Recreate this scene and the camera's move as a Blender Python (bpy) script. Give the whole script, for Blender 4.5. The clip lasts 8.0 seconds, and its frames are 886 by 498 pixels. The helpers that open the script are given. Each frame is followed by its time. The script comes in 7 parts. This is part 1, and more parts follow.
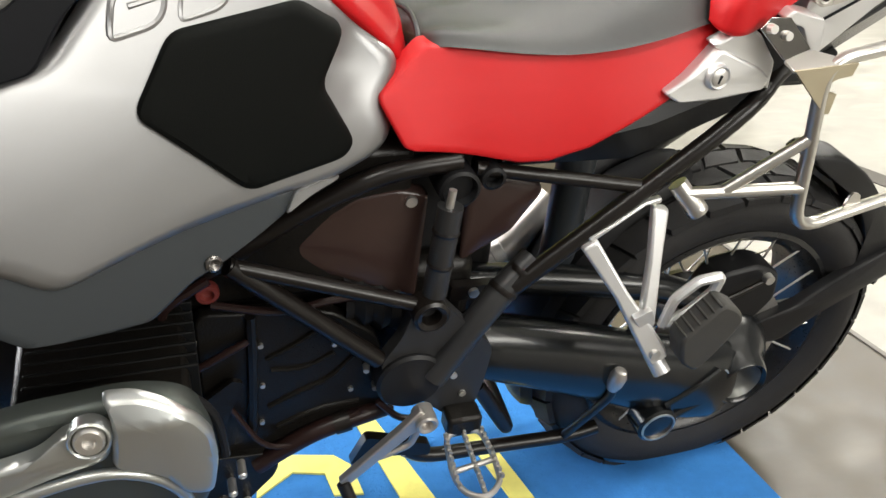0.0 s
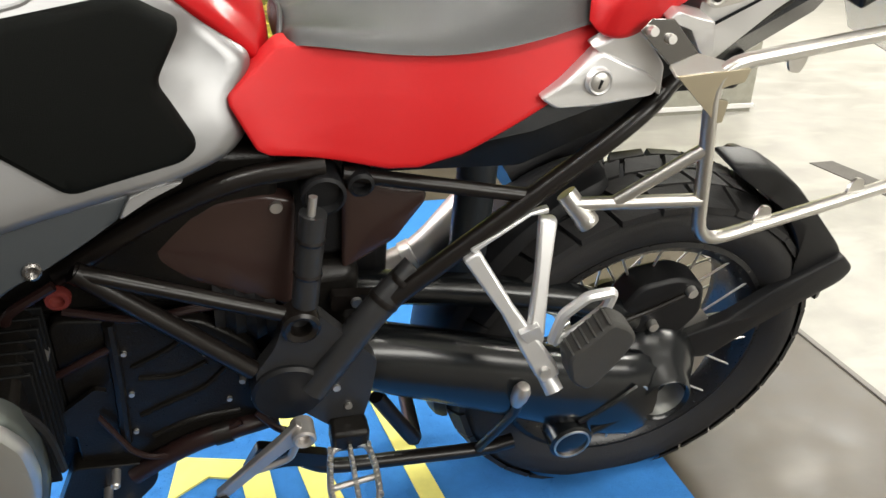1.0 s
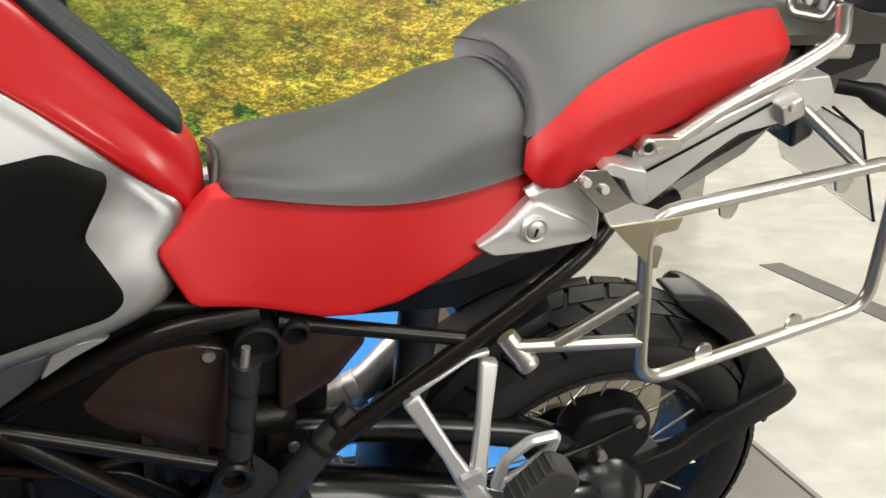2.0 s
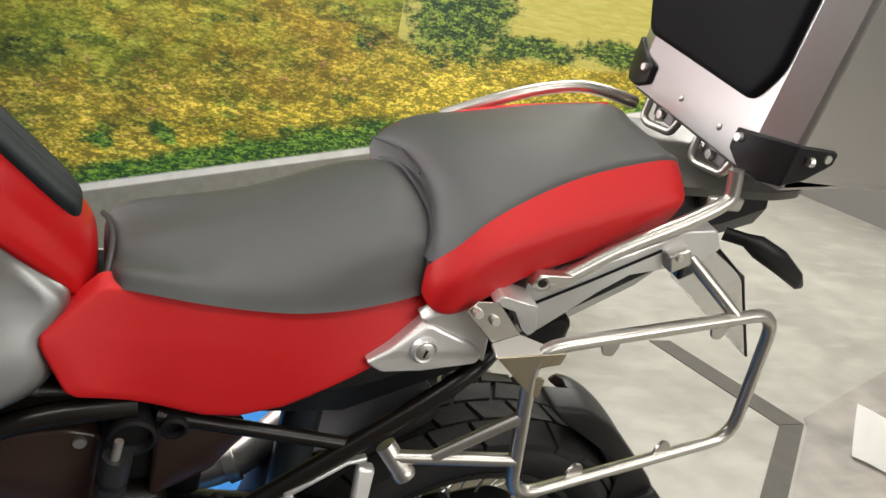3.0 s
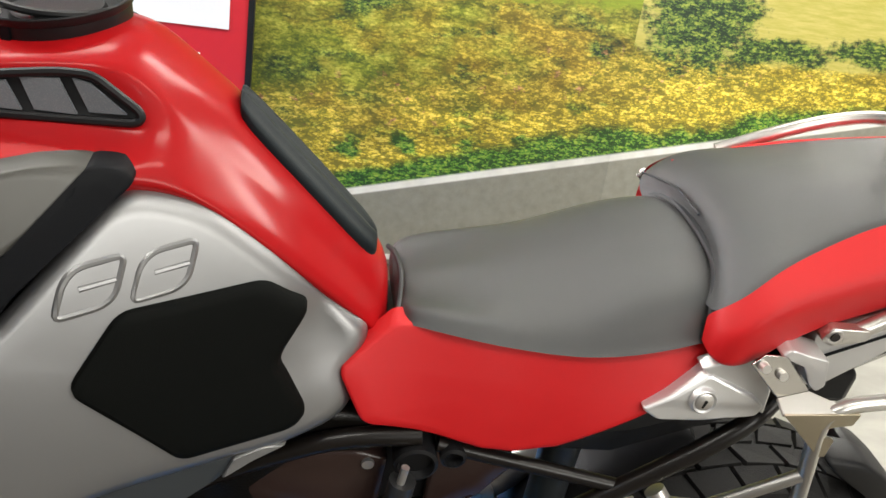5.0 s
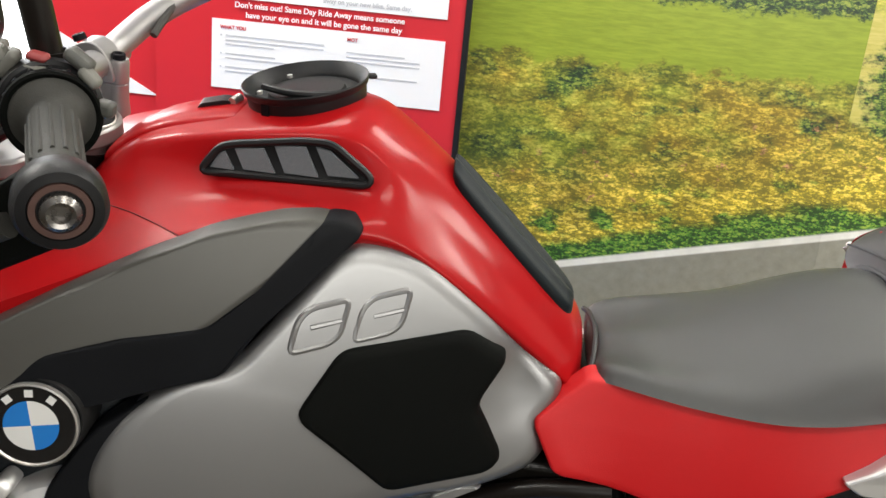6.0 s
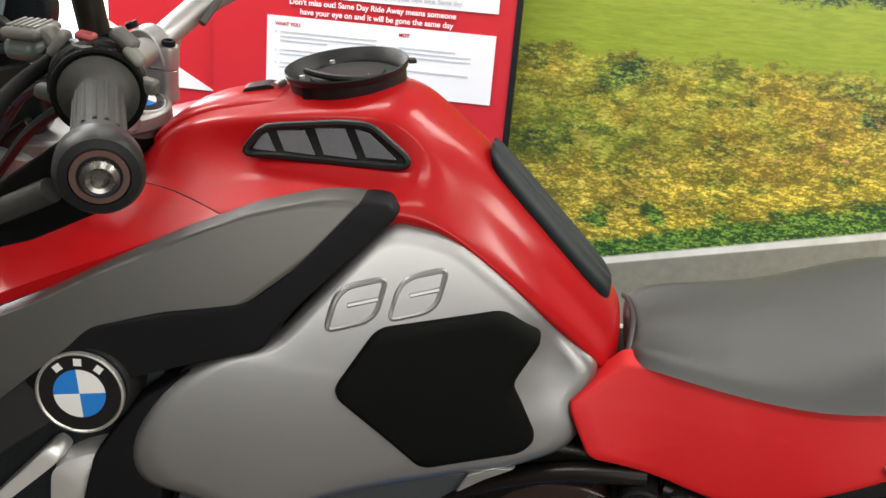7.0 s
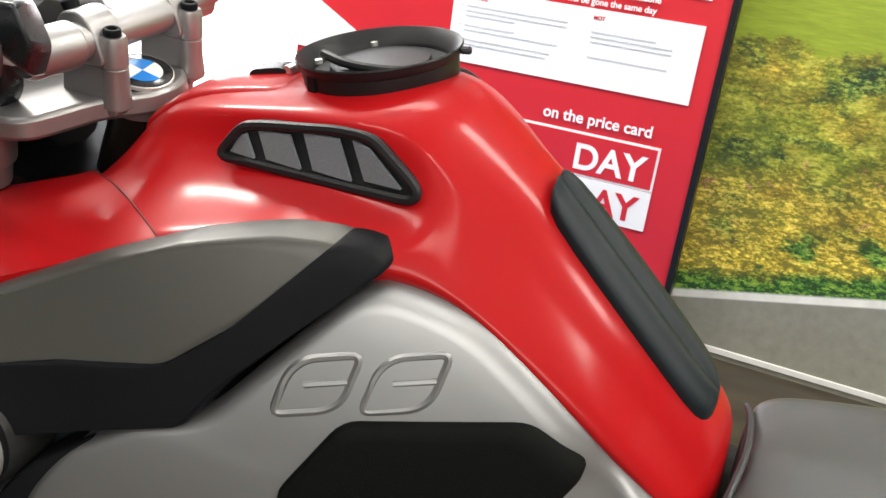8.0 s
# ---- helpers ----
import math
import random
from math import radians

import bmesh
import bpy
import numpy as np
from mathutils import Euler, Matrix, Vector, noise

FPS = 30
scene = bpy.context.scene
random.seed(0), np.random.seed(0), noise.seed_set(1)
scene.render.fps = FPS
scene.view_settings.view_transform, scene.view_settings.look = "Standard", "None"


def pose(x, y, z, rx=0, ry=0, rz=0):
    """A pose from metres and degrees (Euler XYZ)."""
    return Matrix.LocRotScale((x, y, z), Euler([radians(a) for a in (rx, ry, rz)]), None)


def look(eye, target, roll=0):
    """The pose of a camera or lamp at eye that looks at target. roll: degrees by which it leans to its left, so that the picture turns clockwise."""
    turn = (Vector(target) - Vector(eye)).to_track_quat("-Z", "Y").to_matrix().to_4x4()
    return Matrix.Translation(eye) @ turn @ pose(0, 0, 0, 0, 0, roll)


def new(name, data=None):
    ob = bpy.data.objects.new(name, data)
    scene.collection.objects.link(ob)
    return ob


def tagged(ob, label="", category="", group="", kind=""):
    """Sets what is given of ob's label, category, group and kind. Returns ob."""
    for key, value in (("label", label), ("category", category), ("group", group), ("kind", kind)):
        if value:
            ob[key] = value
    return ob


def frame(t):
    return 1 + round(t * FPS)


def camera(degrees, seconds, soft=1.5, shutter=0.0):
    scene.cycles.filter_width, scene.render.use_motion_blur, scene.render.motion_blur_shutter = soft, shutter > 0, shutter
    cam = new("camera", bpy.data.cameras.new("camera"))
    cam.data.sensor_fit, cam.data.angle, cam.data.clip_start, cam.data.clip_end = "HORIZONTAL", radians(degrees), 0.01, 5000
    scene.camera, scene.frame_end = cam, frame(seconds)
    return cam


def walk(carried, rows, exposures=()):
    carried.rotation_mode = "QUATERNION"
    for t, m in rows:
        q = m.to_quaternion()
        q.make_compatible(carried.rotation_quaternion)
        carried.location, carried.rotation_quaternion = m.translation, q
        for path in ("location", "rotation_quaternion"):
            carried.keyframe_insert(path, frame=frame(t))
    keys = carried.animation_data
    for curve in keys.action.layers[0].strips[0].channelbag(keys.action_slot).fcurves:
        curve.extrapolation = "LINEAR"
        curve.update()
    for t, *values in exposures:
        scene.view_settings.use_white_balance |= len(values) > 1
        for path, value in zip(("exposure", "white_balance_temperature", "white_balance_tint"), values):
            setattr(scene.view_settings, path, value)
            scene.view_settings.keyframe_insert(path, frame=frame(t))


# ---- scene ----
cam = camera(55.5, 8.0)

PATH = [
    (0, (-0.822, -1.105, 1.031), (-0.236, 0.605, 0.177), 1.6),
    (0.2, (-0.77, -1.109, 1.032), (-0.173, 0.601, 0.184), 2.9),
    (0.3, (-0.739, -1.115, 1.032), (-0.152, 0.601, 0.19), 3.2),
    (0.5, (-0.69, -1.113, 1.035), (-0.135, 0.604, 0.174), 3.0),
    (1, (-0.634, -1.105, 1.034), (-0.11, 0.615, 0.158), 2.0),
    (1.5, (-0.611, -1.096, 1.048), (-0.098, 0.636, 0.19), 0.5),
    (2, (-0.598, -1.079, 1.093), (0.024, 0.693, 0.406), 2.6),
    (2.2, (-0.595, -1.076, 1.113), (0.095, 0.699, 0.502), 3.9),
    (3.3, (-0.588, -1.053, 1.213), (0.24, 0.641, 0.548), 13.0),
    (3.5, (-0.593, -1.046, 1.211), (0.233, 0.634, 0.509), 13.3),
    (4, (-0.613, -1.035, 1.215), (0.146, 0.652, 0.456), 12.5),
    (4.5, (-0.647, -1.022, 1.228), (-0.091, 0.728, 0.435), 10.1),
    (4.8, (-0.657, -1.029, 1.239), (-0.234, 0.77, 0.475), 8.8),
    (5, (-0.668, -1.03, 1.239), (-0.312, 0.805, 0.526), 8.4),
    (6.3, (-0.674, -1.119, 1.238), (-0.874, 0.782, 0.65), 5.2),
    (6.5, (-0.673, -1.127, 1.234), (-0.889, 0.771, 0.643), 5.1),
    (7, (-0.651, -1.109, 1.225), (-0.898, 0.782, 0.622), 5.1),
    (7.5, (-0.585, -0.971, 1.218), (-0.922, 0.896, 0.585), 6.7),
    (7.7, (-0.574, -0.899, 1.221), (-1.018, 0.94, 0.572), 7.8),
    (8, (-0.56, -0.798, 1.225), (-1.275, 0.934, 0.524), 7.8),
]
walk(cam, [(t, look(eye, target, roll)) for t, eye, target, roll in PATH], ((0.0, 0.42), (1.0, 0.36), (1.5, 0.40), (2.0, 0.11), (2.2, 0.02), (3.3, -0.34), (3.5, -0.32), (4.0, -0.03), (4.5, -0.03), (5.2, 0.06), (6.3, -0.12), (7.0, -0.06), (7.5, 0.06), (8.0, 0.14)))
AXLE = 0.312

# ---------------------------------------------------------------- light
ROOM = (-5.0, 5.0, -4.5, 1.97, 3.0)          # x0, x1, y0, y1, ceiling height
world = bpy.data.worlds.new("sky")
world.use_nodes = True
scene.world = world
_sky = world.node_tree.nodes.new("ShaderNodeTexSky")
_sky.sky_type, _sky.sun_disc = "NISHITA", False
_sky.sun_elevation, _sky.sun_rotation = radians(35), radians(80)
world.node_tree.links.new(_sky.outputs[0], world.node_tree.nodes["Background"].inputs[0])
world.node_tree.nodes["Background"].inputs[1].default_value = 0.12


def area_lamp(name, m, sx, sy, watts, colour=(1, 1, 1)):
    d = bpy.data.lights.new(name, "AREA")
    d.shape, d.size, d.size_y, d.energy, d.color = "RECTANGLE", sx, sy, watts, colour
    ob = new(name, d)
    ob.matrix_world = m
    return ob


# daylight from an unseen shop front, and ceiling lamps out of view
area_lamp("shop_front_light", look((2.1, -4.42, 2.18), (0.2, 0, 0.9)), 4.0, 1.1, 130, (1.0, 0.96, 0.87))
# The pair at x 3.2 is added to brighten the back floor.
for _x, _y, _w in ((-1.6, -1.5, 22), (0.6, -1.5, 22), (-1.6, 0.6, 24), (0.6, 0.6, 44), (2.8, -0.4, 60), (3.2, 2.4, 120), (3.2, 4.6, 100), (-3.4, 0.6, 95)):
    area_lamp("unseen_ceiling_light", look((_x, _y, 2.93), (_x, _y, 0)), 1.3, 0.28, _w, (1.0, 0.97, 0.89))
area_lamp("window_light", look((-3.45, 2.10, 1.42), (-3.45, 0, 1.42)), 2.08, 2.62, 130, (0.96, 0.98, 1.0))

# ---------------------------------------------------------------- materials
def material(name, colour, rough=0.5, metal=0.0, vary=0.12, scale=6.0, bump=0.0, bump_scale=200.0, coat=0.0, rough_vary=0.1, spec=0.5, random_tone=0.0, coat_rough=0.12):
    """A surface whose tone and gloss vary at two scales, with a fine relief."""
    m = bpy.data.materials.new(name)
    m.use_nodes = True
    nt = m.node_tree
    n, link = nt.nodes, nt.links.new
    b = n["Principled BSDF"]
    geo = n.new("ShaderNodeTexCoord")
    big, fine = n.new("ShaderNodeTexNoise"), n.new("ShaderNodeTexNoise")
    big.inputs["Scale"].default_value, big.inputs["Detail"].default_value = scale, 5
    fine.inputs["Scale"].default_value, fine.inputs["Detail"].default_value = bump_scale, 3
    link(geo.outputs["Object"], big.inputs["Vector"])
    link(geo.outputs["Object"], fine.inputs["Vector"])
    ramp = n.new("ShaderNodeMapRange")
    ramp.inputs["To Min"].default_value, ramp.inputs["To Max"].default_value = 1 - vary, 1 + vary
    link(big.outputs["Fac"], ramp.inputs["Value"])
    tone = n.new("ShaderNodeVectorMath")
    tone.operation = "SCALE"
    tone.inputs[0].default_value = colour
    if random_tone:
        info = n.new("ShaderNodeObjectInfo")
        r2 = n.new("ShaderNodeMapRange")
        r2.inputs["To Min"].default_value, r2.inputs["To Max"].default_value = 1 - random_tone, 1 + random_tone
        link(info.outputs["Random"], r2.inputs["Value"])
        mul = n.new("ShaderNodeMath")
        mul.operation = "MULTIPLY"
        link(ramp.outputs[0], mul.inputs[0])
        link(r2.outputs[0], mul.inputs[1])
        link(mul.outputs[0], tone.inputs["Scale"])
    else:
        link(ramp.outputs[0], tone.inputs["Scale"])
    link(tone.outputs[0], b.inputs["Base Color"])
    rr = n.new("ShaderNodeMapRange")
    rr.inputs["To Min"].default_value, rr.inputs["To Max"].default_value = max(0.02, rough - rough_vary), min(1, rough + rough_vary)
    link(fine.outputs["Fac"], rr.inputs["Value"])
    link(rr.outputs[0], b.inputs["Roughness"])
    b.inputs["Metallic"].default_value = metal
    b.inputs["Coat Weight"].default_value = coat
    b.inputs["Coat Roughness"].default_value = coat_rough
    b.inputs["Specular IOR Level"].default_value = spec
    if bump:
        bp_ = n.new("ShaderNodeBump")
        bp_.inputs["Strength"].default_value, bp_.inputs["Distance"].default_value = bump, 0.002
        link(fine.outputs["Fac"], bp_.inputs["Height"])
        link(bp_.outputs[0], b.inputs["Normal"])
    return m


RED = material("red_tank_paint", (0.365, 0.005, 0.007), 0.42, 0.0, 0.04, 4, 0.0, 900, coat=0.26, rough_vary=0.03, spec=0.08, coat_rough=0.15)
DARK_RED = material("dark_red_joint", (0.12, 0.003, 0.004), 0.5, 0, 0.1, 8)
RED_VINYL = material("red_seat_vinyl", (0.59, 0.011, 0.014), 0.42, 0, 0.06, 8, 0.25, 1400, spec=0.35)
GREY_VINYL = material("grey_seat_vinyl", (0.052, 0.053, 0.053), 0.38, 0, 0.08, 8, 0.35, 1500, spec=0.6)
BLACK_PIPING = material("black_piping", (0.02, 0.021, 0.024), 0.5, 0, 0.1, 20, 0.2, 900)
SILVER = material("silver_paint", (0.30, 0.30, 0.303), 0.41, 0.88, 0.04, 5, 0.04, 2500, rough_vary=0.05)
SILVER_BRIGHT = material("bright_cast_aluminium", (0.76, 0.755, 0.75), 0.40, 0.7, 0.06, 12, 0.05, 700, rough_vary=0.04)
CAST_GREY = material("satin_cast_alloy", (0.34, 0.33, 0.33), 0.42, 0.8, 0.06, 12, 0.05, 700, rough_vary=0.04)
STEEL = material("brushed_steel_tube", (0.60, 0.58, 0.545), 0.33, 0.92, 0.05, 9, 0.0, 600, rough_vary=0.015)
GOLD_STEEL = material("heat_tinted_steel_plate", (0.52, 0.46, 0.34), 0.34, 0.9, 0.12, 9, 0.0, 500, rough_vary=0.02)
GREY_TRIM = material("grey_plastic_trim", (0.070, 0.068, 0.061), 0.34, 0.25, 0.08, 7, 0.1, 1600)
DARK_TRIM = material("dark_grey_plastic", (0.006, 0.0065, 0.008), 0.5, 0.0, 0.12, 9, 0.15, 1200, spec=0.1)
LOW_TRIM = material("slate_plastic_trim", (0.034, 0.040, 0.045), 0.36, 0.1, 0.1, 8, 0.12, 1200)
RUBBER_PAD = material("black_knee_rubber", (0.004, 0.0045, 0.004), 0.62, 0, 0.15, 10, 0.3, 1300, spec=0.06)
TANK_PAD = material("blue_black_tank_rubber", (0.004, 0.009, 0.012), 0.52, 0, 0.1, 10, 0.2, 1300, spec=0.3)
BLACK_FRAME = material("black_frame_paint", (0.009, 0.007, 0.006), 0.30, 0.0, 0.2, 10, 0.0, 600, coat=0.0, spec=0.4, rough_vary=0.03)
BLACK_PLASTIC = material("black_plastic", (0.010, 0.010, 0.011), 0.42, 0, 0.2, 14, 0.12, 900, spec=0.28)
BROWN_BLACK = material("brown_black_cover", (0.050, 0.029, 0.025), 0.16, 0.0, 0.15, 8, 0.1, 900)
ENGINE_BLACK = material("black_engine_casting", (0.008, 0.007, 0.006), 0.32, 0.0, 0.3, 18, 0.25, 350, spec=0.25)
DRIVE_BLACK = material("gloss_black_housing", (0.006, 0.007, 0.008), 0.24, 0.0, 0.2, 9, 0.0, 500, coat=0.1, spec=0.5, rough_vary=0.03)
TYRE = material("tyre_rubber", (0.015, 0.014, 0.014), 0.68, 0, 0.25, 12, 0.4, 500)
RIM_BLACK = material("black_rim", (0.015, 0.015, 0.016), 0.3, 0.3, 0.15, 12)
DASH_BLACK = material("blue_black_cover", (0.010, 0.013, 0.016), 0.3, 0, 0.2, 12, 0.1, 700, spec=0.4)
LOUVRE = material("grey_black_louvre", (0.15, 0.16, 0.175), 0.26, 0.0, 0.1, 12, 0.1, 1200)
# Trim grey darkened in the colour, as the facet faces downward.
DARKENED_GREY = material("darkened_trim_grey", (0.014, 0.014, 0.014), 0.42, 0.0, 0.08, 7, 0.1, 1600)
LEVER_ALLOY = material("worn_alloy_lever", (0.58, 0.55, 0.52), 0.36, 0.8, 0.15, 30, 0.1, 600)
AXLE_GREY = material("dull_axle_metal", (0.22, 0.22, 0.21), 0.4, 0.6, 0.1, 20)
PEG_RUBBER = material("grey_worn_rubber", (0.046, 0.044, 0.040), 0.7, 0, 0.2, 30, 0.3, 800)
GRIP_RUBBER = material("worn_grip_rubber", (0.030, 0.029, 0.025), 0.68, 0, 0.45, 25, 0.3, 900)
COPPER_RING = material("dull_copper_ring", (0.13, 0.075, 0.065), 0.45, 0.5, 0.1, 30)
BOLT_DARK = material("dark_steel_bolt", (0.20, 0.19, 0.18), 0.28, 0.9, 0.1, 30)
SWITCH_GREY = material("worn_grey_switch", (0.15, 0.147, 0.13), 0.5, 0.0, 0.2, 60, 0.2, 900)
SWITCH_DARK = material("dark_worn_switch", (0.075, 0.075, 0.068), 0.5, 0.0, 0.25, 60, 0.2, 900)
SMOKE_GREEN = material("cloudy_reservoir_plastic", (0.10, 0.12, 0.11), 0.35, 0, 0.1, 30)
SMOKE_BLUE = material("blue_grey_screen", (0.17, 0.25, 0.27), 0.15, 0, 0.15, 8, coat=0.3)
CHROME = material("chrome_bolt", (0.72, 0.70, 0.67), 0.4, 0.9, 0.1, 30)
VALVE_COVER = material("metallic_grey_valve_cover", (0.56, 0.575, 0.56), 0.33, 0.85, 0.05, 8, 0.0, 1800, rough_vary=0.03)
# Valve cover grey darkened in the colour for the shade of its recessed face.
COVER_IN_SHADE = material("shaded_cover_grey", (0.115, 0.13, 0.12), 0.40, 0.7, 0.08, 10, 0.06, 1500)
RED_PLASTIC = material("red_rubber_plug", (0.15, 0.022, 0.017), 0.5, 0, 0.1, 30)
HAZARD_RED = material("worn_red_button", (0.30, 0.05, 0.05), 0.5, 0, 0.15, 30)
HOSE = material("red_black_hose", (0.018, 0.008, 0.007), 0.34, 0, 0.2, 20, 0.1, 700, spec=0.35)
SATIN_BLACK = material("satin_grey_black_casting", (0.026, 0.026, 0.027), 0.36, 0.0, 0.12, 12, 0.15, 700, spec=0.5)
FIN_BLACK = material("matt_black_fins", (0.006, 0.006, 0.006), 0.6, 0.0, 0.2, 12, 0.1, 500, spec=0.12)
PLATE_CLEAR = material("pale_frosted_plate", (0.90, 0.90, 0.88), 0.14, 0, 0.03, 6)
PLATE_CLEAR.node_tree.nodes["Principled BSDF"].inputs["Transmission Weight"].default_value = 0.95
PEG_STEEL = material("worn_peg_steel", (0.50, 0.48, 0.45), 0.4, 0.85, 0.2, 40, 0.3, 500)
ALU = material("brushed_aluminium_case", (0.52, 0.505, 0.49), 0.32, 0.88, 0.05, 5, 0.0, 40, rough_vary=0.03)
POLISHED = material("polished_steel_plate", (0.55, 0.53, 0.50), 0.12, 1.0, 0.05, 9, 0.0, 300, rough_vary=0.01)
WHITE_PAINT = material("white_print", (0.8, 0.79, 0.78), 0.5, 0, 0.03, 4)
BLUE_ENAMEL = material("blue_enamel", (0.02, 0.20, 0.62), 0.2, 0, 0.04, 20, coat=0.5)
WHITE_ENAMEL = material("white_enamel", (0.78, 0.78, 0.77), 0.2, 0, 0.03, 20, coat=0.5)
BLACK_ENAMEL = material("black_enamel", (0.010, 0.010, 0.011), 0.18, 0, 0.1, 20, coat=0.5)
SMOKE = material("smoked_lens", (0.03, 0.03, 0.03), 0.15, 0, 0.1, 20)
CARPET_BLUE = material("blue_carpet_pile", (0.045, 0.21, 0.56), 0.95, 0, 0.15, 40, 0.5, 500, spec=0.1)
CARPET_YELLOW = material("yellow_carpet_pile", (0.88, 0.82, 0.24), 0.95, 0, 0.15, 40, 0.4, 500, spec=0.1)
BANNER_RED = material("red_banner_print", (0.60, 0.02, 0.03), 0.4, 0, 0.05, 3)
BANNER_WHITE = material("white_banner_print", (0.88, 0.87, 0.88), 0.4, 0, 0.03, 3)
PRINT_GREY = material("grey_print", (0.55, 0.55, 0.58), 0.5, 0, 0.05, 3)
CEILING_WHITE = material("white_ceiling_paint", (0.75, 0.75, 0.74), 0.8, 0, 0.04, 2)
UNSEEN_WALL_GREY = material("dimmed_wall_grey", (0.16, 0.155, 0.15), 0.75, 0, 0.05, 1.5, 0.2, 90)
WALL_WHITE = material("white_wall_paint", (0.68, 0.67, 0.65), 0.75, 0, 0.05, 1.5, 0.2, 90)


def floor_material(name="scuffed_concrete_floor", tones=((0.085, 0.068, 0.052, 1), (0.19, 0.165, 0.135, 1))):
    """Painted concrete with scuffs, streaks and dirt."""
    m = bpy.data.materials.new(name)
    m.use_nodes = True
    n, link = m.node_tree.nodes, m.node_tree.links.new
    b = n["Principled BSDF"]
    tc = n.new("ShaderNodeTexCoord")
    n1, n2, n3 = (n.new("ShaderNodeTexNoise") for _ in range(3))
    n1.inputs["Scale"].default_value, n1.inputs["Detail"].default_value = 1.1, 6
    n2.inputs["Scale"].default_value, n2.inputs["Detail"].default_value = 9, 8
    stretch = n.new("ShaderNodeMapping")
    stretch.inputs["Scale"].default_value, stretch.inputs["Rotation"].default_value = (3, 8, 1), (0, 0, 0.6)
    n3.inputs["Scale"].default_value, n3.inputs["Detail"].default_value = 1.0, 5
    for t in (n1, n2):
        link(tc.outputs["Object"], t.inputs["Vector"])
    link(tc.outputs["Object"], stretch.inputs["Vector"])
    link(stretch.outputs[0], n3.inputs["Vector"])
    r = n.new("ShaderNodeValToRGB")
    r.color_ramp.elements[0].position, r.color_ramp.elements[0].color = 0.3, tones[0]
    r.color_ramp.elements[1].position, r.color_ramp.elements[1].color = 0.68, tones[1]
    mix = n.new("ShaderNodeMath")
    mix.operation, mix.inputs[1].default_value = "MULTIPLY_ADD", 0.45
    link(n2.outputs["Fac"], mix.inputs[0])
    half = n.new("ShaderNodeMath")
    half.operation, half.inputs[1].default_value = "MULTIPLY", 0.55
    link(n1.outputs["Fac"], half.inputs[0])
    link(half.outputs[0], mix.inputs[2])
    link(mix.outputs[0], r.inputs["Fac"])
    scuff = n.new("ShaderNodeValToRGB")
    scuff.color_ramp.elements[0].position, scuff.color_ramp.elements[1].position = 0.52, 0.78
    link(n3.outputs["Fac"], scuff.inputs["Fac"])
    pale = n.new("ShaderNodeMix")
    pale.data_type = "RGBA"
    pale.inputs["B"].default_value = (*(v * 1.02 for v in tones[1][:3]), 1)
    link(scuff.outputs[0], pale.inputs["Factor"])
    link(r.outputs[0], pale.inputs["A"])
    link(pale.outputs["Result"], b.inputs["Base Color"])
    ro = n.new("ShaderNodeMapRange")
    ro.inputs["To Min"].default_value, ro.inputs["To Max"].default_value = 0.28, 0.6
    link(n2.outputs["Fac"], ro.inputs["Value"])
    link(ro.outputs[0], b.inputs["Roughness"])
    bu = n.new("ShaderNodeBump")
    bu.inputs["Strength"].default_value, bu.inputs["Distance"].default_value = 0.25, 0.003
    link(n2.outputs["Fac"], bu.inputs["Height"])
    link(bu.outputs[0], b.inputs["Normal"])
    return m


FLOOR = floor_material("brown_stained_concrete_floor", ((0.022, 0.017, 0.011, 1), (0.080, 0.064, 0.043, 1)))
PALE_FLOOR = floor_material("pale_concrete_floor", ((0.20, 0.193, 0.172, 1), (0.36, 0.348, 0.315, 1)))
MOTTLED_FLOOR = floor_material("mottled_concrete_floor", ((0.13, 0.125, 0.115, 1), (0.34, 0.31, 0.285, 1)))
STRIP = material("worn_floor_strip", (0.050, 0.044, 0.036), 0.6, 0, 0.4, 14, 0.3, 200)
JOINT = material("dark_floor_joint", (0.13, 0.12, 0.11), 0.6, 0, 0.3, 8, 0.3, 200)


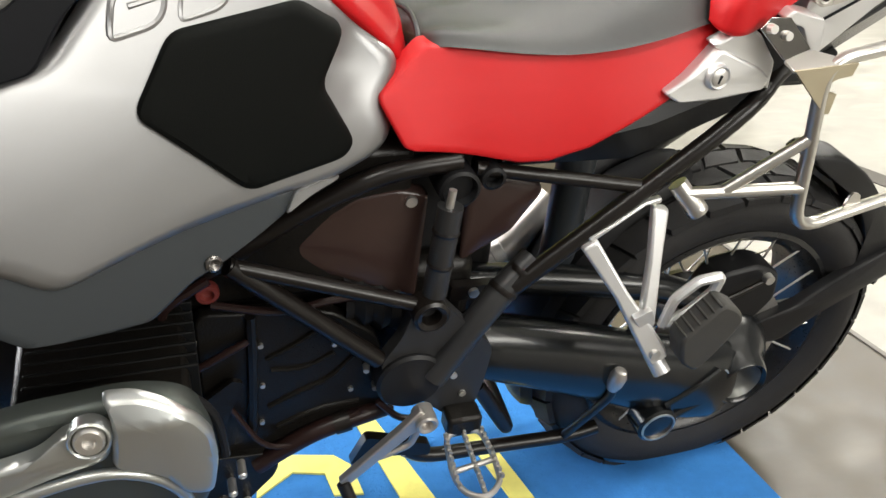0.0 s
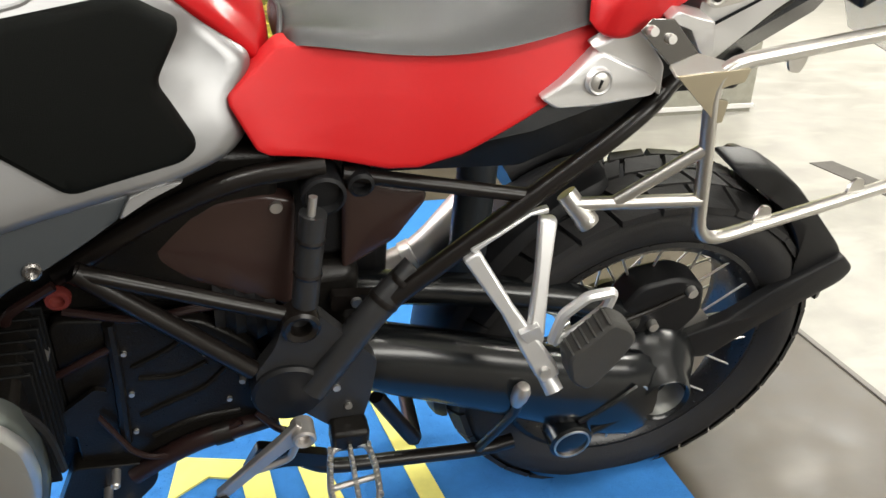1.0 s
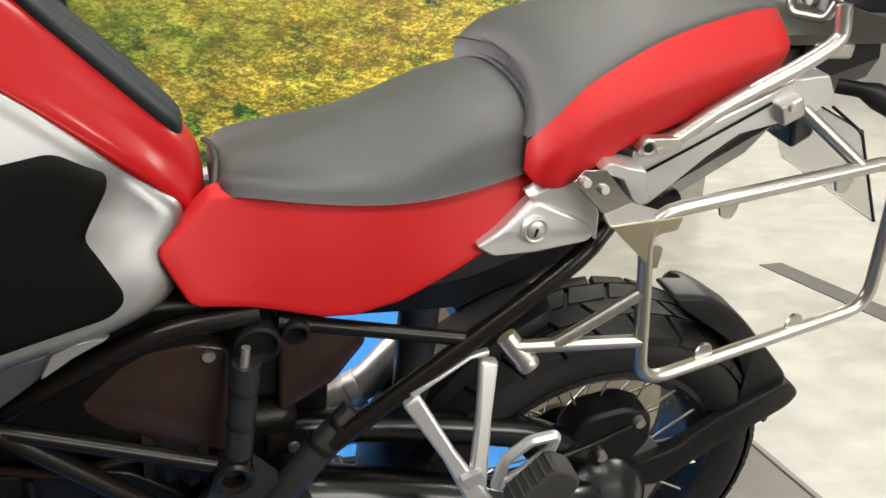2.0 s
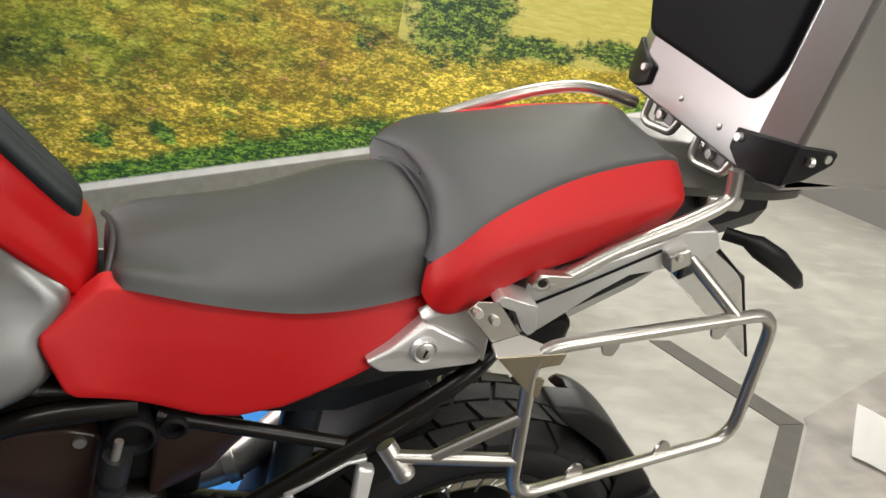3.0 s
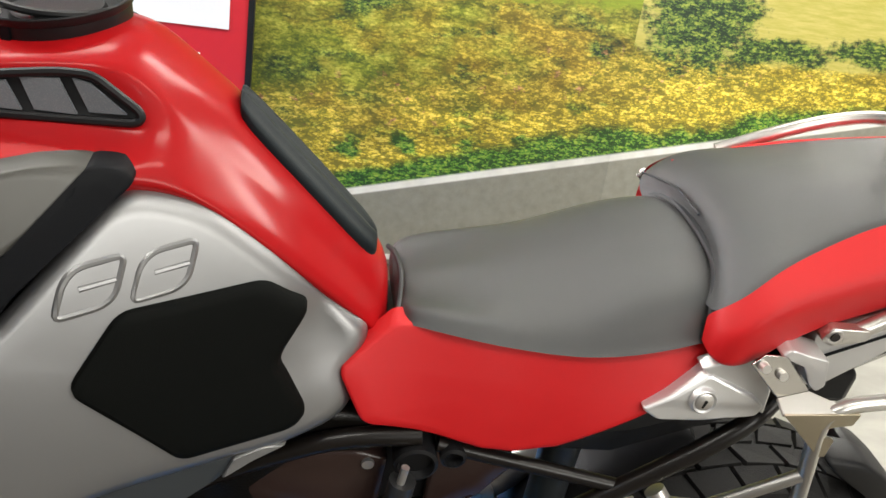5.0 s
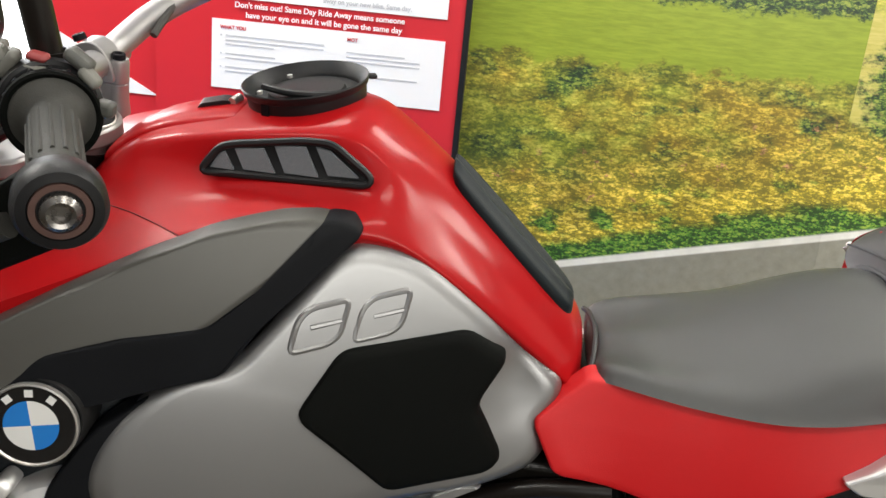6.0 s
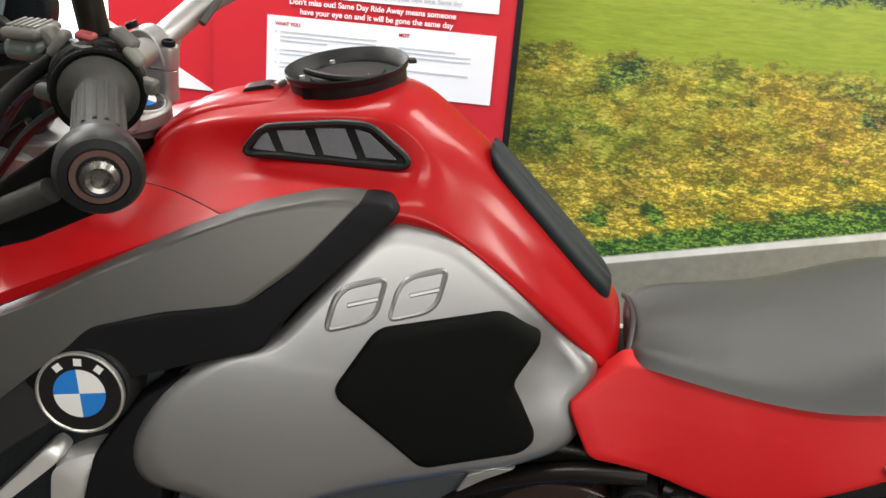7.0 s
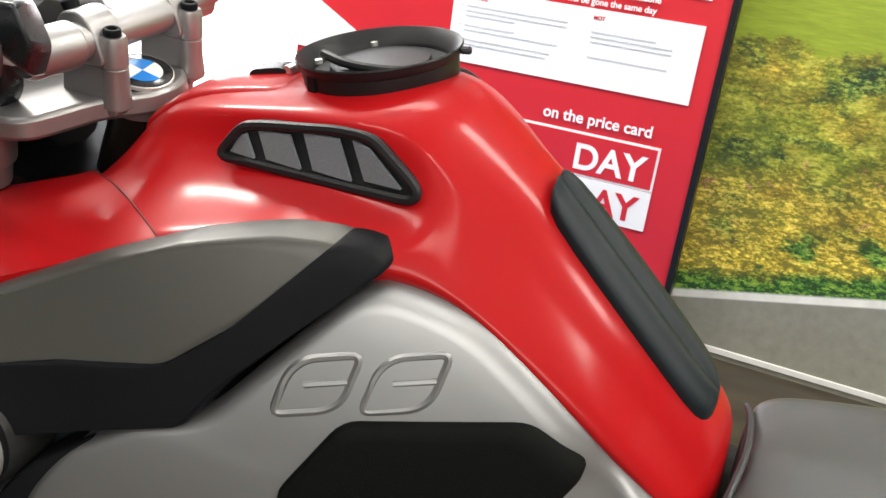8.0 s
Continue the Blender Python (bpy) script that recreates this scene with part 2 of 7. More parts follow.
def meadow_material(name, gain, far_field, tall):
    """A photographic print of a country road: verge, flowers, hedge and field, by the height over the road's white edge line."""
    m = bpy.data.materials.new(name)
    m.use_nodes = True
    n, link = m.node_tree.nodes, m.node_tree.links.new
    b = n["Principled BSDF"]
    b.inputs["Roughness"].default_value = 0.42
    tc, sep = n.new("ShaderNodeTexCoord"), n.new("ShaderNodeSeparateXYZ")
    link(tc.outputs["Object"], sep.inputs[0])

    def math(op, a, c, d=None):
        k = n.new("ShaderNodeMath")
        k.operation = op
        for i, v in enumerate((a, c, d)):
            if v is None:
                continue
            if isinstance(v, (int, float)):
                k.inputs[i].default_value = v
            else:
                link(v, k.inputs[i])
        return k.outputs[0]

    def noisy(scale, detail=6, sx=1.0, sz=1.0, rough=0.65, w=0.0):
        mp, t = n.new("ShaderNodeMapping"), n.new("ShaderNodeTexNoise")
        mp.inputs["Scale"].default_value, mp.inputs["Location"].default_value = (sx, 1, sz), (w, 0, w)
        t.inputs["Scale"].default_value, t.inputs["Detail"].default_value, t.inputs["Roughness"].default_value = scale, detail, rough
        link(tc.outputs["Object"], mp.inputs["Vector"])
        link(mp.outputs[0], t.inputs["Vector"])
        return t.outputs["Fac"]

    def ramp(fac, stops, mode="LINEAR"):
        r = n.new("ShaderNodeValToRGB")
        r.color_ramp.interpolation = mode
        while len(r.color_ramp.elements) < len(stops):
            r.color_ramp.elements.new(0.5)
        for e, (p, c) in zip(r.color_ramp.elements, stops):
            e.position, e.color = p, (*(v * gain for v in c), 1)
        link(fac, r.inputs["Fac"])
        return r.outputs[0]

    def blend(fac, a, c):
        k = n.new("ShaderNodeMix")
        k.data_type = "RGBA"
        link(fac, k.inputs["Factor"])
        link(a, k.inputs["A"])
        link(c, k.inputs["B"])
        return k.outputs["Result"]

    def step(x, at, soft):
        k = n.new("ShaderNodeMapRange")
        k.interpolation_type = "SMOOTHSTEP"
        k.inputs["From Min"].default_value, k.inputs["From Max"].default_value = at - soft, at + soft
        link(x, k.inputs["Value"])
        return k.outputs[0]

    # height over the sloping edge line
    s = math("SUBTRACT", sep.outputs["Z"], math("MULTIPLY_ADD", sep.outputs["X"], 0.232, 0.372))
    clump, leaf, wide = noisy(7, 7, 1, 1.5, 0.70), noisy(20, 4, 0.8, 2.2, 0.7, 3), noisy(2.2, 3, 1, 1, 0.5, 7)
    stalk = noisy(13, 6, 1.0, 1.6, 0.72, 5)
    su = math("ADD", s, math("MULTIPLY_ADD", wide, 0.16, -0.08))
    sr = math("ADD", su, math("MULTIPLY_ADD", clump, 0.16, -0.08))
    def leaves(scale, sz, w):
        mp, v, cs = n.new("ShaderNodeMapping"), n.new("ShaderNodeTexVoronoi"), n.new("ShaderNodeSeparateColor")
        mp.inputs["Scale"].default_value, mp.inputs["Location"].default_value = (1, 1, sz), (w, 0, w)
        v.inputs["Scale"].default_value, v.inputs["Randomness"].default_value = scale, 1.0
        link(tc.outputs["Object"], mp.inputs["Vector"])
        link(mp.outputs[0], v.inputs["Vector"])
        link(v.outputs["Color"], cs.inputs[0])
        return math("SUBTRACT", cs.outputs[0], math("MULTIPLY", v.outputs["Distance"], 0.5))

    mosaic = math("MULTIPLY_ADD", leaves(34, 2.4, 2.0), 0.28, math("MULTIPLY_ADD", leaves(64, 2.0, 5.0), 0.36, math("MULTIPLY", leaves(115, 1.6, 9.0), 0.36)))
    speck = math("MULTIPLY_ADD", mosaic, 0.52, math("MULTIPLY_ADD", leaf, 0.30, math("MULTIPLY_ADD", stalk, 0.27, 0.035)))
    def patch(cx, cz, rx, rz):
        """1 inside a ragged oval of the print."""
        dx = math("MULTIPLY", math("SUBTRACT", sep.outputs["X"], cx), 1 / rx)
        dz = math("MULTIPLY", math("SUBTRACT", sep.outputs["Z"], cz), 1 / rz)
        d = math("ADD", math("MULTIPLY", dx, dx), math("MULTIPLY", dz, dz))
        return math("SUBTRACT", 1.0, step(math("ADD", d, math("MULTIPLY_ADD", stalk, 3.4, -1.7)), 0.8, 0.35))

    road = ramp(noisy(30, 5), [(0.3, (0.15, 0.145, 0.12)), (0.7, (0.19, 0.185, 0.155))])
    grass = ramp(speck, [(0.40, (0.012, 0.04, 0.006)), (0.50, (0.07, 0.18, 0.02)), (0.62, (0.22, 0.30, 0.04))])
    straw = ramp(speck, [(0.378, (0.16, 0.135, 0.016)), (0.49, (0.40, 0.30, 0.022)), (0.62, (0.66, 0.52, 0.09))])
    bloom = ramp(speck, [(0.378, (0.12, 0.12, 0.014)), (0.49, (0.32, 0.25, 0.026)), (0.62, (0.56, 0.43, 0.075))])
    hedge = ramp(math("MULTIPLY_ADD", clump, 0.62, math("MULTIPLY", speck, 0.40)),
                 [(0.378, (0.05, 0.07, 0.009)), (0.46, (0.12, 0.14, 0.012)), (0.53, (0.25, 0.25, 0.030)), (0.64, (0.44, 0.40, 0.075))])
    bush = ramp(speck, [(0.378, (0.008, 0.022, 0.008)), (0.49, (0.06, 0.11, 0.018)), (0.62, (0.22, 0.26, 0.04))])
    rust = ramp(speck, [(0.378, (0.15, 0.11, 0.012)), (0.49, (0.29, 0.20, 0.02)), (0.62, (0.50, 0.36, 0.05))])
    pink = ramp(speck, [(0.39, (0.15, 0.08, 0.03)), (0.62, (0.50, 0.24, 0.14))])
    field = ramp(noisy(40, 4, 0.3, 2.2), [(0.35, far_field[0]), (0.65, far_field[1])])
    white = ramp(noisy(9, 6), [(0.3, (0.45, 0.44, 0.41)), (0.7, (0.60, 0.59, 0.56))])
    zz = math("ADD", sep.outputs["Z"], math("ADD", math("MULTIPLY_ADD", clump, 0.16, -0.08), math("MULTIPLY_ADD", stalk, 0.14, -0.07)))
    c = blend(step(s, 0.0, 0.004), road, white)
    c = blend(step(s, 0.028, 0.006), c, grass)
    c = blend(step(sr, 0.11, 0.03), c, straw)
    c = blend(math("MULTIPLY", step(noisy(6, 5, 1, 1.8, 0.6, 11), 0.56, 0.05), step(sr, 0.10, 0.04)), c, grass if tall else straw)
    c = blend(step(sr, 0.27, 0.08), c, bloom)
    c = blend(step(sr, 0.40, 0.06), c, hedge)
    c = blend(math("MULTIPLY", step(noisy(3.4, 4, 1, 1.5, 0.6, 17), 0.55, 0.14), step(sr, 0.22, 0.06)), c, rust)
    c = blend(math("MULTIPLY", step(noisy(4.6, 6, 1, 1.7, 0.7, 23), 0.57, 0.07), step(sr, 0.36, 0.06)), c, bush)
    c = blend(math("MULTIPLY", math("MULTIPLY", step(noisy(19, 5, 1, 1.4, 0.7, 31), 0.63, 0.03), step(sr, 0.24, 0.05)), math("SUBTRACT", 1.0, step(sr, 0.46, 0.05))), c, pink)
    # clumps and shadows between them, wider than high
    shade, dim = n.new("ShaderNodeMapRange"), n.new("ShaderNodeVectorMath")
    shade.inputs["From Min"].default_value, shade.inputs["From Max"].default_value = 0.36, 0.66
    shade.inputs["To Min"].default_value, shade.inputs["To Max"].default_value = 0.70, 1.30
    link(noisy(9, 5, 0.7, 2.4, 0.62, 41), shade.inputs["Value"])
    dim.operation = "SCALE"
    link(c, dim.inputs[0])
    link(shade.outputs[0], dim.inputs["Scale"])
    c = blend(step(sr, 0.09, 0.03), c, dim.outputs[0])
    if tall:
        c = blend(step(zz, 1.045, 0.02), c, field)
        c = blend(step(zz, 1.27, 0.015), c, bush)
    else:
        c = blend(step(zz, 0.93, 0.03), c, field)
        for cx, cz, rx, rz in ((0.74, 1.03, 0.27, 0.19), (1.08, 0.97, 0.26, 0.055), (1.50, 1.00, 0.26, 0.06), (2.2, 1.03, 0.5, 0.10)):
            c = blend(patch(cx, cz, rx, rz), c, bush)
        c = blend(step(zz, 1.32, 0.03), c, hedge)
    link(c, b.inputs["Base Color"])
    return m


MEADOW = meadow_material("meadow_print", 1.42, ((0.16, 0.21, 0.012), (0.22, 0.27, 0.02)), True)
MEADOW_BRIGHT = meadow_material("meadow_print_second_sheet", 1.62, ((0.31, 0.28, 0.055), (0.39, 0.34, 0.10)), False)

DAYLIGHT = bpy.data.materials.new("overcast_daylight")
DAYLIGHT.use_nodes = True
_b = DAYLIGHT.node_tree.nodes["Principled BSDF"]
_b.inputs["Base Color"].default_value = (0.8, 0.8, 0.8, 1)
_b.inputs["Emission Color"].default_value, _b.inputs["Emission Strength"].default_value = (0.97, 0.98, 1.0, 1), 3.5

# ---------------------------------------------------------------- shapes
YC = -0.018          # the motorcycle's middle plane

def finish(bm, name, mat, parent=None, label="", smooth=True, angle=40, sub=0, bevel=0.0):
    bmesh.ops.recalc_face_normals(bm, faces=bm.faces)
    me = bpy.data.meshes.new(name)
    bm.to_mesh(me)
    bm.free()
    me.materials.append(mat)
    if smooth:
        me.shade_smooth()
        if angle < 180:
            me.set_sharp_from_angle(angle=radians(angle))
    ob = new(name, me)
    if parent is not None:
        ob.parent = parent
    if label:
        tagged(ob, label)
    if bevel:
        mod = ob.modifiers.new("bevel", "BEVEL")
        mod.width, mod.segments, mod.limit_method = bevel, 2, "ANGLE"
    if sub:
        mod = ob.modifiers.new("smooth", "SUBSURF")
        mod.levels = mod.render_levels = sub
    return ob


def part(name, bm, mat, parent, label="", **k):
    return finish(bm, name, mat, parent, label, **k)


def add_tube(bm, pts, r, seg=10, closed=False, taper=None, caps=True):
    """A round tube along a line of points."""
    pts = [Vector(p) for p in pts]
    rings, n, side = [], len(pts), None
    for i, p in enumerate(pts):
        a, c = pts[(i - 1) % n] if closed or i else p, pts[(i + 1) % n] if closed or i < n - 1 else p
        way = (c - a).normalized()
        if side is None:
            side = way.orthogonal().normalized()
        side = (side - way * side.dot(way)).normalized()
        up = way.cross(side)
        rad = r if taper is None else taper[i]
        rings.append([bm.verts.new(p + (side * math.cos(t) + up * math.sin(t)) * rad) for t in (2 * math.pi * k / seg for k in range(seg))])
    for i in range(n if closed else n - 1):
        for k in range(seg):
            bm.faces.new((rings[i][k], rings[i][(k + 1) % seg], rings[(i + 1) % n][(k + 1) % seg], rings[(i + 1) % n][k]))
    if caps and not closed:
        bm.faces.new(rings[0])
        bm.faces.new(rings[-1])
    return bm


def bent(pts, r=0.03, n=5, closed=False):
    """Points with their corners rounded by about r."""
    pts = [Vector(p) for p in pts]
    out, m = [], len(pts)
    for i, p in enumerate(pts):
        if not closed and i in (0, m - 1):
            out.append(p)
            continue
        a, c = pts[i - 1], pts[(i + 1) % m]
        ra, rc = min(r, (a - p).length * 0.46), min(r, (c - p).length * 0.46)
        s, e = p + (a - p).normalized() * ra, p + (c - p).normalized() * rc
        out += [(1 - t) ** 2 * s + 2 * t * (1 - t) * p + t * t * e for t in (k / n for k in range(n + 1))]
    return out


def tube(pts, r, bend=0.03, seg=10, closed=False):
    return add_tube(bmesh.new(), bent(pts, bend, 5, closed) if bend else pts, r, seg, closed)


def add_lathe(bm, profile, centre, axis, seg=32):
    """profile: pairs of (distance along the axis, radius). A radius of 0 closes it."""
    c, ax = Vector(centre), Vector(axis).normalized()
    u = ax.orthogonal().normalized()
    v = ax.cross(u)
    rings = []
    for d, r in profile:
        if r <= 1e-6:
            rings.append([bm.verts.new(c + ax * d)])
        else:
            rings.append([bm.verts.new(c + ax * d + (u * math.cos(t) + v * math.sin(t)) * r) for t in (2 * math.pi * k / seg for k in range(seg))])
    for a, b in zip(rings, rings[1:]):
        for k in range(seg):
            q = [a[k % len(a)], a[(k + 1) % len(a)], b[(k + 1) % len(b)], b[k % len(b)]]
            q = list(dict.fromkeys(q))
            if len(q) > 2:
                bm.faces.new(q)
    return bm


def lathe(profile, centre, axis, seg=32):
    return add_lathe(bmesh.new(), profile, centre, axis, seg)


def rod(a, b, r, r2=None, seg=14):
    a, b = Vector(a), Vector(b)
    return lathe([(0, 0), (0, r), ((b - a).length, r if r2 is None else r2), ((b - a).length, 0)], a, b - a, seg)


def add_box(bm, centre, size, turn=None):
    m = Matrix.Translation(centre) @ (turn or Matrix()) @ Matrix.Diagonal((*size, 1))
    bmesh.ops.create_cube(bm, size=1, matrix=m)
    return bm


def box(centre, size, turn=None):
    return add_box(bmesh.new(), centre, size, turn)


def outline2(pts, r, n=4, longest=0.025):
    """A closed outline in the plane with rounded corners and short edges."""
    r3 = [Vector((x, 0, z)) for x, z in pts]
    p = bent(r3, r, n, True) if r else r3
    out = []
    for a, b in zip(p, p[1:] + p[:1]):
        k = max(1, math.ceil((b - a).length / longest))
        out += [a.lerp(b, i / k) for i in range(k)]
    return [(v.x, v.z) for v in out]


def sheet(pts, surf, thick=0.006, edge=0.004, rise=0.0, r=0.012, centre=None, flip=1):
    """A plate with the outline pts in (x, z) that follows y = surf(x, z), with rounded rims; rise: how far its middle swells out."""
    o = outline2(pts, r)
    cx = sum(p[0] for p in o) / len(o) if centre is None else centre[0]
    cz = sum(p[1] for p in o) / len(o) if centre is None else centre[1]
    bm = bmesh.new()

    def at(x, z, h):
        y = surf(x, z) - h
        return bm.verts.new((x, y if flip > 0 else 2 * YC - y, z))

    def inset(p, d):
        q = Vector((cx - p[0], cz - p[1]))
        q = q * min(1.0, d / max(q.length, 1e-6))
        return p[0] + q.x, p[1] + q.y

    rings = [[at(*p, -thick) for p in o], [at(*p, -edge) for p in o], [at(*inset(p, edge * 0.35), -edge * 0.3) for p in o], [at(*inset(p, edge), 0.0) for p in o]]
    for f in (0.12, 0.26, 0.45, 0.65, 0.84):
        rings.append([at(p[0] + (cx - p[0]) * f, p[1] + (cz - p[1]) * f, rise * math.sin(f * math.pi / 2)) for p in o])
    mid = at(cx, cz, rise)
    m = len(o)
    for a, b in zip(rings, rings[1:]):
        for k in range(m):
            bm.faces.new((a[k], a[(k + 1) % m], b[(k + 1) % m], b[k]))
    for k in range(m):
        bm.faces.new((rings[-1][k], rings[-1][(k + 1) % m], mid))
    back = [at(*inset(p, 0.0), -thick) for p in o]
    bmesh.ops.remove_doubles(bm, verts=back + rings[0], dist=1e-6)
    return bm


def slab(pts, y0, y1, r=0.004):
    """A flat plate with the outline pts in (x, z) from y0 to y1."""
    bm = bmesh.new()
    o = outline2(pts, r, 3, 1.0)
    a, b = [bm.verts.new((x, y0, z)) for x, z in o], [bm.verts.new((x, y1, z)) for x, z in o]
    bm.faces.new(a)
    bm.faces.new(b)
    for k in range(len(o)):
        bm.faces.new((a[k], a[(k + 1) % len(o)], b[(k + 1) % len(o)], b[k]))
    return bm


def loft(sections, lo=0, hi=None, close=True):
    """sections: (x, half profile of (y, z) from the middle outwards). lo, hi: the columns used. Mirrored over y = 0."""
    hi = len(sections[0][1]) - 1 if hi is None else hi
    bm = bmesh.new()
    rows = []
    for x, prof in sections:
        prof = prof[lo:hi + 1]
        near = [bm.verts.new((q[2] if len(q) > 2 else x, YC if lo == 0 and i == 0 else q[0], q[1])) for i, q in enumerate(prof)]
        if lo == 0:
            far = [bm.verts.new((q[2] if len(q) > 2 else x, 2 * YC - q[0], q[1])) for q in prof[1:]]
            rows.append([*reversed(far), *near])
        else:
            rows.append(near)
    for a, b in zip(rows, rows[1:]):
        for k in range(len(a) - 1):
            bm.faces.new((a[k], a[k + 1], b[k + 1], b[k]))
    if close:
        for r in (rows[0], rows[-1]):
            bm.faces.new(r)
    return bm


def mirrored(bm, middle=0.0):
    for v in bm.verts:
        v.co.y = 2 * middle - v.co.y
    return bm


def text_mesh(name, body, size, m, mat, parent, depth=0.0006, align="LEFT"):
    cu = bpy.data.curves.new(name, "FONT")
    cu.body, cu.size, cu.extrude, cu.align_x, cu.offset = body, size, depth, align, size * 0.022
    tmp = bpy.data.objects.new(name, cu)
    scene.collection.objects.link(tmp)
    bpy.context.view_layer.update()
    me = bpy.data.meshes.new_from_object(tmp.evaluated_get(bpy.context.evaluated_depsgraph_get()))
    bpy.data.objects.remove(tmp)
    me.materials.clear()
    me.materials.append(mat)
    ob = new(name, me)
    ob.parent = parent
    ob.matrix_basis = m
    return ob


def empty(name, label, category, m=None, group=""):
    ob = new(name)
    ob.empty_display_size = 0.1
    if m is not None:
        ob.matrix_world = m
    return tagged(ob, label, category, group)

# ---------------------------------------------------------------- the showroom
X0, X1, Y0, Y1, HIGH = ROOM


def setting(name, bm, mat, label, **k):
    return tagged(finish(bm, name, mat, **k), label, kind="structure")


def wall_box(name, x0, x1, y0, y1, z0, z1, mat, label):
    return setting(name, box(((x0 + x1) / 2, (y0 + y1) / 2, (z0 + z1) / 2), (x1 - x0, y1 - y0, z1 - z0)), mat, label, smooth=False)


BACK, BX = 6.2, 1.69          # the showroom goes on past the end of the printed wall
floor = wall_box("floor", X0, X1, Y0, BACK, -0.12, 0.0, FLOOR, "scuffed grey painted concrete showroom floor")
ceiling = wall_box("ceiling", X0, X1, Y0, BACK, HIGH, HIGH + 0.12, CEILING_WHITE, "white painted ceiling")
WX0, WX1, WZ0, WZ1 = -4.5, -2.40, 0.10, 2.75
for _n, _a in (("wall_north", (WX1, BX, 0.0, HIGH)), ("wall_north_post", (X0, WX0, 0.0, HIGH)), ("wall_north_sill", (WX0, WX1, 0.0, WZ0)), ("wall_north_lintel", (WX0, WX1, WZ1, HIGH))):
    wall_box(_n, _a[0], _a[1], Y1 + 0.004, Y1 + 0.2, _a[2], _a[3], WALL_WHITE, "white wall behind the printed sheets")
setting("backdrop", box(((WX0 + WX1) / 2, Y1 + 0.7, 1.2), (4.4, 0.02, 3.6)), DAYLIGHT, "bright overcast daylight outside the window", smooth=False)
win = tagged(finish(box(((WX0 + WX1) / 2, Y1 + 0.15, WZ0 + 0.02), (WX1 - WX0, 0.09, 0.04)), "window_1", WHITE_PAINT, smooth=False), "tall shop window with white frame and bright daylight", kind="structure")
for _x in (WX0 + 0.025, (WX0 + WX1) / 2, WX1 - 0.025):
    part("window_post", box((_x, Y1 + 0.15, (WZ0 + WZ1) / 2 + 0.02), (0.05, 0.06, WZ1 - WZ0 - 0.04)), WHITE_PAINT, win, smooth=False)
# Unseen walls, darkened so that little light reflects off them onto the bike.
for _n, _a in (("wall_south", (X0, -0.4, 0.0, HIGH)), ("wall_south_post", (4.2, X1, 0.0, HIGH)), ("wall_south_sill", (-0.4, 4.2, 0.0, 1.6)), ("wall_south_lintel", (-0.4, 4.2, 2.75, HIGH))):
    wall_box(_n, _a[0], _a[1], Y0 - 0.2, Y0, _a[2], _a[3], UNSEEN_WALL_GREY, "unseen wall round the shop front, dark grey to dim reflections")
wall_box("wall_west", X0 - 0.2, X0, Y0, Y1 + 0.2, 0.0, HIGH, UNSEEN_WALL_GREY, "unseen west wall, dark grey to dim reflections")
wall_box("wall_east", X1, X1 + 0.2, Y0, BACK, 0.0, HIGH, UNSEEN_WALL_GREY, "unseen east wall, dark grey to dim reflections")
wall_box("wall_return", BX - 0.2, BX, Y1 + 0.2, BACK, 0.0, HIGH, WALL_WHITE, "white side of the partition wall")
wall_box("wall_back", BX - 0.2, X1 + 0.2, BACK, BACK + 0.2, 0.0, HIGH, WALL_WHITE, "white back wall of the showroom")

setting("floor_slab", box(((0.70 + X1) / 2, (Y0 + BACK) / 2, 0.0015), (X1 - 0.70, BACK - Y0, 0.003)), PALE_FLOOR, "pale scuffed concrete slab of the floor", smooth=False)

# dark strips let into the floor
for _p in (((1.590, 0.705), (1.700, 0.705), (1.60, 1.32), (1.50, 1.32)), ((1.080, 0.262), (1.185, 0.262), (1.700, 0.700), (1.590, 0.700))):
    _bm = bmesh.new()
    _lo, _hi = [_bm.verts.new((x, y, 0.002)) for x, y in _p], [_bm.verts.new((x, y, 0.006)) for x, y in _p]
    _bm.faces.new(_hi)
    for _k in range(4):
        _bm.faces.new((_lo[_k], _lo[(_k + 1) % 4], _hi[(_k + 1) % 4], _hi[_k]))
    setting("floor_strip", _bm, STRIP, "dark strip let into the concrete floor", smooth=False)
_bm = bmesh.new()
_p = ((1.190, 0.255), (3.6, -1.2), (3.6, 1.5), (1.74, 0.74), (1.705, 0.69))
_lo, _hi = [_bm.verts.new((x, y, 0.001)) for x, y in _p], [_bm.verts.new((x, y, 0.0045)) for x, y in _p]
_bm.faces.new(_hi)
for _k in range(5):
    _bm.faces.new((_lo[_k], _lo[(_k + 1) % 5], _hi[(_k + 1) % 5], _hi[_k]))
setting("floor_patch", _bm, MOTTLED_FLOOR, "worn grey and pinkish patch of the concrete floor", smooth=False)


def paper_sheet():
    """A curled sheet of paper lying on the floor."""
    bm = bmesh.new()
    n = 8
    a, b, c, d = (Vector(p) for p in ((2.06, 0.80, 0), (2.10, 0.62, 0), (1.76, 0.38, 0), (1.70, 0.50, 0)))
    rows = [[bm.verts.new(a.lerp(b, i / n).lerp(d.lerp(c, i / n), j / n) + Vector((0, 0, 0.006 + 0.010 * (2 * j / n - 1) ** 4 + 0.002 * math.sin(5 * i / n)))) for i in range(n + 1)] for j in range(n + 1)]
    for r, q in zip(rows, rows[1:]):
        for i in range(n):
            bm.faces.new((r[i], r[i + 1], q[i + 1], q[i]))
    bmesh.ops.solidify(bm, geom=bm.faces[:], thickness=0.0008)
    return bm


tagged(finish(paper_sheet(), "paper_sheet", WHITE_PAINT), "white sheet of paper lying on the concrete floor", "paper")
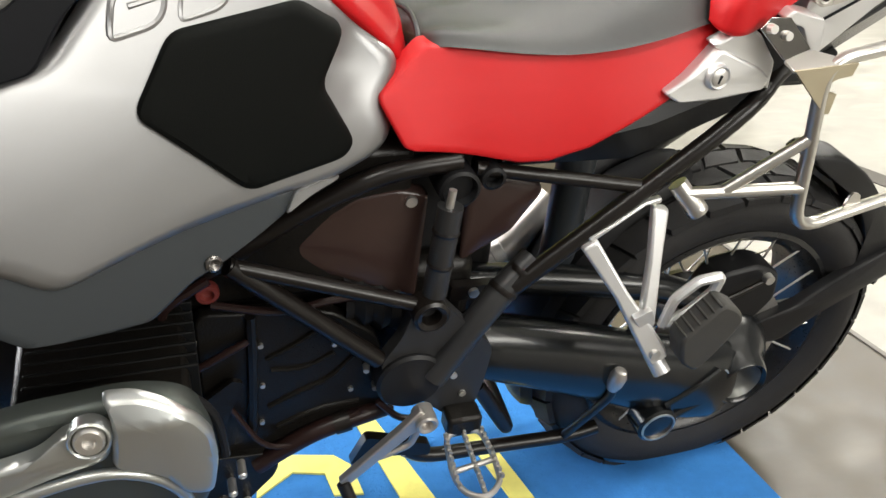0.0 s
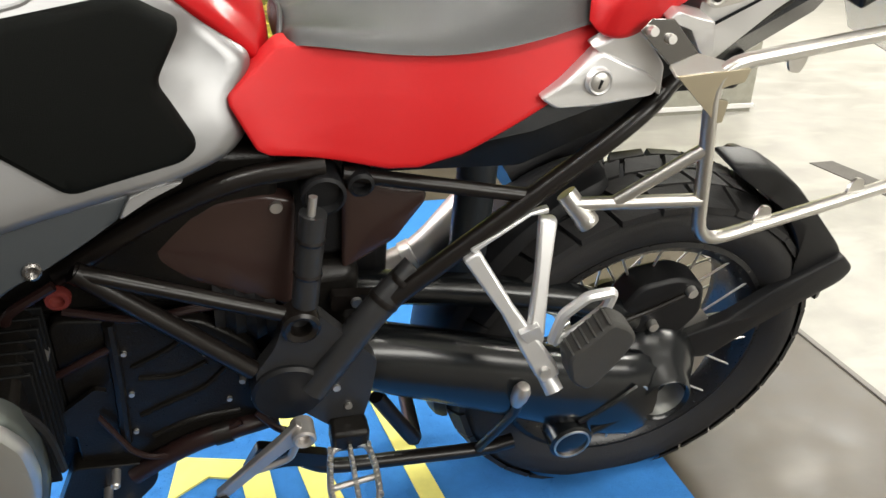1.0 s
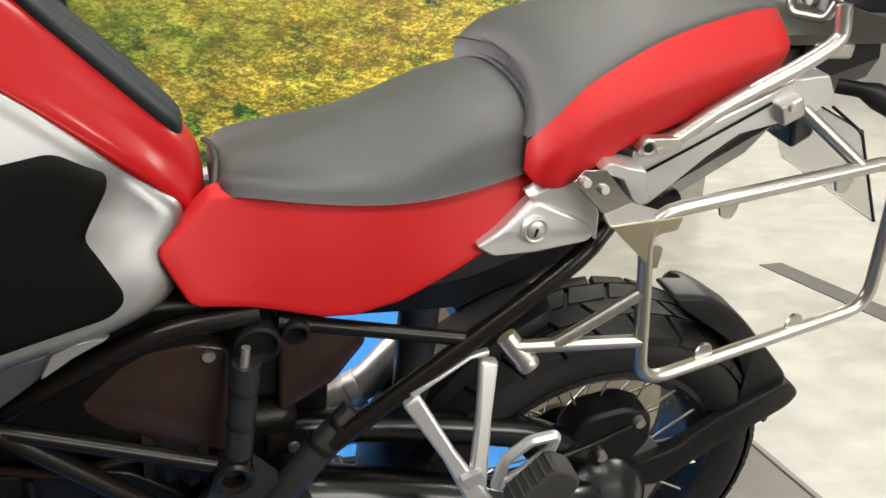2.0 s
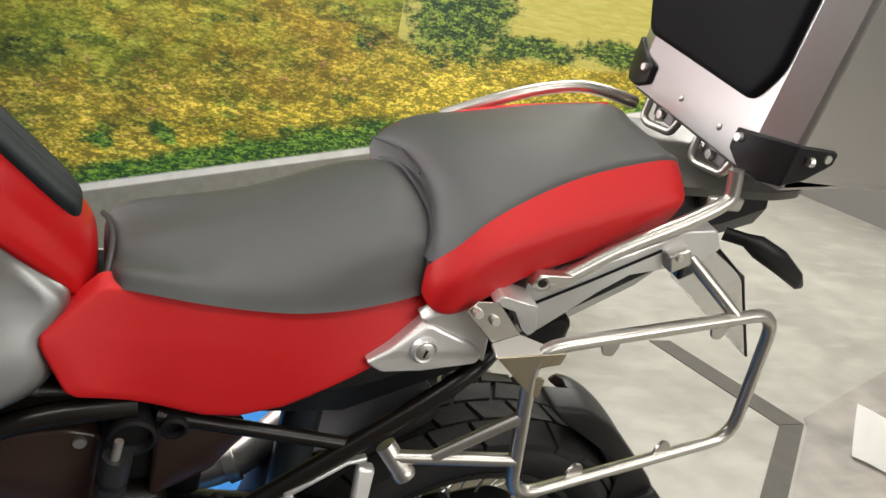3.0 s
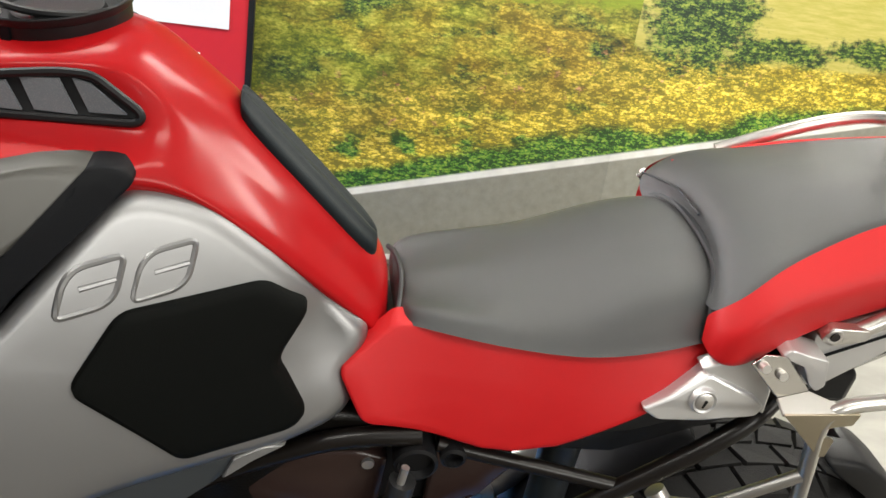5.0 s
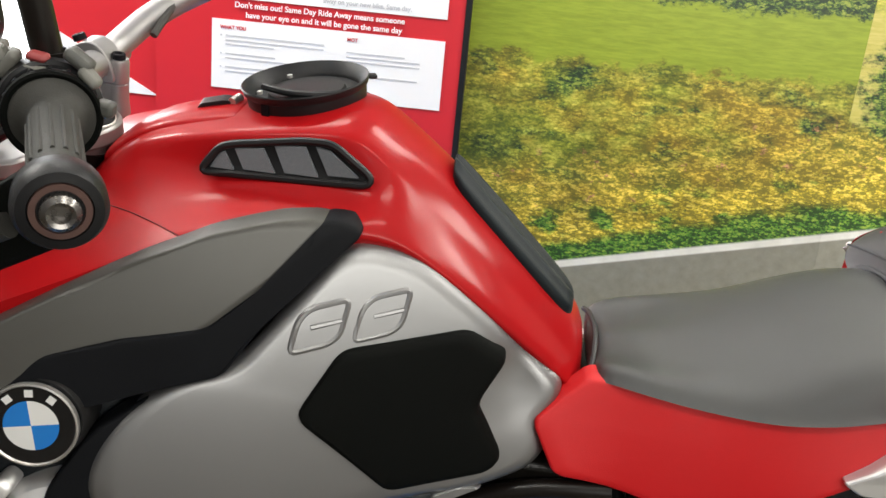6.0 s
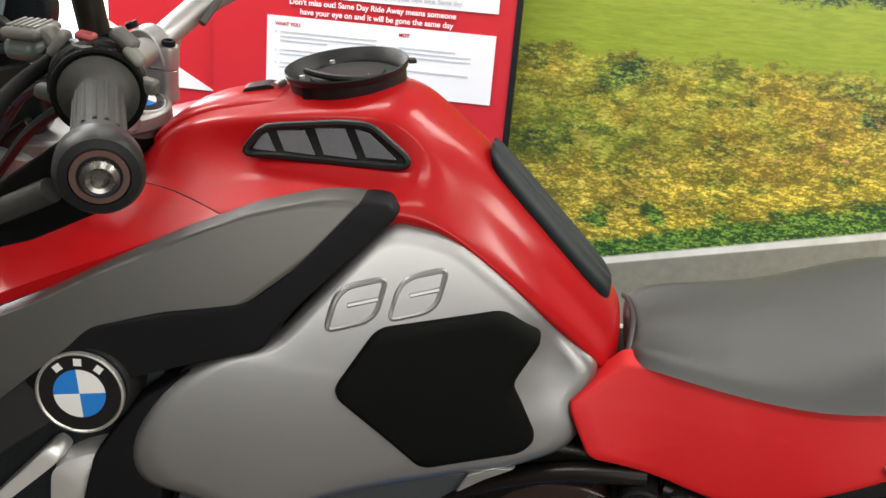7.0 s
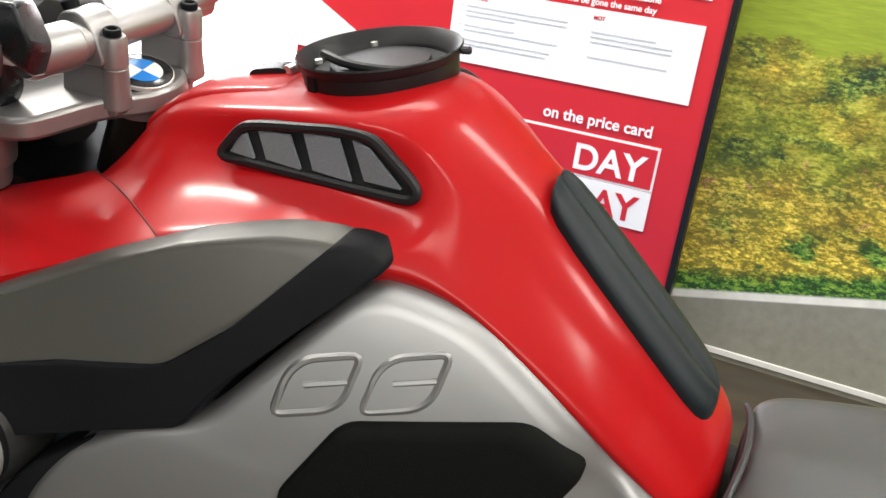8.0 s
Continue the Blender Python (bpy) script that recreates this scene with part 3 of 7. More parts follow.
setting("floor_joint", box((0.694, -0.2, 0.0022), (0.014, 2.6, 0.004)), JOINT, "dark joint between two floor slabs", smooth=False)

# printed landscape on the far wall, in two sheets
for _n, _a, _b, _mat, _t in (("landscape_poster", -0.845, 0.505, MEADOW, 0.0), ("landscape_poster", 0.502, 1.68, MEADOW_BRIGHT, 0.0012)):
    _bm = box(((_a + _b) / 2, Y1 - 0.008 - _t, 1.25), (_b - _a, 0.006, 2.5))
    tagged(finish(_bm, _n, _mat, smooth=False), "large printed sheet of a flowering meadow beside a country road", "poster", "printed sheets on the wall")

setting("baseboard", box((0.42, Y1 - 0.014, 0.030), (2.54, 0.012, 0.020)), WALL_WHITE, "thin pale skirting strip under the printed sheets", bevel=0.002)

# blue carpet with yellow lettering strokes under the motorcycle
carpet = empty("carpet", "blue showroom carpet with yellow lettering under the motorcycle", "carpet")
CX0, CX1, CY0, CY1 = -2.6, 0.135, -0.45, 1.25


def pile(bm, n=26000):
    """Short tufts over the near part of the carpet."""
    rnd = random.Random(4)
    for _ in range(n):
        x, y = rnd.uniform(-0.95, 0.13), rnd.uniform(-0.25, 0.55)
        a, h, w = rnd.uniform(0, 6.283), rnd.uniform(0.0004, 0.0012), 0.0026
        dx, dy = math.cos(a) * w, math.sin(a) * w
        lx, ly = rnd.uniform(-1, 1) * 0.006, rnd.uniform(-1, 1) * 0.006
        v = [bm.verts.new(p) for p in ((x - dx, y - dy, 0.010), (x + dx, y + dy, 0.010), (x + lx, y + ly, 0.010 + h))]
        bm.faces.new(v)
    return bm


part("backing", box(((CX0 + CX1) / 2, (CY0 + CY1) / 2, 0.006), (CX1 - CX0, CY1 - CY0, 0.008)), CARPET_BLUE, carpet, smooth=False)
STROKES = (((-0.37, 0.36), (-0.335, 0.36), (-0.285, -0.10), (-0.325, -0.10)), ((-0.55, 0.30), (-0.515, 0.30), (-0.44, -0.10), (-0.50, -0.10)),
           ((-0.73, 0.175), (-0.60, 0.135), (-0.575, 0.10), (-0.57, 0.02), (-0.62, 0.03), (-0.625, 0.09), (-0.68, 0.11), (-0.75, 0.06)))
for _p in STROKES:
    _bm = bmesh.new()
    _lo, _hi = [_bm.verts.new((x, y, 0.010)) for x, y in _p], [_bm.verts.new((x, y, 0.0145)) for x, y in _p]
    _bm.faces.new(_hi)
    for _k in range(len(_p)):
        _bm.faces.new((_lo[_k], _lo[(_k + 1) % len(_p)], _hi[(_k + 1) % len(_p)], _hi[_k]))
    part("letter_stroke", _bm, CARPET_YELLOW, carpet, smooth=False)
tagged(part("carpet_pile", pile(bmesh.new()), CARPET_BLUE, carpet, smooth=False), kind="stuff")

# red notice board with white printed panels, beside the landscape
banner = empty("notice_banner", "red display banner with white printed notices", "banner")
BY = 1.86
part("sheet", box((-1.395, BY + 0.012, 1.0), (1.10, 0.012, 2.0)), BANNER_RED, banner, smooth=False)
part("side_post", box((-0.851, BY + 0.02, 1.0), (0.020, 0.045, 2.0)), BLACK_PLASTIC, banner, "black edge post")
for _z0, _z1 in ((0.825, 1.062), (1.135, 1.60)):
    part("notice_panel", box((-1.33, BY + 0.003, (_z0 + _z1) / 2), (0.82, 0.006, _z1 - _z0)), BANNER_WHITE, banner, smooth=False)


def notice(body, x, z, size, mat):
    text_mesh("notice_text", body, size, pose(x, BY - 0.002, z, 90, 0, 0), mat, banner)


notice("Don't miss out! Same Day Ride Away means someone", -1.66, 1.106, 0.027, BANNER_WHITE)
notice("have your eye on and it will be gone the same day", -1.62, 1.074, 0.027, BANNER_WHITE)
notice("away on your new bike. Same day.", -1.35, 1.15, 0.022, PRINT_GREY)
notice("WHAT YOU", -1.71, 1.030, 0.017, BANNER_RED)
notice("MOT", -1.26, 1.030, 0.017, BANNER_RED)
notice("on the price card", -1.37, 0.705, 0.052, BANNER_WHITE)
notice("DAY", -1.245, 0.558, 0.118, BANNER_WHITE)
part("notice_frame", box((-1.32, BY + 0.004, 0.605), (0.70, 0.004, 0.145)), BANNER_WHITE, banner, smooth=False)
part("notice_field", box((-1.32, BY + 0.001, 0.605), (0.685, 0.004, 0.13)), BANNER_RED, banner, smooth=False)
part("notice_panel", box((-1.32, BY + 0.003, 0.465), (0.70, 0.006, 0.13)), BANNER_WHITE, banner, smooth=False)
notice("DAY", -1.245, 0.424, 0.118, BANNER_RED)
_r = random.Random(2)
for _col, _w, _lines in ((-1.69, 0.36, (1.008, 0.992, 0.978, 0.946, 0.931, 0.900, 0.885)), (-1.26, 0.33, (0.992, 0.977, 0.962, 0.915))):
    for _z in _lines:
        _ww = _w * _r.uniform(0.45, 1.0)
        part("text_bar", box((_col + _ww / 2, BY - 0.001, _z), (_ww, 0.002, 0.005)), PRINT_GREY, banner, smooth=False)
for _z in (1.008, 0.946, 0.900):
    part("text_bar", box((-1.706, BY - 0.001, _z), (0.006, 0.002, 0.006)), PRINT_GREY, banner, smooth=False)
for _k in range(9):
    _ww = 0.7 * _r.uniform(0.6, 1.0)
    part("text_bar", box((-1.70 + _ww / 2, BY - 0.001, 1.185 + 0.02 * _k), (_ww, 0.002, 0.005)), PRINT_GREY, banner, smooth=False)

# red and white display boards further along the wall
part_board = empty("display_board", "red display board with a white corner leaning at the wall", "board")
part("panel", box((-2.16, BY + 0.05, 1.0), (0.42, 0.02, 2.0)), BANNER_RED, part_board, smooth=False)
part("white_corner", slab([(-2.368, 0.765), (-1.952, 0.765), (-2.368, 0.985)], BY + 0.034, BY + 0.038, 0), BANNER_WHITE, part_board, smooth=False)

# ---------------------------------------------------------------- the motorcycle
# Its own axes: x to the rear, y to its right, z up from the rear axle's height; it leans on its side stand.
LEAN = 12.0
BIKE = pose(0, 0, AXLE, LEAN, 0, 0)
bike = empty("motorcycle", "red and silver adventure motorcycle leaning on its side stand", "motorcycle", BIKE)


def tank_side(x, z):
    u, w = x + 0.75, z - 0.6
    return -0.185 + 0.47 * u + 0.40 * w + 0.35 * w * w + 0.25 * min(u + 0.12, 0) ** 2


def panel_side(x, z):
    """The side panel, with its hollow behind the knee pad."""
    return tank_side(x, z) + 0.017 * math.exp(-(((x + 0.636) / 0.028) ** 2) - (((z - 0.560) / 0.050) ** 2))


# --- fuel tank
def tank_rows():
    # x, crown height, then (y, z) of the flat top's edge, upper crease, the flank's foot, lower crease and lower edge
    rows = ((-1.165, 0.690, (-0.042, 0.688), (-0.060, 0.684), (-0.105, 0.672), (-0.187, 0.661), (-0.200, 0.655)),
            (-1.13, 0.722, (-0.042, 0.720), (-0.060, 0.716), (-0.108, 0.704), (-0.260, 0.691), (-0.285, 0.684)),
            (-1.1, 0.756, (-0.048, 0.754), (-0.068, 0.749), (-0.106, 0.722), (-0.249, 0.698), (-0.272, 0.690)),
            (-1.06, 0.782, (-0.055, 0.780), (-0.075, 0.775), (-0.102, 0.736), (-0.234, 0.711), (-0.256, 0.702)),
            (-1, 0.797, (-0.062, 0.795), (-0.085, 0.790), (-0.102, 0.745), (-0.191, 0.729), (-0.205, 0.722)),
            (-0.93, 0.810, (-0.064, 0.808), (-0.090, 0.803), (-0.105, 0.753), (-0.180, 0.748), (-0.192, 0.743)),
            (-0.86, 0.823, (-0.060, 0.820), (-0.092, 0.812), (-0.106, 0.757), (-0.161, 0.749), (-0.170, 0.743)),
            (-0.82, 0.823, (-0.056, 0.820), (-0.089, 0.807), (-0.102, 0.757), (-0.148, 0.740), (-0.156, 0.732)),
            (-0.79, 0.806, (-0.055, 0.802), (-0.090, 0.783), (-0.110, 0.764), (-0.130, 0.744), (-0.144, 0.725)),
            (-0.76, 0.783, (-0.054, 0.779), (-0.084, 0.755), (-0.104, 0.738), (-0.124, 0.722), (-0.136, 0.714)),
            (-0.72, 0.751, (-0.053, 0.747), (-0.084, 0.719), (-0.102, 0.706), (-0.119, 0.692), (-0.129, 0.683)),
            (-0.66, 0.693, (-0.053, 0.689), (-0.084, 0.663), (-0.099, 0.653), (-0.114, 0.642), (-0.124, 0.630)),
            (-0.6, 0.631, (-0.053, 0.627), (-0.078, 0.601), (-0.092, 0.595), (-0.107, 0.589), (-0.116, 0.577)),
            (-0.57, 0.598, (-0.052, 0.594), (-0.076, 0.568), (-0.085, 0.560), (-0.095, 0.553), (-0.105, 0.545)),
            (-0.552, 0.570, (-0.048, 0.564), (-0.074, 0.542), (-0.084, 0.534), (-0.094, 0.527), (-0.095, 0.513)))

    def mid(a, b, t):
        return a[0] + (b[0] - a[0]) * t, a[1] + (b[1] - a[1]) * t

    return [(x, [(0, c), (p[0] * 0.5, c), p, mid(p, a, 0.90), mid(a, v, 0.12), v, mid(v, b, 0.90), mid(b, e, 0.25), e, (e[0] + 0.003, e[1] - 0.006), (e[0] + 0.014, e[1] - 0.03), (e[0] + 0.05, e[1] - 0.09)]) for x, c, p, a, v, b, e in rows]


tank = part("fuel_tank", loft(tank_rows()), RED, bike, "glossy red painted fuel tank cover", sub=2, angle=180)

COVER_ROWS = [(x, [(0, c + 0.004), (-0.03, c + 0.004), (-0.052, c + 0.002), (-0.058, c - 0.003), (-0.059, c - 0.014)]) for x, c in ((-1.118, 0.738), (-1.112, 0.747), (-1.09, 0.764), (-1.06, 0.782), (-1.02, 0.793), (-0.985, 0.799), (-0.965, 0.802), (-0.960, 0.797))]
part("centre_cover", loft(COVER_ROWS), RED, tank, "raised red centre cover", sub=1, angle=60)

SIDE = [(-0.817, 0.723), (-0.776, 0.714), (-0.737, 0.696), (-0.692, 0.658), (-0.624, 0.594), (-0.573, 0.549), (-0.600, 0.512), (-0.586, 0.482),
        (-0.606, 0.463), (-0.660, 0.453), (-0.709, 0.455), (-0.78, 0.455), (-0.833, 0.454), (-0.883, 0.449), (-0.920, 0.443), (-0.940, 0.447), (-0.972, 0.476), (-1.018, 0.496),
        (-1.032, 0.524), (-1.026, 0.558), (-1.000, 0.594), (-0.964, 0.615), (-0.914, 0.620), (-0.864, 0.675)]
LOW = [(-0.704, 0.458), (-0.715, 0.438), (-0.744, 0.426), (-0.781, 0.413), (-0.815, 0.405), (-0.840, 0.391), (-0.857, 0.382), (-0.900, 0.390), (-0.936, 0.398), (-0.960, 0.405), (-0.980, 0.425), (-0.998, 0.455), (-0.980, 0.492), (-0.940, 0.468), (-0.88, 0.462), (-0.78, 0.465)]
LIP_STRIP = [(-0.655, 0.455), (-0.690, 0.448), (-0.7195, 0.4375), (-0.7085, 0.4565), (-0.680, 0.460)]
PAD = [(-0.813, 0.629), (-0.689, 0.632), (-0.643, 0.599), (-0.672, 0.553), (-0.638, 0.489), (-0.650, 0.478), (-0.755, 0.477), (-0.850, 0.572)]
TOPTRIM = [(-1.30, 0.600), (-1.18, 0.655), (-1.112, 0.681), (-1.06, 0.705), (-0.998, 0.729), (-0.94, 0.747), (-0.909, 0.752), (-0.880, 0.755), (-0.849, 0.753), (-0.828, 0.747),
           (-0.838, 0.735), (-0.868, 0.709), (-0.930, 0.666), (-1.0, 0.664), (-1.064, 0.655), (-1.11, 0.626), (-1.175, 0.565), (-1.30, 0.49)]
UNDER = [(-0.842, 0.753), (-0.822, 0.750), (-0.810, 0.744), (-0.803, 0.734), (-0.816, 0.724), (-0.857, 0.687), (-0.890, 0.656), (-0.917, 0.619), (-0.971, 0.615), (-1.05, 0.603), (-1.10, 0.590), (-1.12, 0.612), (-1.064, 0.658), (-1.0, 0.667), (-0.932, 0.669), (-0.870, 0.711), (-0.842, 0.737)]


def crease(x):
    return 0.663 if x < -0.940 else 0.663 + (x + 0.940) * 0.73


def trim_side(x, z):
    return tank_side(x, z) - 0.013 + 0.12 * max(0.0, crease(x) - z)


for _f in (1, -1):
    side = part("side_panel", sheet(SIDE, panel_side, 0.02, 0.012, 0.003, 0.02, (-0.79, 0.57), _f), SILVER, tank, "satin silver tank side panel", angle=180)
    part("knee_pad", sheet(PAD, lambda x, z: tank_side(x, z) - 0.012, 0.018, 0.008, 0.002, 0.012, (-0.75, 0.55), _f), RUBBER_PAD, tank, "black rubber knee pad")
    part("lower_trim", sheet(LOW, lambda x, z: tank_side(x, z) + 0.006, 0.02, 0.004, 0.0, 0.008, (-0.86, 0.425), _f), LOW_TRIM, tank, "slate grey lower trim")
    part("panel_lip", sheet(LIP_STRIP, tank_side, 0.012, 0.004, 0.0, 0.004, (-0.692, 0.453), _f), SILVER, side, "narrow silver lower lip")
    part("upper_trim", sheet(TOPTRIM, lambda x, z: tank_side(x, z) - 0.010, 0.03, 0.004, 0.0, 0.008, (-1.02, 0.69), _f), GREY_TRIM, tank, "grey plastic air intake trim")
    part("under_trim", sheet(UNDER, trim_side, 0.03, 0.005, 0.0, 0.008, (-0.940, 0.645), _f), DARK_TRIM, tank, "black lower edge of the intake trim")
    part("front_facet", sheet([(-1.105, 0.620), (-1.175, 0.568), (-1.30, 0.492), (-1.30, 0.41), (-1.19, 0.505), (-1.10, 0.565), (-1.05, 0.60)], lambda x, z: tank_side(x, z) + 0.002, 0.03, 0.004, 0.0, 0.006, (-1.16, 0.55), _f), DARKENED_GREY, tank, "lower facet of the intake trim, its grey darkened for facing down")
    part("shroud_strip", sheet([(-1.25, 0.40), (-1.184, 0.456), (-1.142, 0.500), (-1.105, 0.536), (-1.092, 0.522), (-1.136, 0.486), (-1.164, 0.457), (-1.22, 0.38)], lambda x, z: tank_side(x, z) + 0.020, 0.02, 0.006, 0.003, 0.008, None, _f), SILVER_BRIGHT, tank, "silver radiator shroud strip")
    part("shroud_knob", sheet([(-1.108, 0.512), (-1.08, 0.524), (-1.055, 0.526), (-1.058, 0.494), (-1.065, 0.455), (-1.108, 0.465)], lambda x, z: tank_side(x, z) + 0.022, 0.03, 0.014, 0.006, 0.012, None, _f), SILVER_BRIGHT, tank, "silver shroud corner")
    part("radiator_side", sheet([(-1.02, 0.60), (-1.12, 0.585), (-1.32, 0.45), (-1.40, 0.28), (-1.05, 0.28), (-0.98, 0.42)], lambda x, z: tank_side(x, z) + 0.045, 0.02, 0.004, 0.0, 0.01, (-1.15, 0.45), _f), DASH_BLACK, tank, "black radiator side")
    part("front_trim", sheet([(-0.975, 0.608), (-1.03, 0.575), (-1.062, 0.53), (-1.072, 0.47), (-1.03, 0.44), (-1.0, 0.45), (-1.0, 0.51), (-1.01, 0.555)], lambda x, z: tank_side(x, z) + 0.004, 0.03, 0.005, 0.0, 0.012, (-1.03, 0.535), _f), DARK_TRIM, tank, "dark trim in front of the side panel")
    _s = bmesh.new()
    add_lathe(_s, [(0.01, 0.0085), (-0.003, 0.0085), (-0.005, 0.006), (-0.003, 0.0035), (0.0, 0.0)], (-0.796, _f * (tank_side(-0.796, 0.417) + 0.004), 0.417), (-0.3, _f, -0.3), 16)
    part("panel_screw", _s, BOLT_DARK, tank)

# embossed emblem: two slanted rounded loops with a short bar
for _x0 in (-0.860, -0.802):
    _g = [(0.004, 0.030), (0.014, 0.040), (0.050, 0.044), (0.044, 0.012), (0.034, 0.004), (-0.002, 0.0)]
    _l = [(_x0 + a, 0.630 + b + 0.05 * (_x0 + 0.86)) for a, b in _g]
    _o = outline2(_l, 0.008)
    emblem = part("emblem_loop", add_tube(bmesh.new(), [(x, tank_side(x, z) + 0.0012, z) for x, z in _o], 0.0038, 8, True), SILVER, tank, "embossed loop")
    _l = [(_x0 + 0.016 + 0.028 * t / 6, 0.652 + 0.003 * t / 6 + 0.05 * (_x0 + 0.86)) for t in range(7)]
    part("emblem_bar", add_tube(bmesh.new(), [(x, tank_side(x, z) + 0.0012, z) for x, z in _l], 0.0036, 8), SILVER, emblem, "embossed bar")

# rubber pad down the back of the tank
def pad_rows():
    out = []
    for x, c, w in ((-0.728, 0.763, 0.040), (-0.721, 0.757, 0.049), (-0.68, 0.716, 0.053), (-0.63, 0.665, 0.054), (-0.59, 0.624, 0.053), (-0.579, 0.612, 0.048), (-0.572, 0.603, 0.036)):
        out.append((x, [(0, c + 0.007), (-w * 0.38, c + 0.007), (-w * 0.52, c + 0.012), (-w * 0.64, c + 0.012), (-w * 0.74, c + 0.006), (-w * 0.94, c + 0.004), (-w, c - 0.001), (-w, c - 0.014)]))
    return out


part("tank_pad", loft(pad_rows()), TANK_PAD, tank, "ribbed blue-black rubber tank pad", sub=1, angle=180)

# air vents on the tank's shoulder
VENT = [(-0.984, 0.763), (-0.963, 0.790), (-0.945, 0.794), (-0.875, 0.804), (-0.847, 0.804), (-0.805, 0.775), (-0.808, 0.766)]


def near_far(y, f):
    return y if f > 0 else 2 * YC - y


def vent_y(x, z):
    return -0.110 + 0.28 * (z - 0.765) + 0.03 * max(0, x + 0.86)


for _f in (1, -1):
    vent = part("air_vent", sheet(VENT, vent_y, 0.02, 0.003, -0.003, 0.010, (-0.89, 0.782), _f), BLACK_PLASTIC, tank, "black louvred air vent")
    _o = outline2(VENT, 0.010)
    part("vent_rim", add_tube(bmesh.new(), [(x, near_far(vent_y(x, z) - 0.001, _f), z) for x, z in _o], 0.0042, 8, True), BLACK_PLASTIC, vent)
    for _q in (((-0.964, 0.783), (-0.957, 0.786), (-0.947, 0.769), (-0.973, 0.768)), ((-0.948, 0.789), (-0.917, 0.793), (-0.904, 0.770), (-0.938, 0.769)),
               ((-0.907, 0.796), (-0.874, 0.799), (-0.859, 0.771), (-0.895, 0.770)), ((-0.864, 0.799), (-0.848, 0.797), (-0.818, 0.774), (-0.850, 0.772))):
        _bm = bmesh.new()
        _q = [(x, z, d) for (x, z), d in zip(_q, (-0.0005, -0.0045, -0.0045, -0.0005))]
        _v = [_bm.verts.new((x, near_far(vent_y(x, z) + d, _f), z)) for x, z, d in _q]
        _w = [_bm.verts.new((x, near_far(vent_y(x, z) + d + 0.003, _f), z)) for x, z, d in _q]
        _bm.faces.new(_v), _bm.faces.new(_w)
        for _k in range(4):
            _bm.faces.new((_v[_k], _v[(_k + 1) % 4], _w[(_k + 1) % 4], _w[_k]))
        part("louvre", _bm, LOUVRE, vent)

# filler cap with a tank bag ring
RC = Vector((-0.900, 0.006, 0.818))
RAX = Vector((-0.14, 0.0, 0.99))
cap = part("filler_cap", lathe([(-0.01, 0), (-0.01, 0.060), (-0.001, 0.060), (0.001, 0.056), (0.001, 0.044), (0.005, 0.042), (0.006, 0.03), (0.006, 0)], RC, RAX, 48), BLACK_PLASTIC, tank, "black filler cap")
part("bag_ring", lathe([(-0.014, 0.0640), (-0.012, 0.0655), (0.006, 0.0668), (0.008, 0.0692), (0.0145, 0.0710), (0.0158, 0.0702), (0.0150, 0.0688), (0.003, 0.0610), (0.001, 0.0595), (-0.014, 0.0595), (-0.014, 0.0640)], RC, RAX, 64), BLACK_PLASTIC, tank, "black tank bag ring")
part("cap_plate", lathe([(0.0062, 0.0), (0.0078, 0.0), (0.0078, 0.017), (0.0062, 0.018)], RC + Vector((0.014, -0.006, 0.0)), RAX, 24), POLISHED, cap, "polished lock plate")
part("cap_lever", tube([RC + Vector((-0.044, -0.020, 0.008)), RC + Vector((-0.012, -0.034, 0.008)), RC + Vector((0.030, -0.026, 0.008)), RC + Vector((0.048, 0.002, 0.006))], 0.004, 0.02, 8), BLACK_PLASTIC, cap)
part("ring_tab", box(RC + Vector((0.070, 0.016, 0.021)), (0.010, 0.010, 0.005), Matrix.Rotation(0.4, 4, "Z")), BLACK_PLASTIC, cap, bevel=0.002)
for _a in (0.9, 2.2, 3.6, 5.2):
    _c = RC + Vector((math.cos(_a) * 0.052, math.sin(_a) * 0.052, -0.002))
    part("cap_screw", rod(_c + RAX * 0.002, _c + RAX * 0.0055, 0.0032), CHROME, cap)
part("ring_joint", box(RC + Vector((-0.030, -0.0602, -0.004)), (0.010, 0.002, 0.014), Matrix.Rotation(-0.42, 4, "Z")), DARK_TRIM, cap)
part("latch", slab([(-0.022, -0.003), (0.014, -0.003), (0.020, 0.002), (0.010, 0.005), (-0.016, 0.004)], -0.010, 0.010, 0.003), BLACK_PLASTIC, tank, bevel=0.002).matrix_basis = pose(-0.998, -0.012, 0.801, 0, -10, 8)
part("latch_pin", rod((-0.978, -0.020, 0.806), (-0.974, -0.004, 0.807), 0.005), CHROME, tank)

# --- seats
def round_the_back(d):
    """1 along the straight middle of the seat's rear edge, falling to 0 at its sides; d is the distance from the middle."""
    t = max(0.0, min(1.0, (d - 0.045) / 0.11))
    return 1 - t * t * (3 - 2 * t)


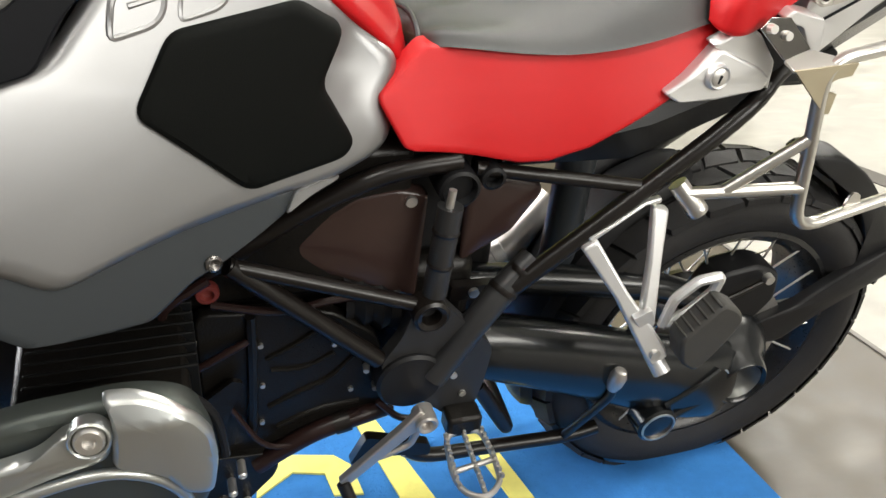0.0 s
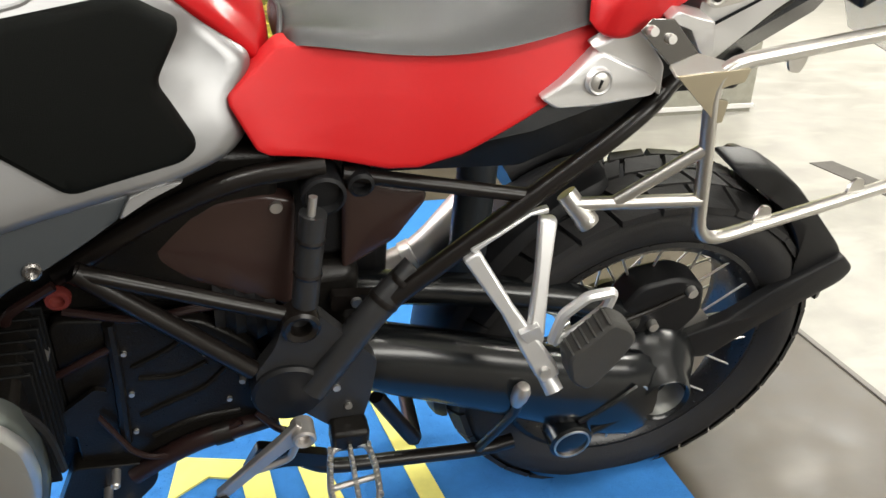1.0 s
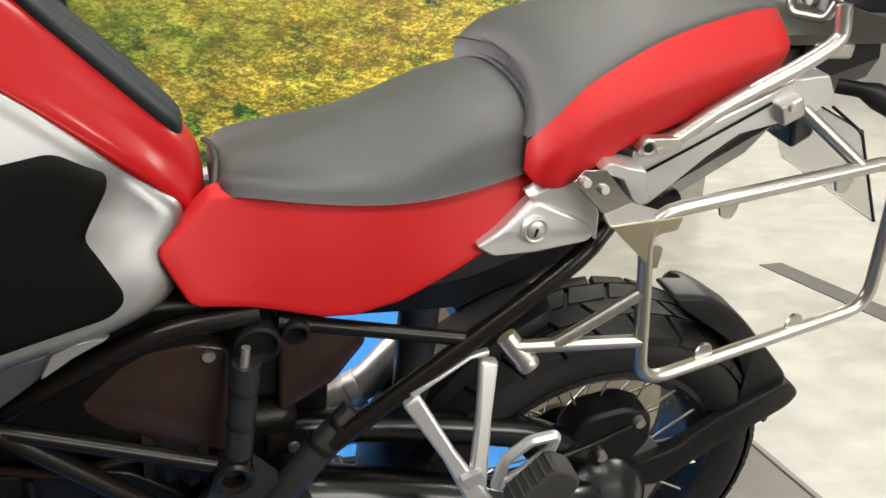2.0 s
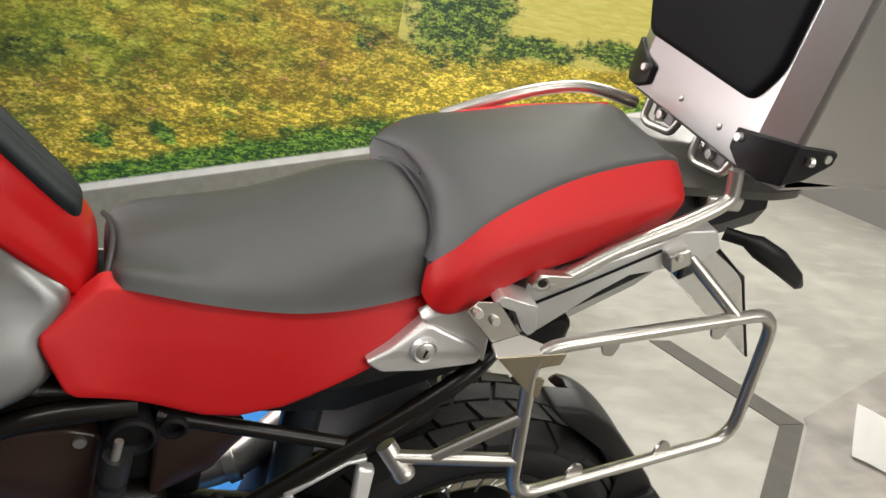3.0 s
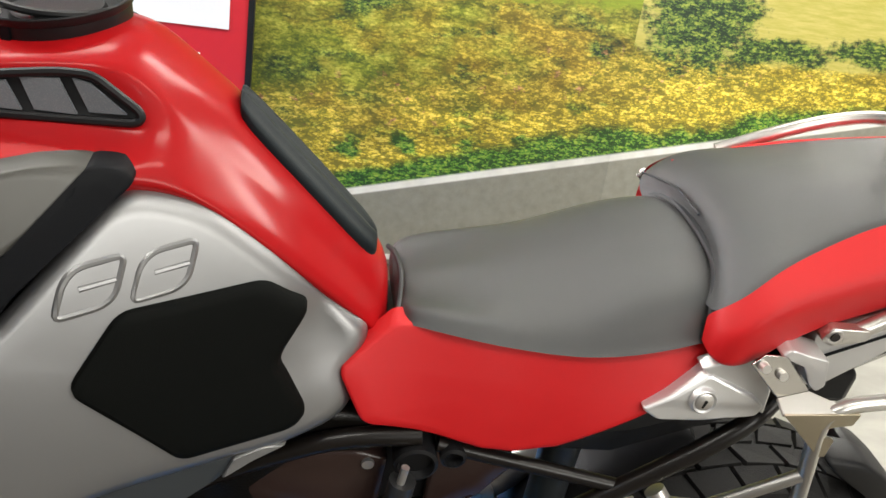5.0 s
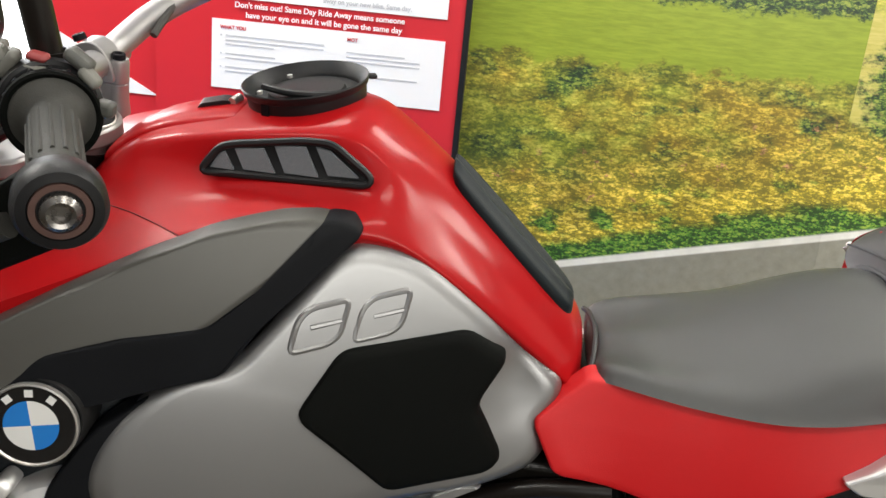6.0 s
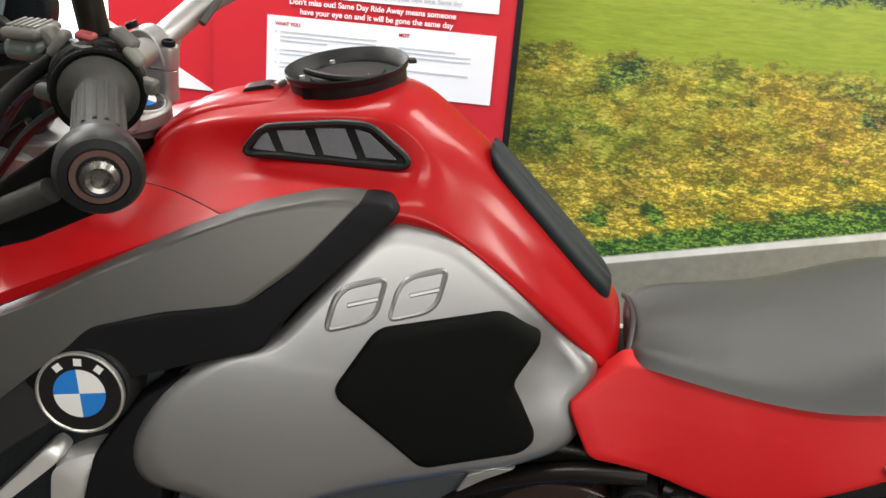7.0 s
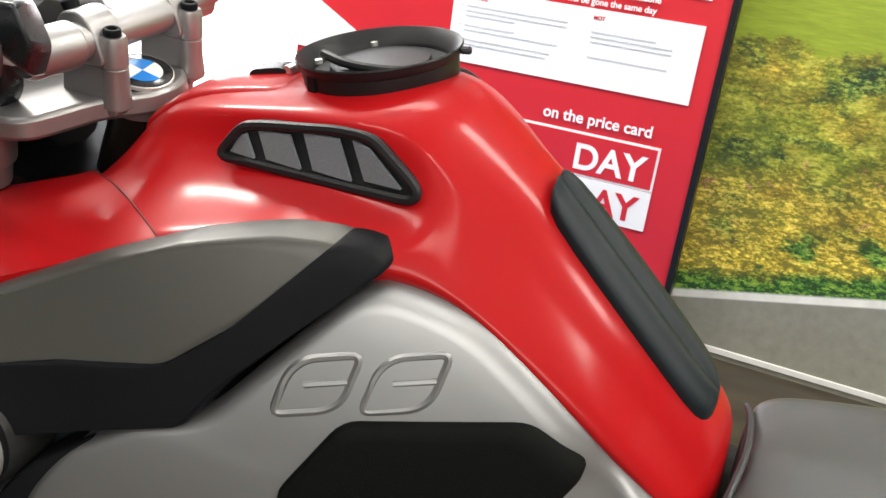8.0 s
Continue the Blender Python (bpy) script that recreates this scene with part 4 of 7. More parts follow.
def seat_rows():
    # x, crown, edge (y, z), lower edge (y, z), how far the middle lies further back
    rows = ((-0.558, 0.548, (-0.086, 0.545), (-0.135, 0.510), 0.013),
            (-0.550, 0.565, (-0.108, 0.568), (-0.165, 0.495), 0.013),
            (-0.510, 0.573, (-0.124, 0.571), (-0.176, 0.470), 0.006),
            (-0.450, 0.580, (-0.133, 0.565), (-0.182, 0.450), 0),
            (-0.400, 0.593, (-0.140, 0.564), (-0.184, 0.446), 0),
            (-0.360, 0.608, (-0.152, 0.570), (-0.186, 0.456), 0),
            (-0.320, 0.627, (-0.159, 0.579), (-0.188, 0.484), 0.003),
            (-0.280, 0.647, (-0.159, 0.588), (-0.186, 0.520), 0.012),
            (-0.245, 0.657, (-0.156, 0.597), (-0.176, 0.545), 0.024),
            (-0.226, 0.656, (-0.152, 0.602), (-0.172, 0.552), 0.023),
            (-0.218, 0.645, (-0.148, 0.594), (-0.165, 0.552), 0.021),
            (-0.218, 0.600, (-0.144, 0.560), (-0.155, 0.545), 0.020))
    out = []
    for x, c, e, b, back in rows:
        full = max(0.0, min(1.0, (x + 0.36) / 0.08))
        k = 0.72 + 0.15 * full
        prof = [(0, c), (e[0] * 0.35, c - 0.002), (e[0] * 0.68, c * k + e[1] * (1 - k)), (e[0] * 0.9, e[1] + 0.012 + 0.014 * full), e, (e[0] - 0.0060, e[1] - 0.004),
                (e[0] * 0.62 + b[0] * 0.38 - 0.006, e[1] * 0.62 + b[1] * 0.38), (b[0] - 0.002, e[1] * 0.2 + b[1] * 0.8), b, (b[0] + 0.02, b[1] - 0.004), (b[0] + 0.06, b[1] + 0.01)]
        out.append((x, [(y, z, x + back * round_the_back(YC - y)) for y, z in prof]))
    return out


def settled(bm):
    """The front of the cushion falls away on its far side."""
    for v in bm.verts:
        v.co.z -= 0.020 * max(0.0, min(1.0, (v.co.y - YC) / 0.08)) * max(0.0, min(1.0, (-0.42 - v.co.x) / 0.08))
    return bm


rider_seat = part("rider_seat", settled(loft(seat_rows(), 0, 5)), GREY_VINYL, bike, "grey vinyl rider seat top", sub=2, angle=180)
FLANK = [(-0.547, 0.564), (-0.554, 0.562), (-0.606, 0.524), (-0.606, 0.516), (-0.581, 0.470), (-0.570, 0.464), (-0.523, 0.456), (-0.445, 0.443), (-0.411, 0.445), (-0.365, 0.462), (-0.319, 0.490), (-0.267, 0.520), (-0.232, 0.544), (-0.212, 0.567), (-0.206, 0.585), (-0.210, 0.597), (-0.235, 0.595), (-0.260, 0.592), (-0.300, 0.581), (-0.340, 0.571), (-0.380, 0.564), (-0.420, 0.561), (-0.460, 0.562), (-0.510, 0.564)]


def along(rows, x, k):
    """The value k of the rows at x, on straight lines between them."""
    if x <= rows[0][0]:
        return rows[0][k]
    for a, b in zip(rows, rows[1:]):
        if x <= b[0]:
            return a[k] + (b[k] - a[k]) * (x - a[0]) / (b[0] - a[0])
    return rows[-1][k]


EDGE = [(-0.605, -0.11, 0.595), (-0.55, -0.107, 0.572), (-0.51, -0.121, 0.57), (-0.45, -0.131, 0.564), (-0.4, -0.138, 0.563), (-0.36, -0.15, 0.569), (-0.32, -0.158, 0.578), (-0.28, -0.158, 0.587), (-0.24, -0.154, 0.598), (-0.16, -0.15, 0.605)]


def flank_y(x, z):
    """The flank's outer face under the seat's edge, bulging downwards."""
    near_x = [x + k * 0.014 for k in (-3, -2, -1, 0, 1, 2, 3)]
    y, top = (sum(along(EDGE, v, k) for v in near_x) / 7 for k in (1, 2))
    t = max(0.0, top - z) / 0.13
    return y + 0.003 - 0.070 * t + 0.018 * t * t - 0.022 * max(0.0, -0.5 - x) / 0.1 * t


for _f in (1, -1):
    part("seat_flank", sheet(FLANK if _f > 0 else [(max(x, -0.515), z - 0.02) for x, z in FLANK[3:]], flank_y if _f > 0 else lambda x, z: flank_y(x, z) + 0.016, 0.03, 0.005, 0.0, 0.004, (-0.40, 0.52), _f), RED_VINYL, rider_seat, "red vinyl seat flank", angle=60)


def pillion_rows():
    # x at the sides, x of the middle, crown, edge (y, z), crease (y, z), lower edge (y, z)
    rows = ((-0.232, -0.194, 0.654, (-0.140, 0.622), (-0.152, 0.614), (-0.160, 0.600)),
            (-0.228, -0.204, 0.674, (-0.160, 0.642), (-0.184, 0.618), (-0.190, 0.594)),
            (-0.204, -0.199, 0.693, (-0.166, 0.666), (-0.193, 0.640), (-0.196, 0.590)),
            (-0.177, -0.167, 0.714, (-0.155, 0.692), (-0.187, 0.667), (-0.188, 0.596)),
            (-0.130, -0.126, 0.731, (-0.135, 0.708), (-0.178, 0.680), (-0.172, 0.622)),
            (-0.070, -0.070, 0.747, (-0.118, 0.732), (-0.166, 0.698), (-0.158, 0.638)),
            (0.000, 0.000, 0.757, (-0.106, 0.750), (-0.154, 0.713), (-0.146, 0.655)),
            (0.070, 0.070, 0.766, (-0.098, 0.765), (-0.140, 0.730), (-0.132, 0.686)),
            (0.092, 0.092, 0.760, (-0.092, 0.758), (-0.132, 0.730), (-0.124, 0.694)),
            (0.098, 0.098, 0.752, (-0.086, 0.750), (-0.118, 0.726), (-0.112, 0.698)))
    out = []
    for x, xm, c, e, m, b in rows:
        prof = [(0, c), (e[0] * 0.4, c), (e[0] * 0.75, c * 0.6 + e[1] * 0.4), (e[0] * 0.95, e[1] + 0.006), e,
                (e[0] * 0.25 + m[0] * 0.75 - 0.002, e[1] * 0.25 + m[1] * 0.75), (m[0] - 0.0015, m[1] - 0.004), (m[0] * 0.3 + b[0] * 0.7, m[1] * 0.3 + b[1] * 0.7), b, (b[0] + 0.02, b[1] - 0.002), (b[0] + 0.06, b[1] + 0.01)]
        out.append((x, [(y, z, x + (xm - x) * round_the_back(YC - y)) for y, z in prof]))
    return out


pillion = part("pillion_seat", loft(pillion_rows(), 0, 4), GREY_VINYL, bike, "grey vinyl pillion seat top", sub=2, angle=180)
part("seat_flank", loft(pillion_rows(), 4, 10, False), RED_VINYL, pillion, "red vinyl seat flank", sub=2, angle=180)
part("seat_flank", mirrored(loft(pillion_rows()[2:], 4, 10, False), YC), RED_VINYL, pillion, "red vinyl seat flank", sub=2, angle=180)
LIP = [(-0.2295 + 0.024 * round_the_back(abs(d)), YC + d, z) for d, z in ((0.0, 0.674), (0.06, 0.673), (0.09, 0.667), (0.115, 0.661), (0.132, 0.655))]
part("lip_piping", add_tube(bmesh.new(), bent(LIP, 0.03, 6), 0.0014, 8), BLACK_PIPING, pillion)
# Black tube added for the shade in the gap between the seats.
GAP_LINE = [(-0.224 + 0.024 * round_the_back(abs(d)), YC + d, z) for d, z in ((-0.132, 0.618), (-0.115, 0.634), (-0.09, 0.646), (-0.06, 0.652), (0.0, 0.655), (0.06, 0.652), (0.09, 0.646), (0.115, 0.634))]
part("lip_gap_shade", add_tube(bmesh.new(), bent(GAP_LINE, 0.03, 6), 0.0052, 8), BLACK_PIPING, pillion, "black tube standing in for the dark gap under the pillion lip")
part("seat_catch", rod((-0.201, 0.030, 0.647), (-0.199, 0.004, 0.650), 0.003), CHROME, pillion, "bright seat catch")
part("far_piping", tube([(-0.195, 2 * YC + 0.142, 0.676), (-0.130, 2 * YC + 0.126, 0.710), (-0.070, 2 * YC + 0.112, 0.733), (0.0, 2 * YC + 0.104, 0.748), (0.070, 2 * YC + 0.096, 0.762)], 0.0055, 0.06, 8), RED_VINYL, pillion, "red vinyl edge of the far flank")
part("seat_nose", add_tube(bmesh.new(), bent([(-0.548, -0.092, 0.556), (-0.542, -0.050, 0.565), (-0.540, YC, 0.566), (-0.543, 0.030, 0.558), (-0.548, 0.060, 0.546)], 0.03, 6), 0.0035, 8), BLACK_PIPING, rider_seat, "black rim of the seat nose")
part("seat_base", box((-0.24, YC, 0.515), (0.50, 0.22, 0.05)), BLACK_PLASTIC, bike, bevel=0.01)

# --- rear frame and body
frame_ob = part("rear_frame", tube([(-0.431, -0.19, 0.268), (-0.15, -0.186, 0.500), (-0.10, -0.150, 0.535), (0.08, -0.12, 0.640)], 0.012, 0.1), BLACK_FRAME, bike, "black tubular rear frame")
part("frame_tube", mirrored(tube([(-0.431, -0.19, 0.268), (-0.15, -0.186, 0.500), (-0.10, -0.150, 0.535), (0.08, -0.12, 0.640)], 0.012, 0.1)), BLACK_FRAME, frame_ob)
part("frame_tube", tube([(-0.49, -0.16, 0.432), (-0.27, -0.185, 0.398)], 0.009, 0), BLACK_FRAME, frame_ob)
part("frame_tube", tube([(-0.777, -0.185, 0.350), (-0.56, -0.195, 0.266)], 0.0095, 0), BLACK_FRAME, frame_ob)
part("frame_tube", tube([(-0.777, -0.185, 0.350), (-0.602, -0.19, 0.177)], 0.012, 0), BLACK_FRAME, frame_ob)
part("frame_tube", tube([(-0.80, -0.15, 0.318), (-0.70, -0.16, 0.392), (-0.60, -0.16, 0.437), (-0.51, -0.16, 0.444)], 0.012, 0.06), BLACK_FRAME, frame_ob)
part("frame_tube", tube([(-0.40, -0.17, 0.295), (-0.46, -0.19, 0.245), (-0.53, -0.20, 0.14)], 0.019, 0.05), SATIN_BLACK, frame_ob, "black rubber sleeved tube")
for _d in (0.0, 0.026):
    part("sleeve_ring", lathe([(0, 0.0198), (0.004, 0.0205), (0.008, 0.0198)], (-0.413 - _d, -0.178 - _d * 0.2, 0.285 - _d * 0.8), (-0.6, -0.2, -0.75), 14), BLACK_FRAME, frame_ob)
part("strut", rod((-0.527, -0.188, 0.402), (-0.538, -0.195, 0.280), 0.0155), SATIN_BLACK, frame_ob, "black telescopic strut")
for _d in (0.25, 0.62):
    _p = Vector((-0.527, -0.188, 0.402)).lerp(Vector((-0.538, -0.195, 0.280)), _d)
    part("strut_ring", lathe([(0, 0.016), (0.003, 0.0172), (0.006, 0.016)], _p, (-0.12, -0.07, -1), 16), BLACK_FRAME, frame_ob)
part("strut_pin", rod((-0.527, -0.190, 0.425), (-0.530, -0.192, 0.398), 0.0048), CHROME, frame_ob)
part("frame_boss", lathe([(0.03, 0), (0.03, 0.025), (-0.012, 0.025), (-0.014, 0.021), (-0.004, 0.018), (-0.004, 0)], (-0.513, -0.165, 0.414), (0, 1, 0), 28), BLACK_PLASTIC, frame_ob)
part("frame_boss", lathe([(0.03, 0), (0.03, 0.015), (-0.010, 0.015), (-0.012, 0.011), (0.0, 0.009), (0.0, 0)], (-0.472, -0.165, 0.424), (0, 1, 0), 20), BLACK_PLASTIC, frame_ob)
part("frame_eye", lathe([(0.02, 0.012), (0.02, 0.023), (-0.008, 0.023), (-0.011, 0.019), (-0.008, 0.013), (0.015, 0.011), (0.02, 0.012)], (-0.545, -0.206, 0.258), (0, 1, 0), 28), BLACK_FRAME, frame_ob, "black frame eye")
PLATE = [(-0.56, 0.265), (-0.575, 0.215), (-0.60, 0.175), (-0.595, 0.13), (-0.545, 0.10), (-0.50, 0.055), (-0.465, 0.065), (-0.455, 0.11), (-0.448, 0.175), (-0.50, 0.235), (-0.525, 0.265)]
part("footrest_plate", slab(PLATE, -0.198, -0.178, 0.012), SATIN_BLACK, frame_ob, "black cast footrest plate")
part("pivot_cover", lathe([(0.02, 0.046), (-0.006, 0.046), (-0.010, 0.042), (-0.010, 0)], (-0.560, -0.196, 0.140), (0, 1, 0), 36), BLACK_PLASTIC, frame_ob, "round black swingarm pivot cover")
for _x, _z in ((-0.500, 0.135), (-0.484, 0.098)):
    part("plate_bolt", lathe([(0, 0), (0, 0.005), (0.012, 0.005)], (_x, -0.2015, _z), (0, 1, 0), 12), CHROME, frame_ob)
part("side_cover", sheet([(-0.746, 0.340), (-0.714, 0.357), (-0.628, 0.400), (-0.574, 0.405), (-0.540, 0.396), (-0.546, 0.238), (-0.625, 0.271), (-0.709, 0.303), (-0.737, 0.319)], lambda x, z: -0.150 - 0.05 * (x + 0.6), 0.02, 0.006, 0.004, 0.008), BROWN_BLACK, bike, "brown-black plastic side cover")
part("cover_screw", lathe([(0, 0), (0, 0.007), (0.01, 0.009)], (-0.563, -0.156, 0.389), (0, 1, 0), 14), CHROME, bike)
part("inner_cover", sheet([(-0.486, 0.388), (-0.456, 0.400), (-0.384, 0.379), (-0.381, 0.366), (-0.417, 0.309), (-0.483, 0.269)], lambda x, z: -0.130, 0.02, 0.005, 0.003, 0.008), BROWN_BLACK, bike, "brown-black inner cover")
part("silencer_pipe", tube([(-0.47, 0.05, 0.095), (-0.385, 0.05, 0.112), (-0.325, 0.05, 0.140), (-0.255, 0.07, 0.215)], 0.026, 0.05, 18), LEVER_ALLOY, bike, "grey exhaust pipe with clamps")
part("pipe_clamp", lathe([(0, 0.027), (0.001, 0.030), (0.018, 0.030), (0.02, 0.027)], (-0.352, 0.05, 0.126), (0.85, 0.0, 0.45), 20), CHROME, bike)
part("silencer", rod((-0.20, 0.10, 0.25), (0.04, 0.14, 0.38), 0.055, None, 24), BLACK_PLASTIC, bike, "black silencer on the far side")
part("shock_absorber", rod((-0.285, -0.03, 0.43), (-0.282, -0.03, 0.15), 0.028), LOW_TRIM, bike, "dark grey rear shock absorber")
part("under_tail", loft([(-0.46, [(0, 0.50), (-0.13, 0.50), (-0.165, 0.44), (-0.15, 0.425), (0, 0.425)]), (-0.28, [(0, 0.54), (-0.15, 0.54), (-0.175, 0.48), (-0.15, 0.42), (0, 0.42)]), (-0.12, [(0, 0.58), (-0.15, 0.58), (-0.165, 0.53), (-0.13, 0.47), (0, 0.47)]), (0.10, [(0, 0.66), (-0.12, 0.66), (-0.13, 0.63), (-0.10, 0.58), (0, 0.58)])]), DRIVE_BLACK, bike, "black under-seat tray")

def flat_bar(pts, widths, thick):
    """A flat bar in the plane of x and z along pts, of the given widths."""
    pts = [Vector(p) for p in pts]
    rings = []
    for i, p in enumerate(pts):
        w = (pts[min(i + 1, len(pts) - 1)] - pts[max(i - 1, 0)])
        n = Vector((-w.z, 0, w.x)).normalized() * widths[i] / 2
        d = Vector((0, thick / 2, 0))
        rings.append([p - n - d, p + n - d, p + n + d, p - n + d])
    bm = bmesh.new()
    r = [[bm.verts.new(q) for q in g] for g in rings]
    for a, b in zip(r, r[1:]):
        for k in range(4):
            bm.faces.new((a[k], a[(k + 1) % 4], b[(k + 1) % 4], b[k]))
    bm.faces.new(r[0]), bm.faces.new(r[-1])
    return bm


# tail bars, key lock and bracket, both sides
for _f in (1, -1):
    S = lambda pts: [(x, _f * y, z) for x, y, z in pts]
    lp = part("lock_panel", sheet([(-0.286, 0.528), (-0.26, 0.545), (-0.221, 0.577), (-0.162, 0.551), (-0.147, 0.539), (-0.152, 0.527), (-0.217, 0.517), (-0.268, 0.517)], lambda x, z: -0.193 + 0.22 * max(0, z - 0.545) - 0.15 * max(0, 0.535 - z), 0.03, 0.004, 0.0, 0.005, (-0.215, 0.541), _f), SILVER_BRIGHT, bike, "silver side panel with key lock", angle=12)
    part("rear_plate", sheet([(-0.232, 0.580), (-0.192, 0.603), (-0.170, 0.590), (-0.140, 0.556), (-0.136, 0.518), (-0.16, 0.536)], lambda x, z: -0.183, 0.02, 0.004, 0.0, 0.005, None, _f), SILVER_BRIGHT, lp)
    if _f == 1:
        part("lock_collar", lathe([(0.01, 0.0165), (-0.003, 0.0155), (-0.006, 0.013), (-0.004, 0.0105), (0.0, 0.010)], (-0.223, -0.193, 0.547), (0, 1, -0.15), 28), SILVER_BRIGHT, lp)
        lock = part("key_lock", lathe([(0.01, 0.0105), (-0.005, 0.0105), (-0.006, 0.009), (-0.006, 0)], (-0.223, -0.193, 0.547), (0, 1, -0.15), 24), CHROME, lp, "chrome seat lock")
        part("key_slot", box((-0.223, -0.1993, 0.546), (0.0025, 0.002, 0.010), Matrix.Rotation(0.25, 4, "Y")), BLACK_PLASTIC, lp)
    tb = part("tail_bar", sheet([(-0.104, 0.622), (-0.028, 0.645), (0.03, 0.672), (0.09, 0.702), (0.131, 0.706), (0.149, 0.680), (0.128, 0.660), (0.106, 0.656), (0.085, 0.650), (0.049, 0.650), (-0.012, 0.604), (-0.070, 0.549), (-0.098, 0.546)], lambda x, z: -0.162, 0.03, 0.004, 0.001, 0.006, (0.02, 0.635), _f), SILVER_BRIGHT, bike, "cast silver tail frame", angle=30)
    part("bar_groove", tube(S([(-0.090, -0.1635, 0.590), (-0.02, -0.1635, 0.628), (0.060, -0.1635, 0.674)]), 0.0018, 0.02, 6), DARK_TRIM, tb)
    part("bar_lug", sheet([(-0.160, 0.614), (-0.150, 0.624), (-0.128, 0.618), (-0.102, 0.612), (-0.092, 0.576), (-0.100, 0.568), (-0.112, 0.576), (-0.132, 0.606)], lambda x, z: -0.196, 0.035, 0.003, 0.0, 0.004, (-0.115, 0.598), _f), SILVER_BRIGHT, tb, "cast silver bracket lug", angle=30)
    part("tail_clamp", box((0.082, _f * -0.166, 0.668), (0.030, 0.022, 0.026), Matrix.Rotation(radians(-28), 4, "Y")), STEEL, tb, "steel clamp block", bevel=0.003)
    part("clamp_bolt", lathe([(0, 0), (0, 0.004), (0.006, 0.005)], (0.076, _f * -0.182, 0.674), (0, _f, 0), 12), CHROME, tb)
    _bm = bmesh.new()
    _q = S([(-0.193, -0.203, 0.607), (-0.181, -0.200, 0.619), (-0.155, -0.200, 0.618), (-0.123, -0.212, 0.584), (-0.155, -0.212, 0.572)])
    _v, _w = [_bm.verts.new(q) for q in _q], [_bm.verts.new((q[0], q[1] + _f * 0.003, q[2] - 0.001)) for q in _q]
    _bm.faces.new(_v), _bm.faces.new(_w)
    for _k in range(5):
        _bm.faces.new((_v[_k], _v[(_k + 1) % 5], _w[(_k + 1) % 5], _w[_k]))
    brk = part("bracket_plate", _bm, POLISHED, bike, "bent polished steel rack bracket", bevel=0.0008)
    _bm = bmesh.new()
    _q = S([(-0.155, -0.212, 0.5725), (-0.123, -0.212, 0.5845), (-0.071, -0.234, 0.576), (-0.157, -0.234, 0.570)])
    _v, _w = [_bm.verts.new(q) for q in _q], [_bm.verts.new((q[0], q[1], q[2] - 0.004)) for q in _q]
    _bm.faces.new(_v), _bm.faces.new(_w)
    for _k in range(4):
        _bm.faces.new((_v[_k], _v[(_k + 1) % 4], _w[(_k + 1) % 4], _w[_k]))
    part("bracket_bend", _bm, STEEL, brk, bevel=0.001)
    part("bracket_lip", slab([(-0.157, 0.570), (-0.071, 0.576), (-0.074, 0.560), (-0.092, 0.557), (-0.105, 0.551), (-0.100, 0.541), (-0.086, 0.538), (-0.086, 0.512), (-0.094, 0.512)], _f * -0.236, _f * -0.232, 0.002), GOLD_STEEL, brk, "heat-tinted bracket lip", bevel=0.001)
    for _x, _z in ((-0.181, 0.609), (-0.158, 0.600)):
        part("bracket_bolt", lathe([(0, 0), (0, 0.005), (0.008, 0.006)], (_x, _f * -0.211, _z), (0, _f, -0.25), 14), CHROME, brk)
    rail = part("grab_rail", tube([(-0.13, 0.130, 0.690), (-0.06, 0.122, 0.728), (-0.004, 0.12, 0.751), (0.059, 0.12, 0.765), (0.10, 0.115, 0.763), (0.150, 0.11, 0.755)] if _f < 0 else S([(-0.086, -0.170, 0.627), (-0.060, -0.167, 0.633), (-0.008, -0.163, 0.668), (0.088, -0.160, 0.717), (0.130, -0.158, 0.744), (0.130, -0.154, 0.760), (0.126, -0.150, 0.782)]), 0.0092, 0.03, 12), STEEL, bike, "steel grab rail")
    part("rail_bolt", lathe([(0, 0), (0, 0.005), (0.012, 0.006)], (-0.096, _f * -0.180, 0.631), (0, _f, 0), 16), BLACK_FRAME, rail)
    part("rail_washer", lathe([(0, 0.005), (-0.001, 0.008), (0, 0.010), (0.006, 0.011)], (-0.096, _f * -0.178, 0.631), (0, _f, 0), 18), CHROME, rail)
    part("rail_eye", slab([(-0.110, 0.625), (-0.102, 0.642), (-0.084, 0.641), (-0.056, 0.641), (-0.054, 0.628), (-0.080, 0.621), (-0.096, 0.618)], _f * -0.178, _f * -0.164, 0.005), STEEL, rail, "flattened end of the rail", bevel=0.002)
    # pannier rack
    rack = part("pannier_rack", tube(S([(-0.060, -0.228, 0.336), (-0.110, -0.228, 0.576), (0.244, -0.203, 0.616), (0.288, -0.203, 0.396)]), 0.0088, 0.04, 12, True), STEEL, bike, "brushed steel pannier rack loop")
    part("rack_strut", tube(S([(-0.224, -0.205, 0.396), (-0.076, -0.229, 0.404)]), 0.0085, 0), STEEL, rack)
    part("rack_strut", tube(S([(-0.182, -0.212, 0.397), (-0.092, -0.228, 0.474)]), 0.0078, 0), STEEL, rack)
    part("rack_strut", tube(S([(0.110, -0.158, 0.664), (0.176, -0.206, 0.612)]), 0.008, 0), STEEL, rack)
    part("rack_sleeve", lathe([(0.03, 0.0), (0.03, 0.0095), (0.0, 0.010), (-0.001, 0.0125), (0.002, 0.0140), (0.010, 0.0140), (0.012, 0.0125), (0.048, 0.0125), (0.050, 0.0)], (-0.206, _f * -0.215, 0.372), (-0.55, _f * 0.42, 0.65), 22), STEEL, rack, "steel sleeve end")
